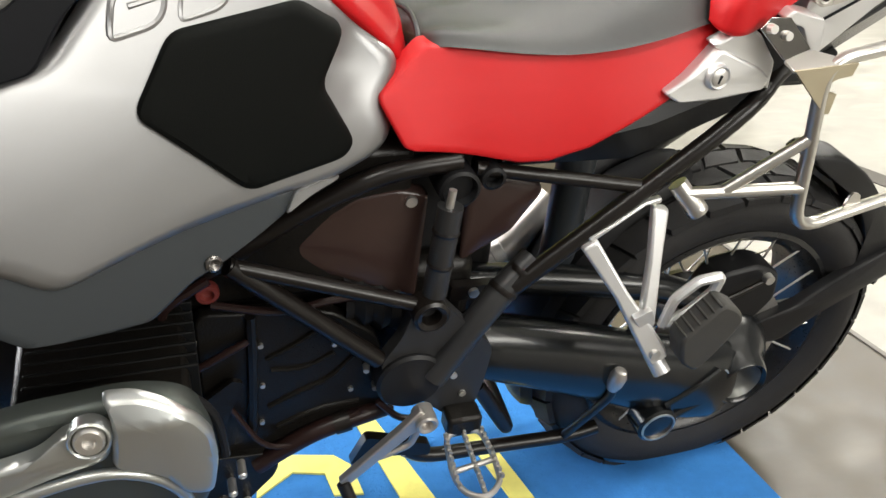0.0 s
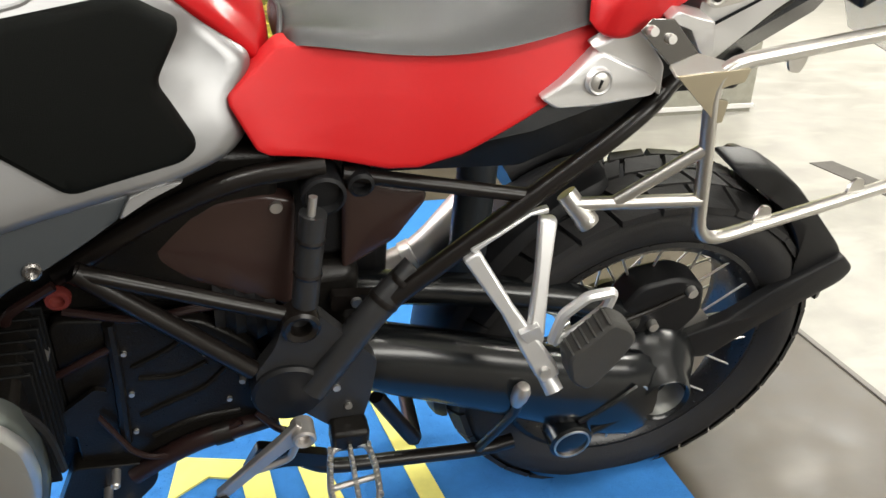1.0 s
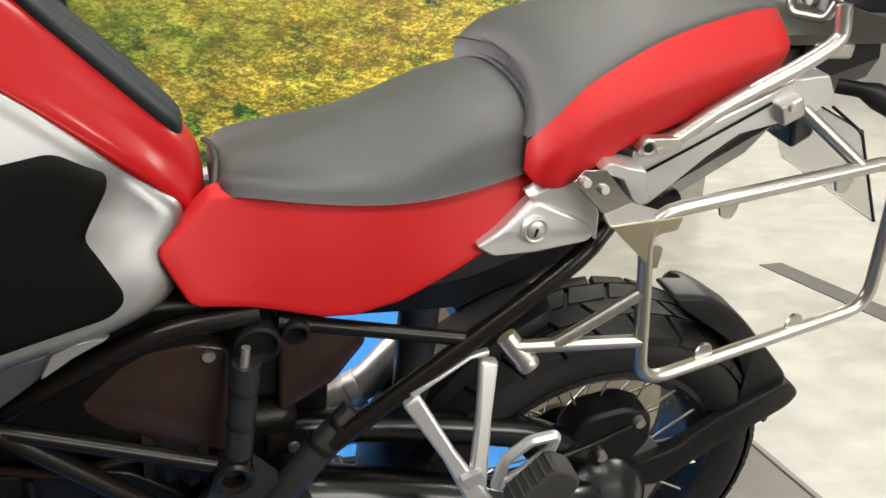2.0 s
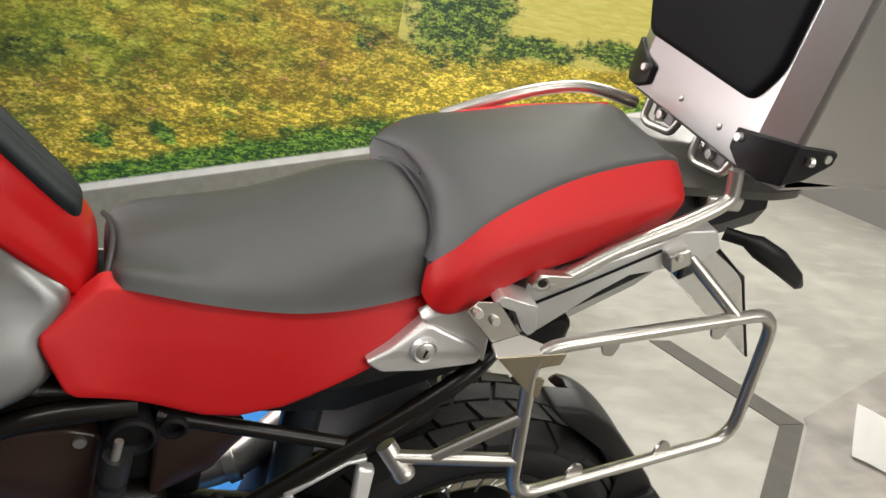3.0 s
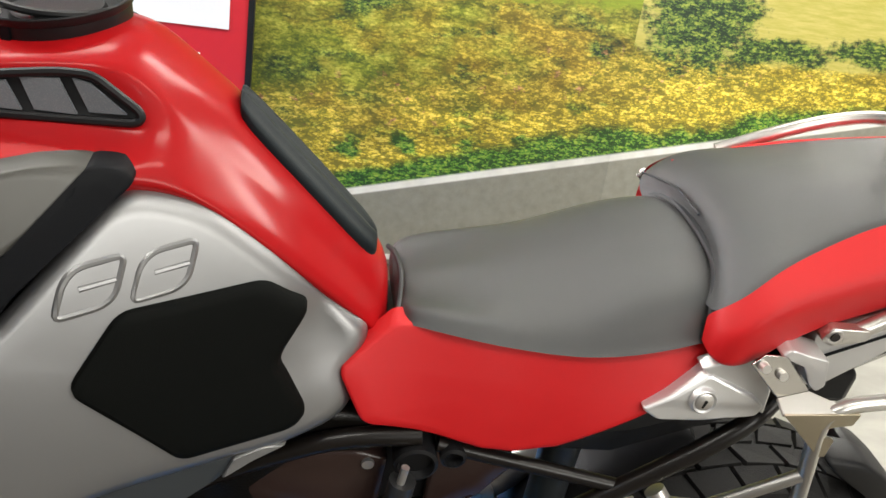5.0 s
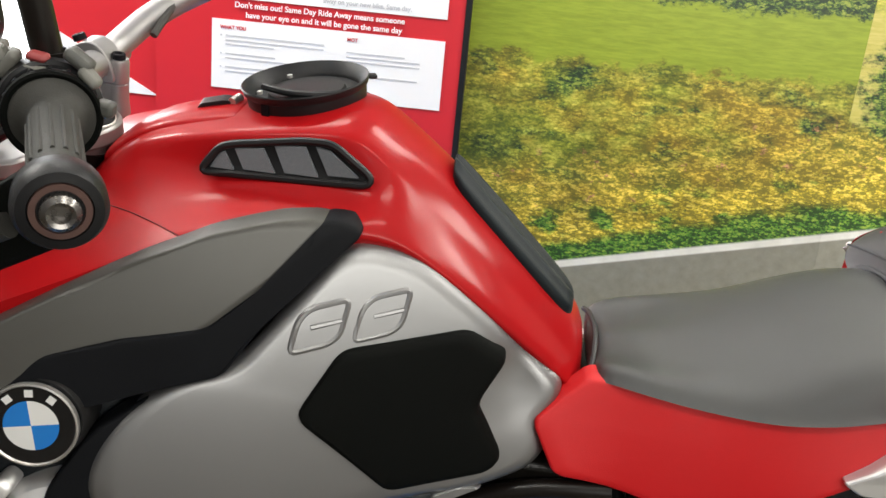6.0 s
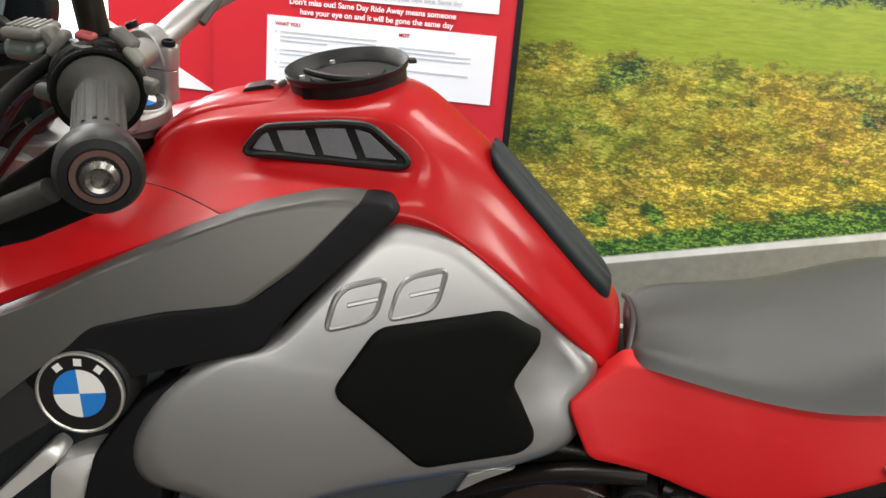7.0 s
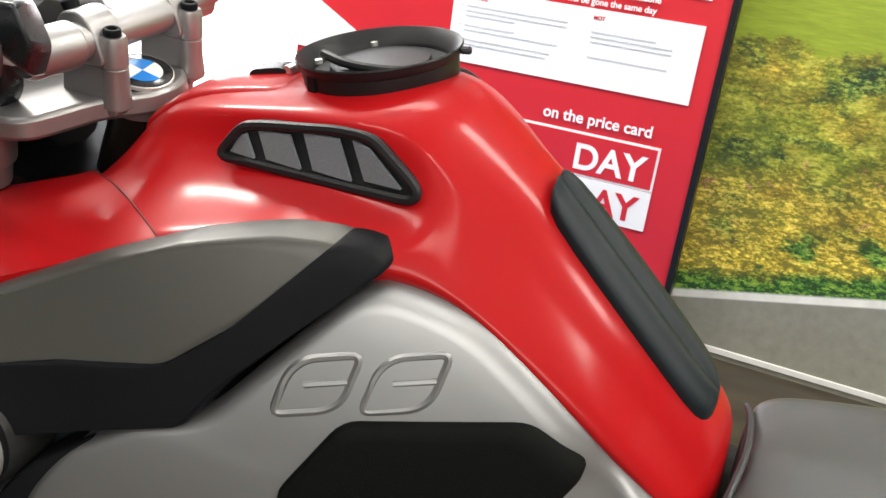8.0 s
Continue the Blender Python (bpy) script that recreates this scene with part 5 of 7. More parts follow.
    for _x, _z, _a in ((0.030, 0.358, 12), (0.165, 0.382, 12), (-0.005, 0.582, 200), (0.155, 0.600, 200)):
        _o = part("rack_lug", slab([(-0.012, -0.002), (0.014, -0.002), (0.012, 0.016), (0.0, 0.022), (-0.008, 0.012)], -0.002, 0.002, 0.004), STEEL, rack)
        _o.matrix_basis = pose(_x, _f * (-0.221 + 0.06 * _x), _z, 0, -_a, 0)
    # pillion footrest
    hang = part("pillion_hanger", flat_bar(S([(-0.345, -0.202, 0.335), (-0.302, -0.235, 0.272), (-0.274, -0.258, 0.229), (-0.254, -0.270, 0.198), (-0.246, -0.273, 0.184)]), (0.023, 0.018, 0.026, 0.030, 0.026), 0.014), SILVER_BRIGHT, bike, "forged silver pillion footrest hanger", bevel=0.0035)
    part("hanger_arm", flat_bar(S([(-0.251, -0.195, 0.374), (-0.260, -0.225, 0.315), (-0.268, -0.255, 0.240)]), (0.023, 0.018, 0.022), 0.014), SILVER_BRIGHT, hang, bevel=0.0035)
    part("hanger_web", slab([(-0.292, 0.250), (-0.268, 0.262), (-0.258, 0.240), (-0.262, 0.214)], _f * -0.262, _f * -0.250, 0.003), SILVER_BRIGHT, hang, bevel=0.002)
    part("hanger_rim", flat_bar(S([(-0.344, -0.200, 0.338), (-0.312, -0.198, 0.358), (-0.275, -0.195, 0.382), (-0.252, -0.193, 0.384)]), (0.007, 0.0045, 0.0045, 0.008), 0.010), SILVER_BRIGHT, hang, bevel=0.002)
    part("hanger_toe", rod(*S([(-0.250, -0.262, 0.186), (-0.240, -0.284, 0.166)]), 0.012), SILVER_BRIGHT, hang)
    part("heel_guard", add_tube(bmesh.new(), bent(S([(-0.247, -0.262, 0.232), (-0.240, -0.262, 0.276), (-0.212, -0.262, 0.301), (-0.180, -0.262, 0.304), (-0.184, -0.262, 0.280), (-0.214, -0.262, 0.250)]), 0.006, 3, True), 0.0072, 8, True), SILVER_BRIGHT, hang, "forged heel guard loop")
    part("hanger_bolt", lathe([(0, 0), (0, 0.007), (0.008, 0.008)], (-0.256, _f * -0.281, 0.197), (0, _f, 0), 14), CHROME, hang)
    _p = [(-0.230, 0.196), (-0.242, 0.238), (-0.194, 0.292), (-0.167, 0.277), (-0.155, 0.258), (-0.170, 0.225), (-0.193, 0.189), (-0.206, 0.178)]
    peg = part("pillion_peg", slab(_p, _f * -0.268, _f * -0.302, 0.010), PEG_RUBBER, hang, "folded black rubber pillion peg", bevel=0.005)
    for _k in range(6):
        part("peg_rib", box((-0.236 + 0.0078 * _k, _f * -0.285, 0.244 + 0.0086 * _k), (0.004, 0.030, 0.006), Matrix.Rotation(radians(-48), 4, "Y")), PEG_RUBBER, peg, bevel=0.002)
    # rider footrest
    rp = part("rider_peg", add_tube(bmesh.new(), bent(S([(-0.512, -0.225, 0.050), (-0.523, -0.291, 0.050), (-0.518, -0.322, 0.050), (-0.492, -0.338, 0.050), (-0.464, -0.318, 0.050), (-0.459, -0.268, 0.050), (-0.463, -0.225, 0.050)]), 0.018, 4, True), 0.0042, 8, True), PEG_STEEL, bike, "serrated steel rider footrest")
    part("peg_bar", tube(S([(-0.486, -0.215, 0.050), (-0.491, -0.336, 0.050)]), 0.0035, 0), PEG_STEEL, rp)
    part("peg_bar", tube(S([(-0.522, -0.288, 0.050), (-0.460, -0.280, 0.050)]), 0.0042, 0), PEG_STEEL, rp)
    part("peg_mount", box((-0.485, _f * -0.212, 0.060), (0.05, 0.035, 0.035)), ENGINE_BLACK, rp, bevel=0.006)
    for _k in range(9):
        for _x in (-0.514 - 0.001 * _k, -0.462):
            part("peg_tooth", box((_x, _f * (-0.232 - 0.010 * _k), 0.056), (0.0045, 0.0045, 0.007)), PEG_STEEL, rp)
        part("peg_tooth", box((-0.487 - 0.0005 * _k, _f * (-0.232 - 0.011 * _k), 0.055), (0.004, 0.0045, 0.006)), PEG_STEEL, rp)

# --- rear wheel
wheel = new("rear_wheel")
wheel.empty_display_size, wheel.parent = 0.05, bike
WX, WZ = 0.010, -0.010
wheel.matrix_basis = pose(WX, YC, WZ)
TY = [(-0.058, 0.222), (-0.076, 0.245), (-0.084, 0.268), (-0.080, 0.286), (-0.066, 0.300), (-0.040, 0.309), (0.0, 0.313), (0.040, 0.309), (0.066, 0.300), (0.080, 0.286), (0.084, 0.268), (0.076, 0.245), (0.058, 0.222), (0.0, 0.215), (-0.058, 0.222)]
tyre = part("tyre", lathe(TY, (0, 0, 0), (0, 1, 0), 72), TYRE, wheel, "black dual-sport tyre", angle=60)


def tread():
    bm = bmesh.new()
    n = 30

    def spot(a, y, up):
        r = 0.3135 - 0.42 * abs(y) ** 2.0 - 70 * abs(y) ** 4 * 0.1 + up
        r = min(r, 0.3135 + up) - (0.0 if abs(y) < 0.05 else (abs(y) - 0.05) * 0.42)
        return bm.verts.new((r * math.cos(a), y, r * math.sin(a)))

    for k in range(n):
        for y0, y1, sh, w in ((-0.081, -0.041, 0.10, 0.94), (-0.0385, -0.0015, 0.0, 0.92), (0.0015, 0.0385, 0.5, 0.92), (0.041, 0.081, 0.60, 0.90)):
            a0 = (k + sh) * 2 * math.pi / n
            a1 = a0 + w * 2 * math.pi / n
            sk = 0.05 * (1 if y0 < 0 else -1)
            lo = [spot(a0, y0, -0.004), spot(a1, y0, -0.004), spot(a1 + sk, y1, -0.004), spot(a0 + sk, y1, -0.004)]
            d = 0.006
            hi = [spot(a0 + d, y0 + 0.002, 0.0045), spot(a1 - d, y0 + 0.002, 0.0045), spot(a1 + sk - d, y1 - 0.002, 0.006), spot(a0 + sk + d, y1 - 0.002, 0.006)]
            bm.faces.new(hi)
            for i in range(4):
                bm.faces.new((lo[i], lo[(i + 1) % 4], hi[(i + 1) % 4], hi[i]))
    return bm


tagged(part("tread", tread(), TYRE, tyre, smooth=False), kind="stuff")
rim = part("rim", lathe([(-0.068, 0.222), (-0.066, 0.230), (-0.060, 0.230), (-0.058, 0.218), (-0.030, 0.205), (0.030, 0.205), (0.058, 0.218), (0.060, 0.230), (0.066, 0.230), (0.068, 0.222), (0.055, 0.205), (0.03, 0.198), (-0.03, 0.198), (-0.055, 0.205), (-0.068, 0.222)], (0, 0, 0), (0, 1, 0), 72), RIM_BLACK, wheel, "black wire-spoked rim")
part("hub", lathe([(-0.06, 0), (-0.06, 0.060), (-0.045, 0.066), (-0.03, 0.045), (0.03, 0.045), (0.045, 0.066), (0.06, 0.060), (0.06, 0)], (0, 0, 0), (0, 1, 0), 36), ENGINE_BLACK, wheel)
for _k in range(20):
    for _s in (-1, 1):
        _a = 2 * math.pi * (_k + (0.25 if _s > 0 else 0)) / 20
        _t = _a + (0.42 if _k % 2 else -0.42)
        _o = part("spoke", rod((0.066 * math.cos(_t), _s * 0.045, 0.066 * math.sin(_t)), (0.219 * math.cos(_a), _s * 0.060, 0.219 * math.sin(_a)), 0.0021, None, 6), CHROME, wheel)
part("brake_disc", lathe([(-0.078, 0.075), (-0.078, 0.132), (-0.073, 0.132), (-0.073, 0.075), (-0.078, 0.075)], (0, 0, 0), (0, 1, 0), 48), STEEL, wheel, "steel brake disc")

# --- swingarm, final drive, brake
def swing_rows():
    rows = ((-0.50, 0.155, 0.05), (-0.43, 0.128, 0.056), (-0.30, 0.080, 0.066), (-0.16, 0.018, 0.078), (-0.06, -0.018, 0.088), (0.02, -0.030, 0.095))
    out = []
    for x, z, h in rows:
        out.append([Vector((x, -0.150 - 0.045 * math.cos(t), z + h * math.sin(t))) for t in (2 * math.pi * k / 16 for k in range(16))])
    return out


def skin(rings):
    bm = bmesh.new()
    r = [[bm.verts.new(p) for p in ring] for ring in rings]
    for a, b in zip(r, r[1:]):
        for k in range(len(a)):
            bm.faces.new((a[k], a[(k + 1) % len(a)], b[(k + 1) % len(b)], b[k]))
    bm.faces.new(r[0]), bm.faces.new(r[-1])
    return bm


swing = part("swingarm", skin(swing_rows()), DRIVE_BLACK, bike, "gloss black single-sided swingarm with shaft drive", sub=1)
drive = part("final_drive", lathe([(0.06, 0.0), (0.06, 0.085), (0.02, 0.092), (-0.020, 0.084), (-0.045, 0.066), (-0.060, 0.052), (-0.080, 0.046), (-0.084, 0.042), (-0.080, 0.037), (-0.050, 0.028), (-0.040, 0.0)], (0.012, -0.106, -0.008), (0, 1, 0), 40), DRIVE_BLACK, swing, "black final drive housing")
part("axle_cone", lathe([(-0.078, 0.0355), (-0.052, 0.027), (-0.045, 0.020), (-0.045, 0)], (0.012, -0.107, -0.008), (0, 1, 0), 32), AXLE_GREY, drive, "bare metal hollow axle cone")
part("drive_plug", lathe([(0, 0), (0, 0.007), (0.012, 0.008)], (-0.030, -0.185, 0.022), (0.2, 1, 0), 14), CHROME, drive)
part("drive_rib", tube([(-0.13, -0.192, -0.02), (-0.08, -0.194, 0.015), (-0.045, -0.188, 0.035)], 0.005, 0.03, 8), DRIVE_BLACK, drive)
part("drain_cap", lathe([(0.03, 0.034), (-0.006, 0.034), (-0.009, 0.029), (-0.009, 0.0)], (-0.140, -0.195, -0.055), (0, 1, 0), 32), DRIVE_BLACK, swing, "round black pivot cap")
part("cap_ring", lathe([(-0.0085, 0.029), (-0.0115, 0.0285), (-0.0115, 0.0265), (-0.0085, 0.026)], (-0.140, -0.195, -0.055), (0, 1, 0), 40), STEEL, swing, "bare metal ring")
part("torque_rod", tube([(-0.10, -0.185, -0.055), (-0.03, -0.185, -0.02)], 0.008, 0), DRIVE_BLACK, swing)
part("upper_arm", tube([(-0.50, -0.09, 0.215), (-0.30, -0.09, 0.18), (-0.12, -0.10, 0.145), (-0.03, -0.10, 0.09)], 0.024, 0.06, 12), DRIVE_BLACK, bike, "black upper torque arm")
part("arm_bolt", lathe([(0, 0), (0, 0.007), (0.012, 0.008)], (-0.469, -0.160, 0.238), (0, 1, 0), 14), CHROME, bike)
part("arm_plate", slab([(-0.50, 0.225), (-0.44, 0.228), (-0.43, 0.245), (-0.50, 0.25)], -0.155, -0.14, 0.006), BLACK_FRAME, bike)
caliper = part("brake_caliper", slab([(0.0, 0.06), (0.055, 0.055), (0.085, 0.10), (0.075, 0.155), (0.03, 0.175), (-0.035, 0.165), (-0.06, 0.12), (-0.03, 0.075)], -0.115, -0.062, 0.015), BLACK_PLASTIC, bike, "black brake caliper", bevel=0.006)
part("brake_line", tube([(-0.20, -0.14, 0.11), (-0.10, -0.13, 0.105), (-0.02, -0.125, 0.125), (0.035, -0.125, 0.150)], 0.004, 0.03), BLACK_FRAME, caliper)
for _x, _z in ((0.050, 0.150), (0.0, 0.09), (0.035, 0.035)):
    part("caliper_bolt", lathe([(0, 0), (0, 0.008), (0.012, 0.009)], (_x, -0.126, _z), (0, 1, 0), 14), CHROME, caliper)

# mudguard behind the wheel
def guard_rows(a0, a1, r, w, n=12):
    rings = []
    for k in range(n + 1):
        a = radians(a0 + (a1 - a0) * k / n)
        f = math.sin(math.pi * min(1, 0.35 + 0.75 * k / n) * 0.5)
        ww = w * f
        rings.append([Vector(((r + d) * math.cos(a) + WX, y, (r + d) * math.sin(a) + WZ)) for y, d in ((-ww, -0.02), (-ww * 0.9, 0.006), (-ww * 0.4, 0.014), (ww * 0.4, 0.014), (ww * 0.9, 0.006), (ww, -0.02), (ww * 0.85, -0.014), (0, 0.006), (-ww * 0.85, -0.014))])
    return rings


hugger = part("mudguard", skin(guard_rows(68, 10, 0.345, 0.088)), BLACK_PLASTIC, bike, "black plastic rear mudguard", sub=1)
ARM = [(0.055, 0.040), (0.070, -0.005), (0.130, -0.010), (0.200, 0.042), (0.338, 0.128), (0.350, 0.150), (0.318, 0.180), (0.24, 0.140), (0.15, 0.075)]
part("mudguard_arm", sheet(ARM, lambda x, z: -0.112, 0.02, 0.006, 0.004, 0.012), BLACK_PLASTIC, hugger, "black mudguard arm")

CHEEK = [(0.056, 0.362), (0.125, 0.354), (0.189, 0.314), (0.248, 0.257), (0.318, 0.186), (0.346, 0.130), (0.330, 0.095), (0.240, 0.118), (0.246, 0.170), (0.217, 0.224), (0.173, 0.277), (0.124, 0.315), (0.073, 0.344)]
part("guard_cheek", sheet(CHEEK, lambda x, z: -0.100, 0.05, 0.010, 0.003, 0.02, (0.23, 0.24)), BLACK_PLASTIC, hugger, "broad black side of the mudguard", angle=50)

# Blocks added to keep the gaps ahead of the wheel dark.
part("filler_block", box((-0.475, 0.01, 0.245), (0.13, 0.18, 0.17)), BLACK_PLASTIC, bike, "added dark block filling the gap behind the strut", bevel=0.02)
part("lower_filler", box((-0.45, 0.02, 0.11), (0.08, 0.16, 0.20)), ENGINE_BLACK, bike, bevel=0.02)
part("inner_mudguard", skin(guard_rows(105, 200, 0.335, 0.085)), BLACK_PLASTIC, bike, "black inner mudguard ahead of the wheel", sub=1)

# centre stand, folded up
stand = part("centre_stand", tube([(-0.535, -0.13, -0.085), (-0.50, -0.13, -0.112), (-0.40, -0.13, -0.118), (-0.25, -0.13, -0.130), (-0.20, -0.13, -0.120)], 0.012, 0.04), BLACK_FRAME, bike, "folded black centre stand")
part("stand_leg", tube([(-0.60, 0.13, -0.065), (-0.40, 0.13, -0.115), (-0.20, 0.13, -0.115)], 0.013, 0.04), BLACK_FRAME, stand)
part("stand_brace", tube([(-0.43, -0.13, 0.03), (-0.364, -0.13, -0.085), (-0.345, 0.13, -0.10)], 0.012, 0.02), BLACK_FRAME, stand)
part("stand_tang", add_tube(bmesh.new(), bent([(-0.26, -0.135, -0.12), (-0.246, -0.175, -0.02), (-0.240, -0.195, 0.03), (-0.241, -0.20, 0.06)], 0.02), 0.007, 10, False, None), BLACK_FRAME, stand, "black stand lever")
part("tang_knob", lathe([(-0.026, 0), (-0.022, 0.008), (-0.010, 0.012), (0.006, 0.013), (0.016, 0.009), (0.019, 0)], (-0.241, -0.20, 0.072), (0.15, -0.05, 1), 16), LEVER_ALLOY, stand, "worn metal knob of the stand lever")
part("prop_arm", slab([(-0.625, -0.075), (-0.60, -0.02), (-0.54, -0.045), (-0.50, -0.06), (-0.50, -0.085), (-0.56, -0.07)], -0.15, -0.135, 0.008), BLACK_FRAME, stand)
ss = part("side_stand", tube([(-0.80, -0.14, -0.02), (-0.83, -0.25, -0.15), (-0.84, -0.30, -0.235)], 0.013, 0.04), BLACK_FRAME, bike, "extended black side stand")
part("stand_foot", box((-0.84, -0.305, -0.243), (0.07, 0.05, 0.010), Matrix.Rotation(radians(-LEAN), 4, "X")), BLACK_FRAME, ss)
lever = part("shift_lever", skin([[Vector((x + dx, -0.235 + dy, z + dz)) for dx, dy, dz in ((-w, -0.006, w), (w, -0.006, -w), (w, 0.006, -w), (-w, 0.006, w))] for x, z, w in ((-0.545, 0.112, 0.011), (-0.575, 0.085, 0.007), (-0.615, 0.045, 0.006), (-0.655, 0.004, 0.005))]), LEVER_ALLOY, bike, "forged alloy gear lever", bevel=0.002)
part("lever_pivot", lathe([(0.02, 0.015), (-0.008, 0.015), (-0.010, 0.012), (-0.008, 0.008), (0.004, 0.007), (0.004, 0)], (-0.548, -0.240, 0.102), (0, 1, 0), 24), LEVER_ALLOY, lever, "round lever pivot")
part("lever_brace", tube([(-0.552, -0.236, 0.095), (-0.565, -0.236, 0.057), (-0.592, -0.236, 0.047), (-0.622, -0.236, 0.040)], 0.005, 0.008), LEVER_ALLOY, lever)
part("lever_toe", rod((-0.655, -0.238, 0.006), (-0.640, -0.262, -0.036), 0.009), BLACK_PLASTIC, lever, "black rubber gear lever tip")

# --- engine
eng = part("engine_block", skin([[Vector((x, y * s, 0.13 + z * s2)) for y, z in ((-0.13, -0.16), (-0.15, -0.05), (-0.15, 0.08), (-0.12, 0.16), (0.12, 0.16), (0.15, 0.08), (0.15, -0.05), (0.13, -0.16))] for x, s, s2 in ((-1.15, 0.8, 0.8), (-1.0, 0.95, 1.0), (-0.80, 1.0, 1.05), (-0.66, 0.95, 1.0), (-0.585, 0.8, 0.8))]), ENGINE_BLACK, bike, "black engine and gearbox casting", bevel=0.01)
for _f in (1, -1):
    cyl = part("cylinder", skin([[Vector((-0.915 + dx, _f * y, 0.205 + dz)) for dx, dz in ((-0.085, -0.085), (0.085, -0.085), (0.085, 0.085), (-0.085, 0.085))] for y in (-0.14, -0.32)]), ENGINE_BLACK, eng, "finned black cylinder", bevel=0.008)
    for _k in range(7):
        part("cooling_fin", box((-0.905, _f * (-0.165 - 0.017 * _k), 0.206), (0.17, 0.005, 0.17)), FIN_BLACK, cyl, bevel=0.0015)
    COVER = [(-0.985, 0.322), (-0.930, 0.326), (-0.890, 0.330), (-0.850, 0.322), (-0.828, 0.306), (-0.816, 0.275), (-0.812, 0.24), (-0.816, 0.18), (-0.84, 0.13), (-0.92, 0.10), (-1.03, 0.12), (-1.07, 0.20), (-1.07, 0.27), (-1.03, 0.308)]
    vc = part("valve_cover", sheet(COVER, lambda x, z: -0.345, 0.028, 0.010, 0.003, 0.03, (-0.93, 0.25), _f), COVER_IN_SHADE, cyl, "metallic grey valve cover", angle=50)
    part("cover_dome", sheet([(-0.909, 0.352), (-0.879, 0.350), (-0.850, 0.338), (-0.828, 0.320), (-0.814, 0.290), (-0.811, 0.250), (-0.818, 0.205), (-0.842, 0.214), (-0.862, 0.246), (-0.885, 0.262), (-0.908, 0.270), (-0.903, 0.305), (-0.901, 0.332)], lambda x, z: -0.376 + 0.9 * max(0, x + 0.850) ** 1.5 + 0.6 * max(0, z - 0.326), 0.014, 0.009, 0.003, 0.010, (-0.860, 0.315), _f), VALVE_COVER, vc, "domed bright end of the cover", angle=50)
    part("cover_wing", sheet([(-1.07, 0.284), (-0.993, 0.292), (-0.966, 0.298), (-0.940, 0.318), (-0.914, 0.312), (-0.905, 0.280), (-0.950, 0.270), (-1.005, 0.250), (-1.07, 0.235)], lambda x, z: -0.368 + 0.3 * max(0, z - 0.290), 0.014, 0.008, 0.004, 0.012, (-0.985, 0.288), _f), VALVE_COVER, vc, "raised wing of the cover", angle=50)
    part("cover_rib", tube([(-1.07, _f * -0.362, 0.222), (-1.005, _f * -0.370, 0.248), (-0.945, _f * -0.372, 0.266), (-0.905, _f * -0.372, 0.268), (-0.870, _f * -0.370, 0.248), (-0.846, _f * -0.362, 0.205), (-0.840, _f * -0.352, 0.15)], 0.006, 0.03, 12), VALVE_COVER, vc)
    part("cover_gasket", tube([(-0.985, _f * -0.318, 0.312), (-0.890, _f * -0.318, 0.316), (-0.845, _f * -0.318, 0.306), (-0.820, _f * -0.318, 0.286), (-0.807, _f * -0.318, 0.255), (-0.803, _f * -0.318, 0.20)], 0.005, 0.03, 8), BLACK_PLASTIC, vc)
    part("bolt_pocket", lathe([(0.012, 0.0190), (-0.005, 0.0190), (-0.0065, 0.0175), (-0.005, 0.0158), (0.008, 0.0150), (0.008, 0)], (-0.921, _f * -0.371, 0.318), (0, _f, -0.25), 28), VALVE_COVER, vc)
    part("cover_bolt", lathe([(0.01, 0.014), (-0.006, 0.014), (-0.009, 0.012), (-0.009, 0.006), (-0.004, 0.005), (-0.004, 0)], (-0.921, _f * -0.371, 0.318), (0, _f, -0.25), 24), CHROME, vc, "chrome cover bolt")
part("engine_cover", slab([(-0.82, 0.27), (-0.66, 0.25), (-0.60, 0.20), (-0.575, 0.12), (-0.576, 0.058), (-0.678, 0.050), (-0.735, 0.012), (-0.82, -0.05)], -0.168, -0.148, 0.02), ENGINE_BLACK, eng, "black gearbox cover", bevel=0.004)
for _x, _z in ((-0.746, 0.210), (-0.746, 0.141), (-0.749, 0.074), (-0.655, 0.195), (-0.632, 0.110)):
    part("case_bolt", lathe([(0, 0), (0, 0.0034), (0.010, 0.0038)], (_x, -0.172, _z), (0, 1, 0), 12), CHROME, eng)
for _l in ([(-0.74, 0.185), (-0.70, 0.205), (-0.665, 0.232)], [(-0.74, 0.10), (-0.705, 0.118), (-0.66, 0.135), (-0.63, 0.17)], [(-0.735, 0.165), (-0.69, 0.160), (-0.655, 0.18)], [(-0.73, 0.06), (-0.68, 0.082), (-0.62, 0.085)]):
    part("case_rib", tube([(x, -0.168, z) for x, z in _l], 0.004, 0.03, 8), ENGINE_BLACK, eng)
part("case_edge", tube([(-0.756, -0.172, 0.262), (-0.757, -0.172, 0.17), (-0.762, -0.172, 0.06)], 0.007, 0.03, 8), ENGINE_BLACK, eng)
part("case_bracket", slab([(-0.850, 0.118), (-0.783, 0.172), (-0.770, 0.166), (-0.800, 0.086)], -0.185, -0.178, 0.004), ENGINE_BLACK, eng)
part("coolant_pipe", tube([(-0.83, -0.178, 0.190), (-0.79, -0.178, 0.212), (-0.755, -0.172, 0.226)], 0.005, 0.03), HOSE, eng, "red-black coolant pipe")
part("lower_pipe", tube([(-0.76, -0.178, 0.000), (-0.732, -0.178, 0.020), (-0.678, -0.178, 0.050), (-0.616, -0.175, 0.062), (-0.575, -0.165, 0.060)], 0.0135, 0.04), HOSE, eng, "red-black lower pipe")
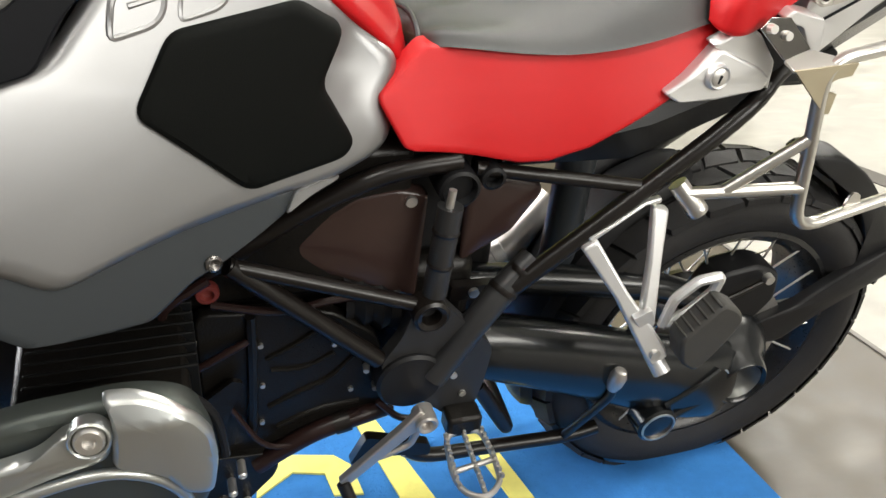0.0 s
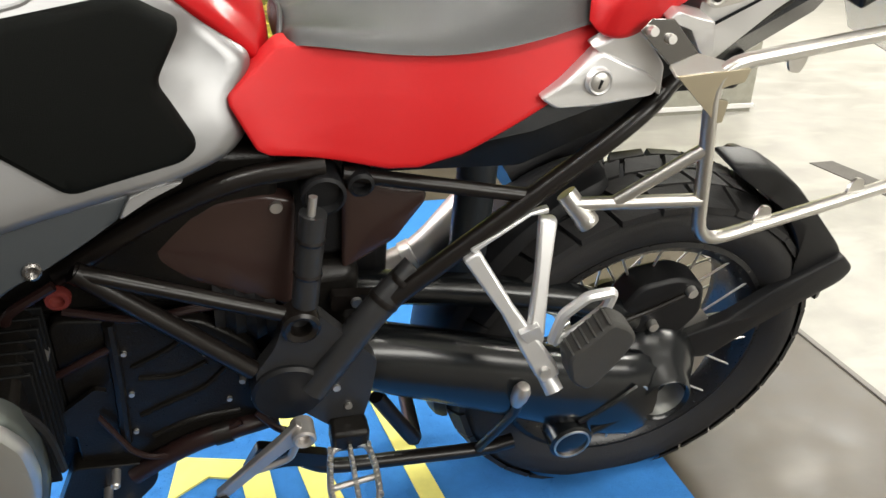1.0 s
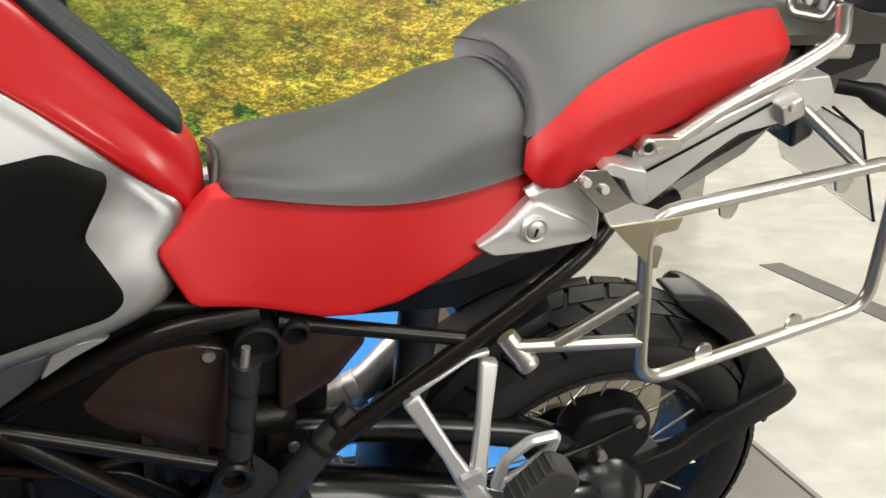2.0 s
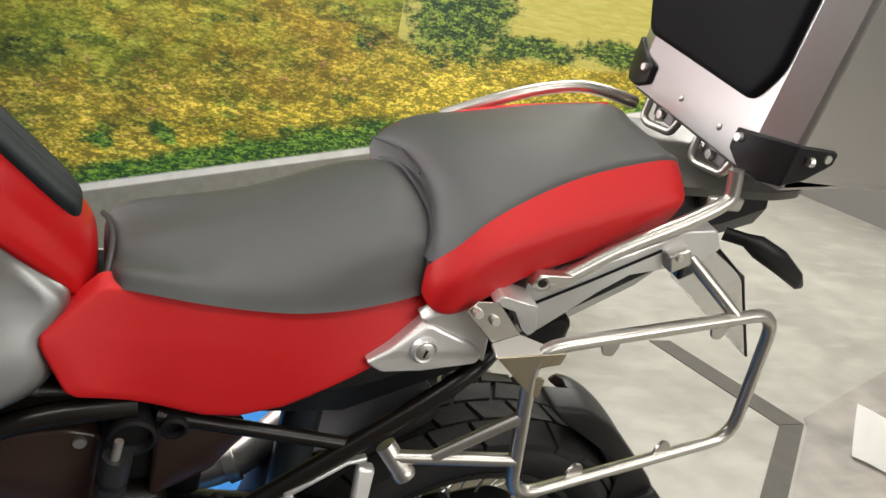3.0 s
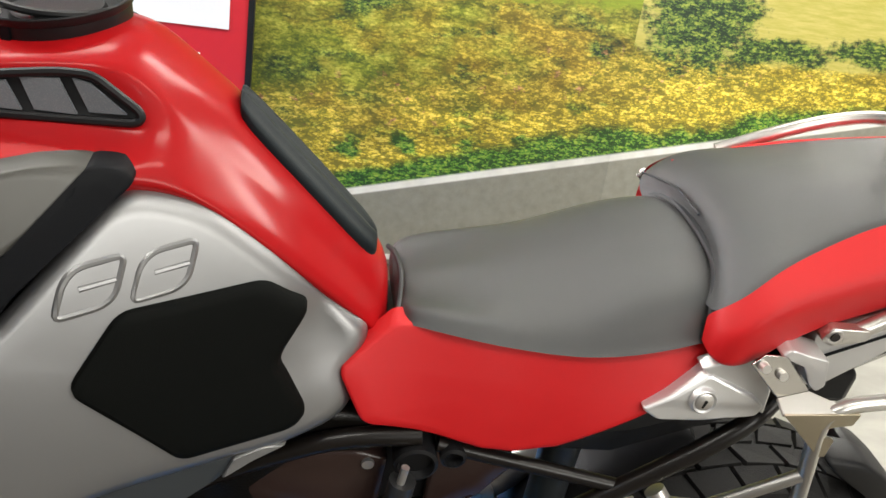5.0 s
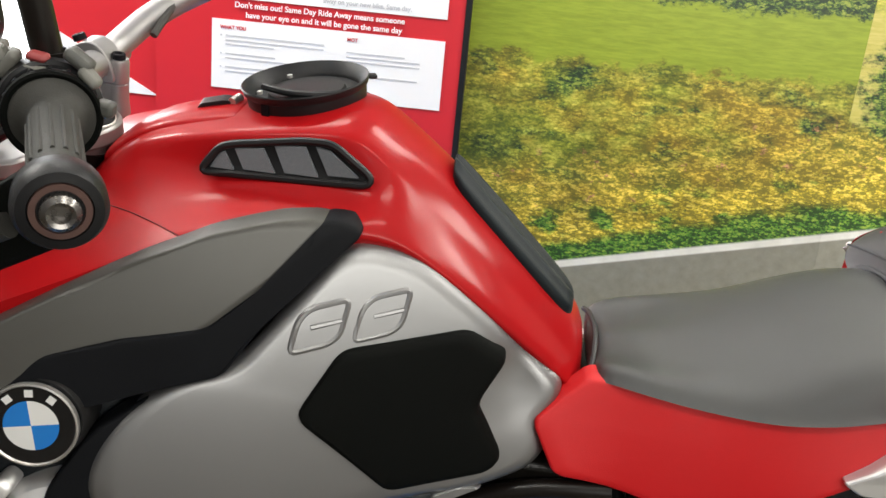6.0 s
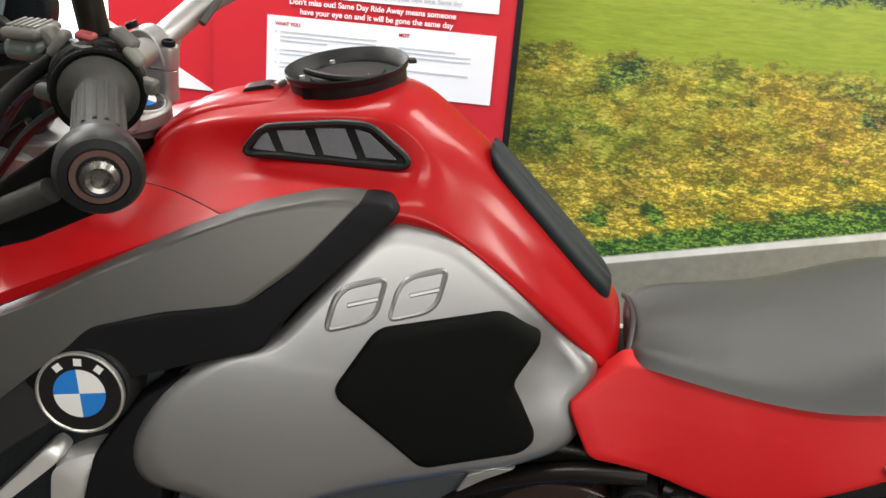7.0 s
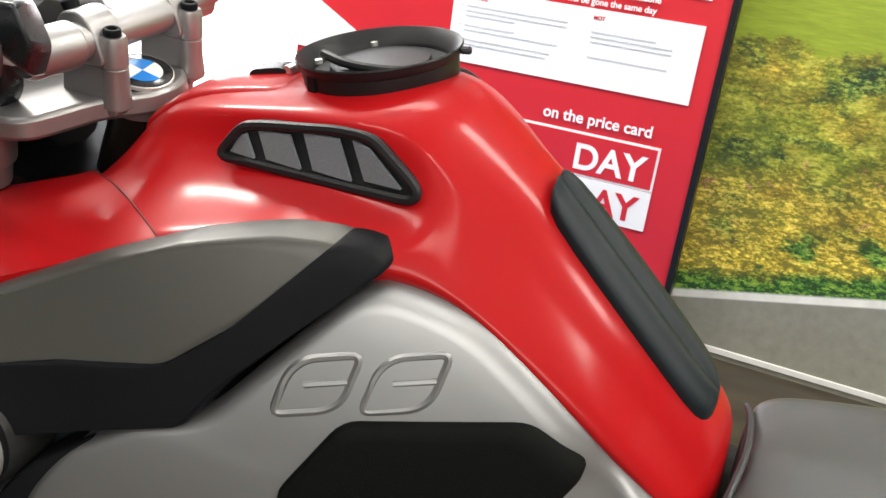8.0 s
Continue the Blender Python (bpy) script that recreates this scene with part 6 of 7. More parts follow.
part("lower_casing", slab([(-0.83, 0.03), (-0.745, 0.022), (-0.730, -0.004), (-0.737, -0.025), (-0.765, -0.058), (-0.80, -0.10), (-0.88, -0.10)], -0.180, -0.150, 0.008), ENGINE_BLACK, eng, "black lower engine casting", bevel=0.004)
part("pipe_clip", lathe([(0, 0.0152), (0.022, 0.0152)], (-0.655, -0.177, 0.054), (0.9, 0, 0.2), 14), BLACK_FRAME, eng)
part("gearbox_rear", box((-0.545, YC, 0.170), (0.17, 0.24, 0.22)), ENGINE_BLACK, eng, "black rear gearbox casting", bevel=0.02)
# Black sheet added behind the frame so that the carpet stays hidden.
part("filler_screen", slab([(-0.72, 0.44), (-0.36, 0.46), (-0.375, 0.36), (-0.41, 0.28), (-0.44, 0.20), (-0.50, 0.12), (-0.72, 0.08)], 0.03, 0.04, 0.02), BLACK_PLASTIC, bike, "added black screen hiding the carpet behind the frame")
for _l, _r in (([(-0.80, -0.17, 0.285), (-0.72, -0.175, 0.262), (-0.66, -0.17, 0.27), (-0.60, -0.15, 0.25)], 0.005), ([(-0.79, -0.175, 0.12), (-0.75, -0.185, 0.04), (-0.70, -0.185, 0.035), (-0.62, -0.18, 0.075)], 0.004), ([(-0.84, -0.18, 0.26), (-0.86, -0.19, 0.30), (-0.80, -0.18, 0.33)], 0.006), ([(-0.60, -0.19, 0.10), (-0.57, -0.205, 0.07), (-0.53, -0.205, 0.075)], 0.005)):
    part("cable", tube(_l, _r, 0.03, 8), HOSE, eng)
for _x, _z in ((-0.615, 0.15), (-0.602, 0.115), (-0.585, 0.085)):
    part("clip", lathe([(0, 0), (0, 0.004), (0.012, 0.005)], (_x, -0.182, _z), (0.2, 1, 0), 8), PEG_STEEL, eng)
part("case_lug", lathe([(0, 0), (0, 0.010), (0.014, 0.011)], (-0.83, -0.192, 0.238), (0, 1, 0), 10), PEG_STEEL, eng)
part("gaiter", skin([[Vector((-0.64 + 0.012 * k, -0.12 - r * math.cos(t), 0.245 - 0.004 * k + r * math.sin(t))) for t in (2 * math.pi * j / 16 for j in range(16))] for k, r in enumerate((0.05, 0.042, 0.05, 0.042, 0.05, 0.042, 0.048))]), BLACK_PLASTIC, eng, "ribbed rubber gaiter")
part("rubber_plug", lathe([(0.01, 0.014), (0.002, 0.014), (-0.001, 0.0125), (-0.001, 0.008), (0.004, 0.006), (0.006, 0)], (-0.802, -0.170, 0.300), (0, 1, 0), 20), RED_PLASTIC, eng, "red rubber frame plug")
for _x, _z in ((-0.781, 0.015), (-0.795, -0.019), (-0.776, -0.066)):
    part("drain_bolt", lathe([(0.02, 0.006), (-0.004, 0.006), (-0.006, 0.004), (-0.002, 0.003), (-0.002, 0)], (_x, -0.20, _z), (0, 1, 0), 16), CHROME, eng)

part("battery_box", box((-0.60, YC, 0.385), (0.34, 0.20, 0.20)), BLACK_PLASTIC, bike, "black air box under the tank", bevel=0.01)
part("radiator_core", box((-1.06, YC, 0.50), (0.30, 0.46, 0.30)), BLACK_PLASTIC, bike, "black radiator surround", bevel=0.02)
part("lower_block", box((-0.74, YC, 0.36), (0.36, 0.26, 0.20)), ENGINE_BLACK, bike, bevel=0.01)

# --- front end
FAIR_TOP = [(-1.135, -0.108, 0.707), (-1.150, -0.112, 0.701), (-1.181, -0.122, 0.692), (-1.231, -0.134, 0.677), (-1.32, -0.15, 0.648), (-1.45, -0.17, 0.60)]
FAIR_LOW = [(-0.972, -0.199, 0.729), (-1.06, -0.260, 0.706), (-1.12, -0.292, 0.688), (-1.20, -0.330, 0.660), (-1.30, -0.37, 0.615), (-1.45, -0.41, 0.555)]


def fairing(flip):
    rings = []
    for a, b in zip(FAIR_TOP, FAIR_LOW):
        a, b = Vector(a), Vector(b)
        up = [a.lerp(b, t) + Vector((0, 0, 0.003 + 0.010 * math.sin(math.pi * t))) for t in (0, 0.03, 0.2, 0.4, 0.6, 0.8, 0.97, 1)]
        rings.append([*up, *(p - Vector((0, 0, 0.012)) for p in reversed(up))])
    bm = skin(rings)
    return bm if flip > 0 else mirrored(bm, YC)


for _f in (1, -1):
    _s = part("red_fairing", fairing(_f), RED, bike, "glossy red front fairing", angle=50)
    _l = [Vector(FAIR_TOP[0]).lerp(Vector(FAIR_LOW[0]), t) + Vector((0.0012, 0, 0.003 + 0.010 * math.sin(math.pi * t))) for t in (k / 8 for k in range(9))]
    part("fairing_seam", add_tube(bmesh.new(), _l if _f > 0 else [(p.x, 2 * YC - p.y, p.z) for p in _l], 0.0009, 6), DARK_RED, _s)
RD = Vector((-1.067, -0.333, 0.600))
RN = Vector((0.16, -0.96, 0.22)).normalized()
part("badge_socket", lathe([(-0.05, 0), (-0.05, 0.045), (-0.016, 0.0445), (-0.006, 0.0415), (-0.010, 0.0)], RD, RN, 40), DARKENED_GREY, bike, "dark socket round the badge")
badge = part("roundel", lathe([(-0.012, 0), (-0.012, 0.0405), (0.002, 0.0405), (0.004, 0.0385), (0.004, 0.0)], RD, RN, 48), BLACK_ENAMEL, bike, "round enamel badge in black, blue and white")
part("badge_rim", lathe([(0.0, 0.0412), (0.005, 0.0412), (0.0055, 0.0396), (0.004, 0.0383)], RD, RN, 48), CHROME, badge)


def badge_quarters(c, nrm, r, mats, parent):
    u = (Vector((1, 0, 0)) - nrm * nrm.x).normalized()
    v = nrm.cross(u)
    for q in range(4):
        bm = bmesh.new()
        mid = bm.verts.new(c)
        arc = [bm.verts.new(c + (u * math.cos(a) + v * math.sin(a)) * r) for a in (math.pi / 2 * (q + k / 10) + 0.12 for k in range(11))]
        for a, b in zip(arc, arc[1:]):
            bm.faces.new((mid, a, b))
        part("badge_quarter", bm, mats[q % 2], parent, smooth=False)


badge_quarters(RD + RN * 0.0048, RN, 0.0245, (WHITE_ENAMEL, BLUE_ENAMEL), badge)
_u = (Vector((1, 0, 0)) - RN * RN.x).normalized()
_v = RN.cross(_u)
for _a in (55, 92, 129):
    _d = _u * math.cos(radians(_a)) + _v * math.sin(radians(_a))
    _t = Matrix((_v * math.cos(radians(_a)) - _u * math.sin(radians(_a)), RN, _d)).transposed().to_4x4()
    part("badge_mark", box(RD + RN * 0.0044 + _d * 0.0316, (0.0072, 0.0012, 0.0068), _t), WHITE_ENAMEL, badge)

# handlebar, clamps, grip and hand guard
def both(pts, f):
    return [(x, y if f > 0 else 2 * YC - y, z) for x, y, z in pts]


RISER_Y = 0.050
BAR_X, BAR_Z = -1.153, 0.818
LEFT_HALF = [(BAR_X, -0.06, BAR_Z), (BAR_X, -0.13, BAR_Z + 0.004), (-1.110, -0.205, 0.860), (-1.035, -0.274, 0.893), (-0.930, -0.458, 0.9045)]
RIGHT_HALF = [(BAR_X, -0.06, BAR_Z), (BAR_X, -0.10, BAR_Z + 0.003), (-1.125, -0.175, 0.855), (-1.045, -0.256, 0.893), (-0.930, -0.458, 0.9045)]
bar = part("handlebar", tube(both(LEFT_HALF, 1), 0.0135, 0.05, 14), CAST_GREY, bike, "bare alloy handlebar")
part("bar_half", tube(both(RIGHT_HALF, -1), 0.0160, 0.05, 18), CAST_GREY, bar)
part("bar_middle", rod((BAR_X, YC - 0.10, BAR_Z), (BAR_X, YC + 0.10, BAR_Z), 0.0168, None, 28), CAST_GREY, bar)
part("bar_sleeve", lathe([(0, 0.0168), (0.004, 0.0205), (0.05, 0.0205), (0.055, 0.0168)], (BAR_X, YC - 0.068, BAR_Z), (0, -1, 0.05), 28), CAST_GREY, bar, "thick silver sleeve of the bar")
for _f in (1, -1):
    _y = YC + 0.006 - _f * RISER_Y
    _r = part("bar_riser", slab([(-1.184, 0.802), (-1.183, 0.826), (-1.172, 0.841), (-1.153, 0.844), (-1.141, 0.835), (-1.134, 0.818), (-1.131, 0.797), (-1.150, 0.797)], _y - 0.016, _y + 0.016, 0.007), CAST_GREY, bar, "cast silver handlebar clamp", bevel=0.005)
    part("riser_web", slab([(-1.186, 0.799), (-1.150, 0.7945), (-1.133, 0.7945), (-1.134, 0.770), (-1.130, 0.748), (-1.190, 0.752), (-1.194, 0.765)], _y - 0.011, _y + 0.011, 0.006), CAST_GREY, _r, bevel=0.005)
    part("riser_column", lathe([(-0.066, 0.0140), (-0.050, 0.0122), (-0.034, 0.0118), (-0.029, 0.0118), (-0.028, 0.0105), (-0.027, 0.0105), (-0.026, 0.0122), (-0.003, 0.0122), (0.001, 0.0108), (0.001, 0.0)], (-1.1315, _y, 0.8215), (0.12, 0, 1), 24), CAST_GREY, _r)
    for _x, _z, _t in ((-1.176, 0.8435, -0.35), (-1.131, 0.8255, 0.12)):
        part("riser_bolt", lathe([(-0.004, 0.0078), (0.0025, 0.0078), (0.0035, 0.0068), (0.0035, 0.0048), (0.000, 0.0042), (0.000, 0)], (_x, _y, _z), (_t, 0, 1), 18), DARK_TRIM, _r)
clamp = part("top_clamp", slab([(-0.085, -0.125), (-0.030, -0.125), (-0.015, -0.105), (0.008, -0.060), (0.045, -0.036), (0.058, 0.0), (0.045, 0.036), (0.008, 0.060), (-0.015, 0.105), (-0.030, 0.125), (-0.085, 0.125), (-0.095, 0.0)], -0.013, 0.009, 0.018), CAST_GREY, bike, "cast silver top fork clamp", bevel=0.005)
clamp.matrix_basis = pose(-1.168, YC, 0.756, 90, 0, 0) @ pose(0, 0, 0, 0, 14, 0)
SC = Vector((-1.1455, -0.021, 0.771))
SN = Vector((0.30, -0.05, 0.95)).normalized()
sb = part("steering_badge", lathe([(-0.014, 0), (-0.014, 0.029), (0.003, 0.029), (0.005, 0.026), (0.005, 0)], SC, SN, 36), BLACK_ENAMEL, bike, "round enamel badge on the fork clamp")
part("badge_boss", lathe([(-0.030, 0.034), (-0.012, 0.033), (-0.009, 0.030), (-0.009, 0.0)], SC, SN, 36), CAST_GREY, sb, "silver boss under the badge")
part("badge_rim", lathe([(0.001, 0.0292), (0.0045, 0.0292), (0.005, 0.0278)], SC, SN, 36), CHROME, sb)
badge_quarters(SC + SN * 0.0056, SN, 0.0185, (WHITE_ENAMEL, BLUE_ENAMEL), sb)
for _f in (1, -1):
    _y = YC - _f * 0.125
    part("fork_tube", rod((-1.225, _y, 0.735), (-1.42, _y, 0.10), 0.022), BLACK_FRAME, bike, "fork tube")
    part("fork_cap", lathe([(-0.05, 0.024), (-0.025, 0.024), (-0.024, 0.028), (-0.012, 0.028), (0.010, 0.026), (0.014, 0.020), (0.014, 0.010), (0.018, 0.009), (0.018, 0)], (-1.222, _y, 0.742), (0.3, 0, 0.95), 24), CAST_GREY, bike, "silver fork cap")
GA, GE = Vector((-1.008, -0.322, 0.896)), Vector((-0.917, -0.481, 0.906))
gw = (GE - GA).normalized()
gs = gw.orthogonal().normalized()
gt = gw.cross(gs)
GB = GE - gw * 0.037
grip = part("grip", lathe([(0.0, 0), (0.0, 0.0295), (0.003, 0.0305), (0.006, 0.0295), (0.009, 0.024), (0.022, 0.018), (0.10, 0.0165), (0.125, 0.0165), (0.150, 0.0170), (0.150, 0)], GA, gw, 28), GRIP_RUBBER, bar, "worn black rubber grip")
part("grip_flange", lathe([(-0.002, 0.012), (-0.002, 0.0335), (0.001, 0.0350), (0.006, 0.0345), (0.007, 0.0325), (0.003, 0.026), (0.003, 0.012)], GA, gw, 36), RUBBER_PAD, grip, "black rubber flange")
for _k in range(14):
    _a = _k * 0.449
    _o = (gs * math.cos(_a) + gt * math.sin(_a)) * 0.0170
    part("grip_rib", rod(GA + gw * 0.030 + _o, GA + gw * 0.120 + _o * 0.97, 0.0016, None, 6), GRIP_RUBBER, grip)
part("bar_weight", lathe([(0, 0.0165), (0.006, 0.021), (0.014, 0.0262), (0.030, 0.0265), (0.036, 0.0235), (0.037, 0.018), (0.035, 0.0172), (0.035, 0)], GB, gw, 36), BLACK_PLASTIC, bar, "black bar end weight")
part("bar_ring", lathe([(0.0352, 0.0172), (0.0372, 0.0168), (0.0372, 0.0132), (0.0352, 0.0128)], GB, gw, 32), COPPER_RING, bar, "dull copper bar end ring")
part("bar_bolt", lathe([(0.034, 0.0115), (0.040, 0.0112), (0.043, 0.008), (0.042, 0.0055), (0.037, 0.005), (0.037, 0)], GB, gw, 6 * 4), BOLT_DARK, bar, "dark steel bar end bolt")
for _d, _r, _w in ((-0.010, 0.0335, 0.009), (-0.038, 0.0375, 0.026), (-0.062, 0.026, 0.024)):
    part("switch_housing", lathe([(0, 0.012), (0, _r * 0.93), (0.003, _r), (_w - 0.003, _r), (_w, _r * 0.93), (_w, 0.012)], GA + gw * _d, gw, 28), BLACK_PLASTIC, bar, "black switch cluster")
for _k in range(16):
    _a = _k * 0.3927
    _o = (gs * math.cos(_a) + gt * math.sin(_a)) * 0.0325
    part("selector_tooth", rod(GA - gw * 0.010 + _o, GA - gw * 0.001 + _o * 1.02, 0.0022, None, 6), DARK_TRIM, bar)


def button(c, sx, sy, sz, turn, mat, label, bev=0.003):
    return part("switch_button", box(c, (sx, sy, sz), Matrix.Rotation(radians(turn), 4, "Y")), mat, bar, label, bevel=bev)


button((-1.022, -0.305, 0.934), 0.016, 0.012, 0.007, 8, HAZARD_RED, "red hazard button", 0.004)
button((-1.022, -0.310, 0.926), 0.018, 0.012, 0.007, 8, SWITCH_GREY, "worn grey switch button")
button((-0.993, -0.300, 0.933), 0.022, 0.016, 0.010, 38, SWITCH_DARK, "grey toggle switch", 0.004)
button((-0.984, -0.305, 0.922), 0.018, 0.014, 0.009, 50, SWITCH_GREY, "grey toggle switch", 0.004)
button((-0.998, -0.312, 0.921), 0.016, 0.012, 0.008, 30, SWITCH_DARK, "grey toggle switch")
button((-0.975, -0.305, 0.899), 0.014, 0.012, 0.012, 10, SWITCH_DARK, "grey horn button")
button((-1.046, -0.305, 0.926), 0.026, 0.012, 0.009, -50, SWITCH_GREY, "grey lever switch", 0.004)
button((-1.054, -0.300, 0.930), 0.012, 0.014, 0.016, -30, SWITCH_GREY, "grey lever switch", 0.004)
button((-1.062, -0.305, 0.884), 0.022, 0.014, 0.012, 15, SWITCH_DARK, "grey indicator switch", 0.004)
guard = part("hand_guard", sheet([(-0.940, 0.926), (-1.02, 0.870), (-1.13, 0.815), (-1.28, 0.76), (-1.30, 0.70), (-1.13, 0.765), (-1.028, 0.825), (-0.976, 0.850), (-0.920, 0.880), (-0.908, 0.897), (-0.925, 0.920)], lambda x, z: -0.472 + 0.30 * max(0, -(x + 0.98)), 0.02, 0.006, 0.004, 0.010, (-1.05, 0.835)), RUBBER_PAD, bar, "black plastic hand guard")
part("guard_band", tube([(-0.952, -0.478, 0.892), (-1.0, -0.472, 0.866), (-1.12, -0.436, 0.808), (-1.27, -0.39, 0.745)], 0.008, 0.03, 10), GRIP_RUBBER, guard)
part("mirror_stem", add_tube(bmesh.new(), bent([(-1.025, -0.285, 0.918), (-1.028, -0.29, 0.985), (-1.05, -0.31, 1.10)], 0.02), 0.012, 12, False, None), BLACK_FRAME, bike, "black mirror stem")
part("stem_nut", lathe([(0, 0.012), (0, 0.0155), (0.018, 0.0155), (0.018, 0.012)], (-1.024, -0.284, 0.915), (0, 0, 1), 6), BLACK_FRAME, bike)
res = part("clutch_reservoir", box((-1.112, -0.25, 0.902), (0.030, 0.034, 0.020)), SMOKE_GREEN, bar, "grey fluid reservoir", bevel=0.008)
part("clutch_body", skin([[Vector((-1.118 + 0.020 * k, -0.152 - 0.026 * k, 0.848 + 0.010 * k)) + Vector((dx, 0, dz)) * w for dx, dz in ((-0.024, -0.014), (0.010, -0.030), (0.026, -0.004), (0.016, 0.030), (-0.020, 0.028))] for k, w in ((0, 0.75), (0.6, 1.0), (1.4, 1.0), (2.0, 0.8))]), DASH_BLACK, bar, "blue-black clutch master cylinder", bevel=0.004)
part("reservoir_lid", box((-1.106, -0.25, 0.917), (0.036, 0.038, 0.010)), SWITCH_GREY, res, bevel=0.004)
for _k in range(5):
    part("lid_rib", box((-1.118 + 0.006 * _k, -0.25, 0.9225), (0.0026, 0.026, 0.0025)), SWITCH_GREY, res)
part("lever_perch", box((-1.076, -0.260, 0.914), (0.022, 0.016, 0.018)), SWITCH_GREY, bar, bevel=0.005)
part("clutch_lever", tube([(-1.058, -0.29, 0.912), (-1.062, -0.36, 0.900), (-1.02, -0.46, 0.894)], 0.006, 0.03), RUBBER_PAD, bar, "black clutch lever")
for _k, (_a, _b, _c) in enumerate((((-1.06, -0.27, 0.885), (-1.13, -0.24, 0.86), (-1.24, -0.16, 0.76)), ((-1.05, -0.28, 0.875), (-1.12, -0.26, 0.83), (-1.26, -0.17, 0.70)), ((-1.07, -0.26, 0.90), (-1.16, -0.22, 0.89), (-1.28, -0.15, 0.84)))):
    part("control_cable", tube([_a, _b, _c], 0.005, 0.05, 8), BLACK_PLASTIC, bike, "black control cable")
part("cable_tie", tube([(-1.115, 0.10, 0.835), (-1.10, 0.16, 0.875), (-1.05, 0.24, 0.915)], 0.005, 0.03, 8), PEG_RUBBER, bar)
part("screen", sheet([(-1.26, 0.78), (-1.19, 0.92), (-1.17, 1.10), (-1.25, 1.15), (-1.45, 0.85)], lambda x, z: -0.16, 0.006, 0.003, 0.002, 0.03), SMOKE_BLUE, bike, "smoked side screen")
part("dash_side", sheet([(-1.45, 0.96), (-1.232, 0.955), (-1.165, 0.935), (-1.165, 0.892), (-1.185, 0.861), (-1.190, 0.780), (-1.245, 0.715), (-1.30, 0.655), (-1.45, 0.60)], lambda x, z: -0.135, 0.02, 0.006, 0.003, 0.012, (-1.30, 0.82)), DASH_BLACK, bike, "blue-black instrument side cover")
part("dash_cowl", loft([(-1.45, [(0, 0.80), (-0.10, 0.78), (-0.14, 0.70), (-0.05, 0.66)]), (-1.32, [(0, 0.86), (-0.12, 0.84), (-0.17, 0.74), (-0.06, 0.68)]), (-1.24, [(0, 0.84), (-0.11, 0.82), (-0.15, 0.74), (-0.05, 0.68)])]), BLACK_PLASTIC, bike, "black instrument cowl", sub=1)
for _a, _b in (((-1.20, -0.18, 0.90), (-1.13, -0.21, 0.885)), ((-1.21, -0.19, 0.84), (-1.13, -0.22, 0.872)), ((-1.22, -0.19, 0.80), (-1.16, -0.22, 0.838)), ((-1.25, -0.15, 0.745), (-1.19, -0.16, 0.79))):
    part("dash_brace", flat_bar([_a, _b], (0.022, 0.014), 0.012), BLACK_FRAME, bike, bevel=0.002)
part("neck", loft([(-1.30, [(0, 0.68), (-0.10, 0.68), (-0.13, 0.55), (-0.05, 0.45)]), (-1.15, [(0, 0.66), (-0.10, 0.655), (-0.13, 0.55), (-0.05, 0.45)]), (-1.02, [(0, 0.66), (-0.07, 0.65), (-0.10, 0.55), (-0.05, 0.45)])]), BLACK_PLASTIC, bike, "black steering head")
part("steering_stem", rod((-1.15, YC, 0.74), (-1.22, YC, 0.60), 0.03), BLACK_FRAME, bike)
part("front_tyre", lathe([(-0.045, 0.25), (-0.058, 0.285), (-0.045, 0.315), (0, 0.328), (0.045, 0.315), (0.058, 0.285), (0.045, 0.25), (-0.045, 0.25)], (-1.50, 0, 0.012), (0, 1, 0), 56), TYRE, bike, "black front tyre")
part("front_rim", lathe([(-0.04, 0.25), (-0.03, 0.235), (0.03, 0.235), (0.04, 0.25), (0.02, 0.225), (-0.02, 0.225), (-0.04, 0.25)], (-1.50, 0, 0.012), (0, 1, 0), 56), RIM_BLACK, bike, "black front rim")
part("front_hub", rod((-1.50, -0.06, 0.012), (-1.50, 0.06, 0.012), 0.04), ENGINE_BLACK, bike)
for _k in range(20):
    _a = 2 * math.pi * _k / 20
    part("front_spoke", rod((-1.50 + 0.04 * math.cos(_a), 0.04 * (-1) ** _k, 0.012 + 0.04 * math.sin(_a)), (-1.50 + 0.235 * math.cos(_a), 0, 0.012 + 0.235 * math.sin(_a)), 0.002, None, 6), CHROME, bike)

# --- tail
part("rear_rack", slab([(0.08, -0.11), (0.26, -0.10), (0.33, -0.08), (0.33, 0.08), (0.26, 0.10), (0.08, 0.11)], -0.006, 0.006, 0.02), GREY_TRIM, bike, "grey luggage rack plate").matrix_basis = pose(0, 0, 0.728, -90, 0, 0)
part("rack_mount", box((0.175, -0.10, 0.715), (0.06, 0.02, 0.02)), STEEL, bike, bevel=0.004)
part("tail_unit", loft([(0.05, [(0, 0.70), (-0.10, 0.70), (-0.115, 0.66), (-0.09, 0.62), (0, 0.62)]), (0.20, [(0, 0.72), (-0.08, 0.72), (-0.095, 0.68), (-0.07, 0.64), (0, 0.64)]), (0.30, [(0, 0.72), (-0.05, 0.72), (-0.06, 0.69), (-0.05, 0.66), (0, 0.66)])]), BLACK_PLASTIC, bike, "black tail unit")
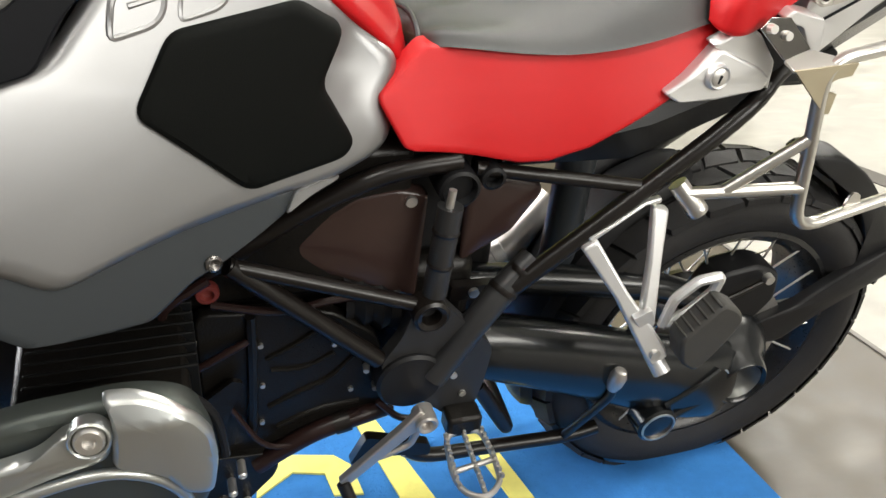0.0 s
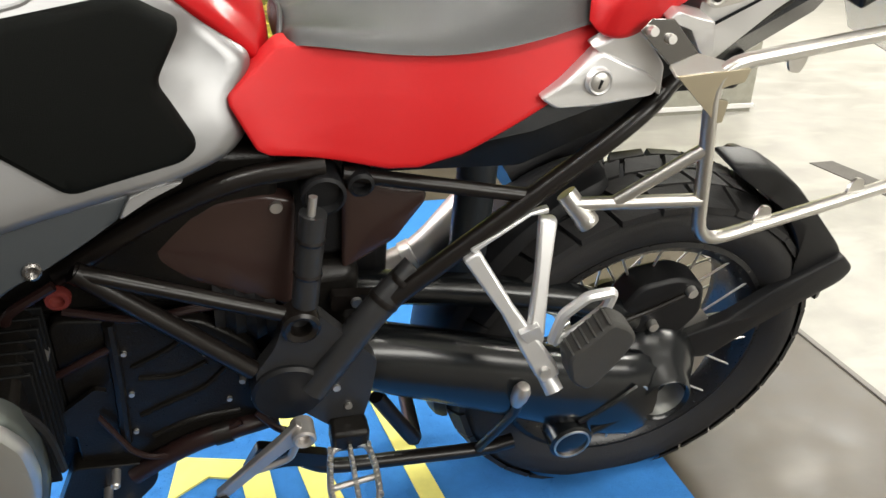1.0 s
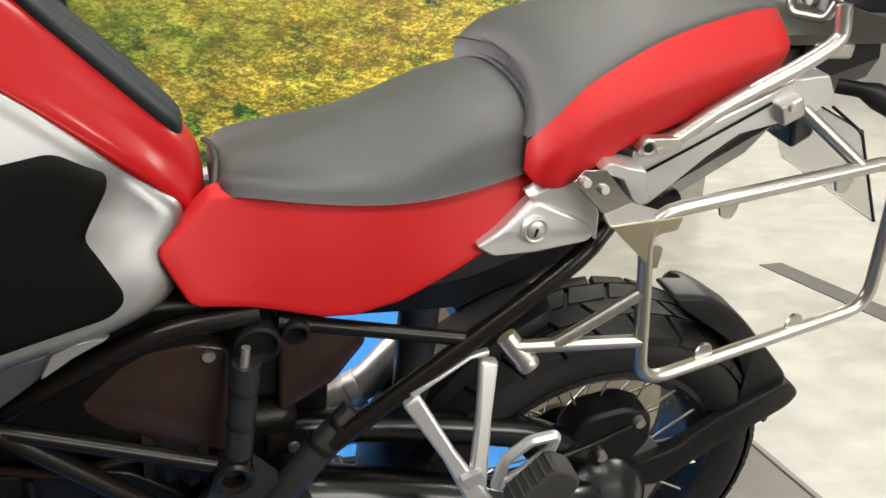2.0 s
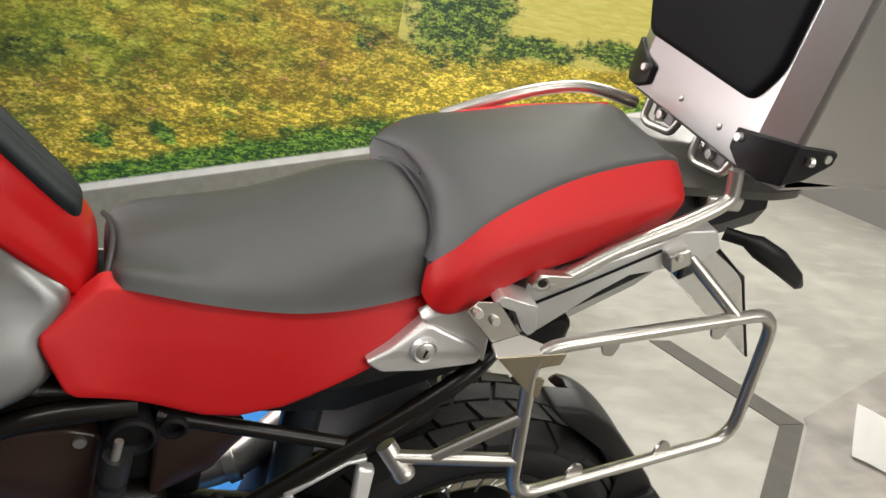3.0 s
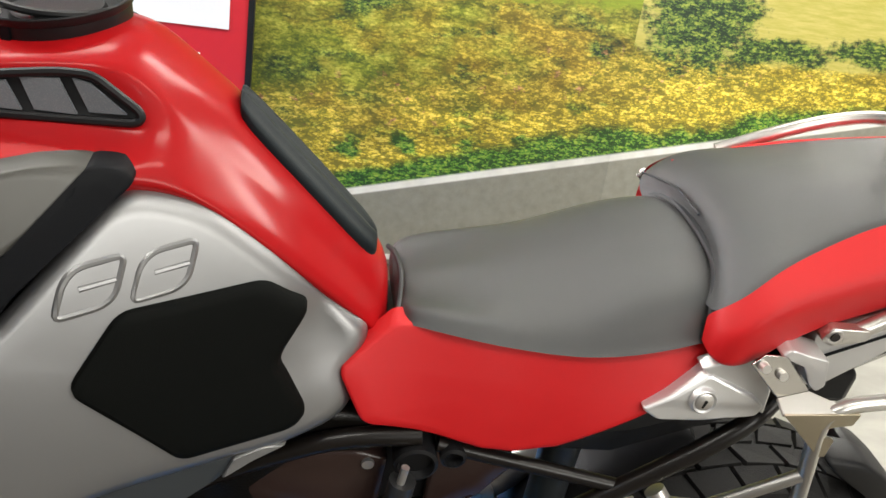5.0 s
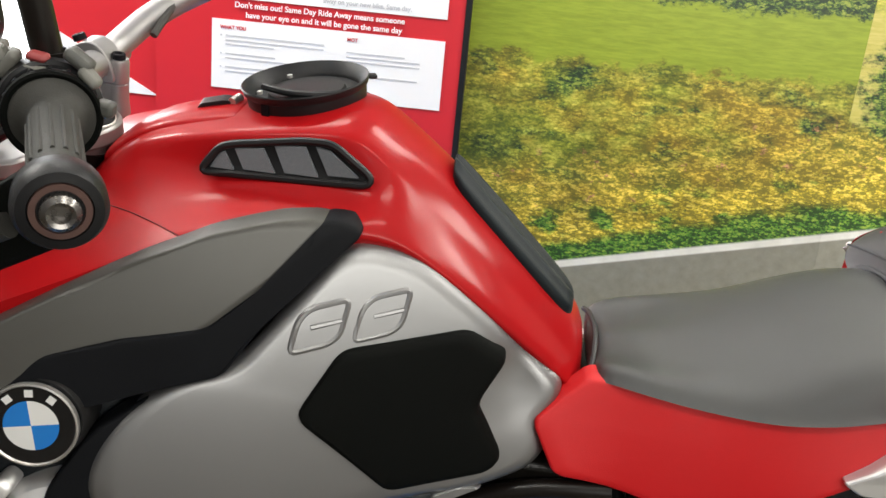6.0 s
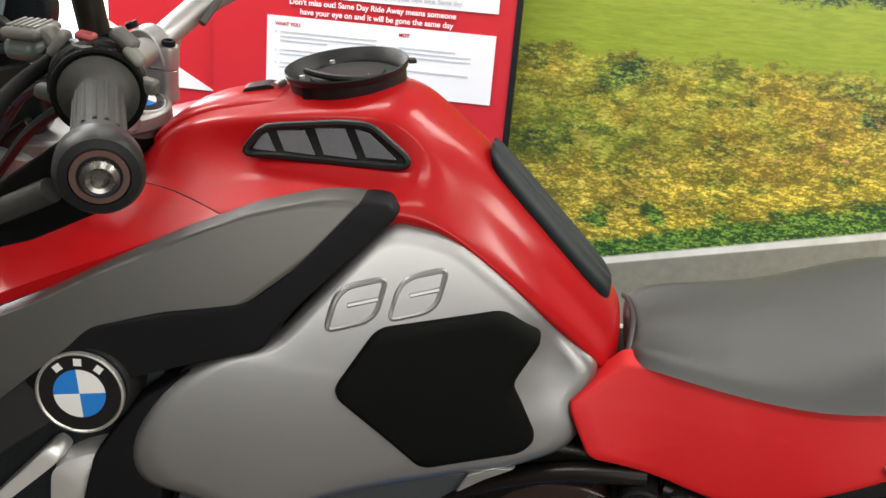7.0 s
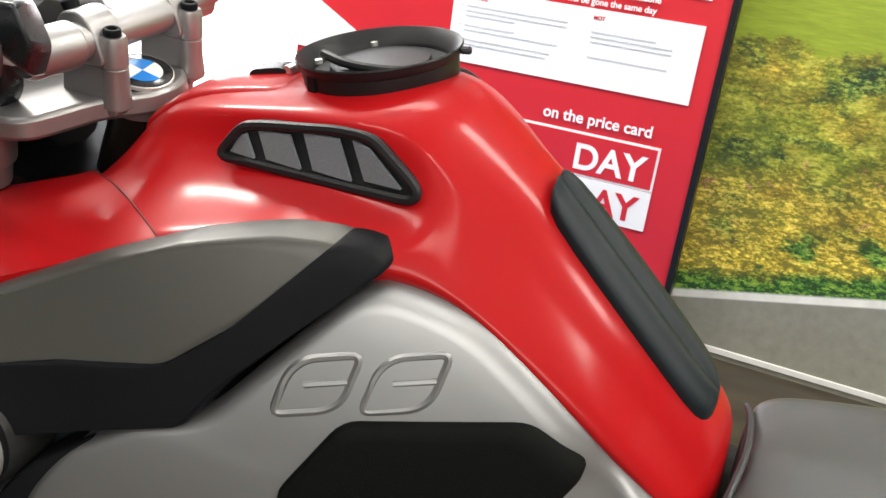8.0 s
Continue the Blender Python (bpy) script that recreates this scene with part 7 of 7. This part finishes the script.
for _f in (1, -1):
    part("turn_signal", skin([[Vector((x, _f * (-y - (YC if _f < 0 else 0)) + (YC if _f < 0 else 0), z)) + Vector((r * 0.45 * math.cos(t), r * 0.8 * math.cos(t) * 0.6, r * math.sin(t))) for t in (2 * math.pi * j / 12 for j in range(12))] for x, y, z, r in ((0.206, 0.100, 0.668, 0.010), (0.235, 0.112, 0.667, 0.010), (0.255, 0.118, 0.661, 0.017), (0.300, 0.125, 0.643, 0.018), (0.345, 0.130, 0.617, 0.013), (0.358, 0.130, 0.609, 0.003))]), BLACK_PLASTIC, bike, "black rubber turn signal")
part("tail_light", skin([[Vector((0.21 + dx, y, 0.60 + dz)) for dx, dz in ((-0.02, 0.03), (0.02, 0.03), (0.03, -0.02), (0.0, -0.04))] for y in (-0.06, 0.0, 0.06)]), SMOKE, bike, "dark tail light", bevel=0.006)
part("plate_holder", skin([[Vector((x, y, z)), Vector((x + 0.003, y, z + 0.002)), Vector((x + 0.003 + 0.082, y, z + 0.002 - 0.138)), Vector((x + 0.082, y, z - 0.138))] for x, y, z in ((0.253, -0.120, 0.613), (0.253, 0.084, 0.613))]), PLATE_CLEAR, bike, "frosted pale plate hanging under the tail")
part("plate_edge", tube([(0.227, -0.085, 0.634), (0.253, -0.121, 0.613), (0.337, -0.121, 0.476)], 0.0022, 0.01, 6), BLACK_FRAME, bike)

# --- aluminium top case on its rack
case = empty("top_case", "brushed aluminium top case with black corner guards on the rear rack", "luggage case", BIKE)


def case_rows():
    rings = []
    for z, a in ((0.775, 0.0), (0.80, 0.012), (1.05, 0.03), (1.09, 0.02)):
        x0, x1, w = 0.138, 0.52, 0.172 + a * 0.1
        lift = 0.12 if z < 0.79 else 0.0
        rings.append([Vector((x, y, z + lift * max(0.0, x - x0))) for x, y in ((x0, -w + 0.048 + YC), (x0 + 0.020, -w + YC), (x1, -w + YC), (x1, w + YC), (x0 + 0.020, w + YC), (x0, w - 0.048 + YC))])
    return rings


part("case_body", skin(case_rows()), ALU, case, "brushed aluminium case body", angle=20, bevel=0.006)
part("lid_pad", sheet([(-0.115, 0.855), (0.115, 0.855), (0.14, 0.90), (0.14, 1.02), (-0.14, 1.02), (-0.14, 0.90)], lambda x, z: 0.0, 0.014, 0.008, 0.003, 0.015), DARK_TRIM, case, "black padded back rest").matrix_basis = pose(0.128, 0, 0, 0, 0, -90)
def guard_ribbon(f):
    bm = bmesh.new()
    rows = []
    for x, y, z0, z1 in ((0.131, -0.117, 0.796, 0.821), (0.131, -0.141, 0.783, 0.827), (0.142, -0.172, 0.780, 0.834), (0.153, -0.193, 0.786, 0.838), (0.182, -0.195, 0.797, 0.838), (0.205, -0.195, 0.814, 0.837), (0.213, -0.195, 0.821, 0.834)):
        y2 = y if f > 0 else 2 * YC - y
        d = -0.005 * f
        rows.append([bm.verts.new(p) for p in ((x, y2, z0), (x, y2, z1), (x + 0.006, y2 - d * 1.4, z1), (x + 0.006, y2 - d * 1.4, z0))])
    for a, b in zip(rows, rows[1:]):
        for k in range(4):
            bm.faces.new((a[k], a[(k + 1) % 4], b[(k + 1) % 4], b[k]))
    bm.faces.new(rows[0]), bm.faces.new(rows[-1])
    return bm


for _f in (1, -1):
    _g = part("corner_guard", guard_ribbon(_f), BLACK_PLASTIC, case, "black plastic corner guard", bevel=0.002)
    for _x, _y, _z in ((0.125, -0.127, 0.814), (0.172, -0.197, 0.822), (0.201, -0.197, 0.827)):
        part("guard_bolt", lathe([(0, 0), (0, 0.005), (0.006, 0.006)], (_x, _y if _f > 0 else 2 * YC - _y, _z), (1, 0, 0) if _x < 0.2 else (0, _f, 0), 12), CHROME, _g)
for _y in (-0.08, 0.005, 0.09):
    part("rivet", lathe([(-0.0022, 0), (-0.0018, 0.0028), (0.0, 0.0045)], (0.137, _y, 0.806), (1, 0, 0), 12), CHROME, case)
for _y in (-0.045, 0.075):
    _o = part("case_foot", tube([(0.150, _y + 0.004, 0.778), (0.146, _y, 0.750), (0.148, _y - 0.010, 0.744), (0.158, _y - 0.052, 0.750), (0.164, _y - 0.056, 0.776)], 0.0058, 0.008, 10), STEEL, case, "bent steel mounting foot")
    part("foot_bolt", lathe([(0, 0), (0, 0.006), (0.006, 0.007)], (0.150, _y - 0.024, 0.764), (1, 0, 0), 12), CHROME, case)
    part("foot_plate", box((0.160, _y - 0.026, 0.766), (0.006, 0.046, 0.020)), CAST_GREY, case, bevel=0.002)
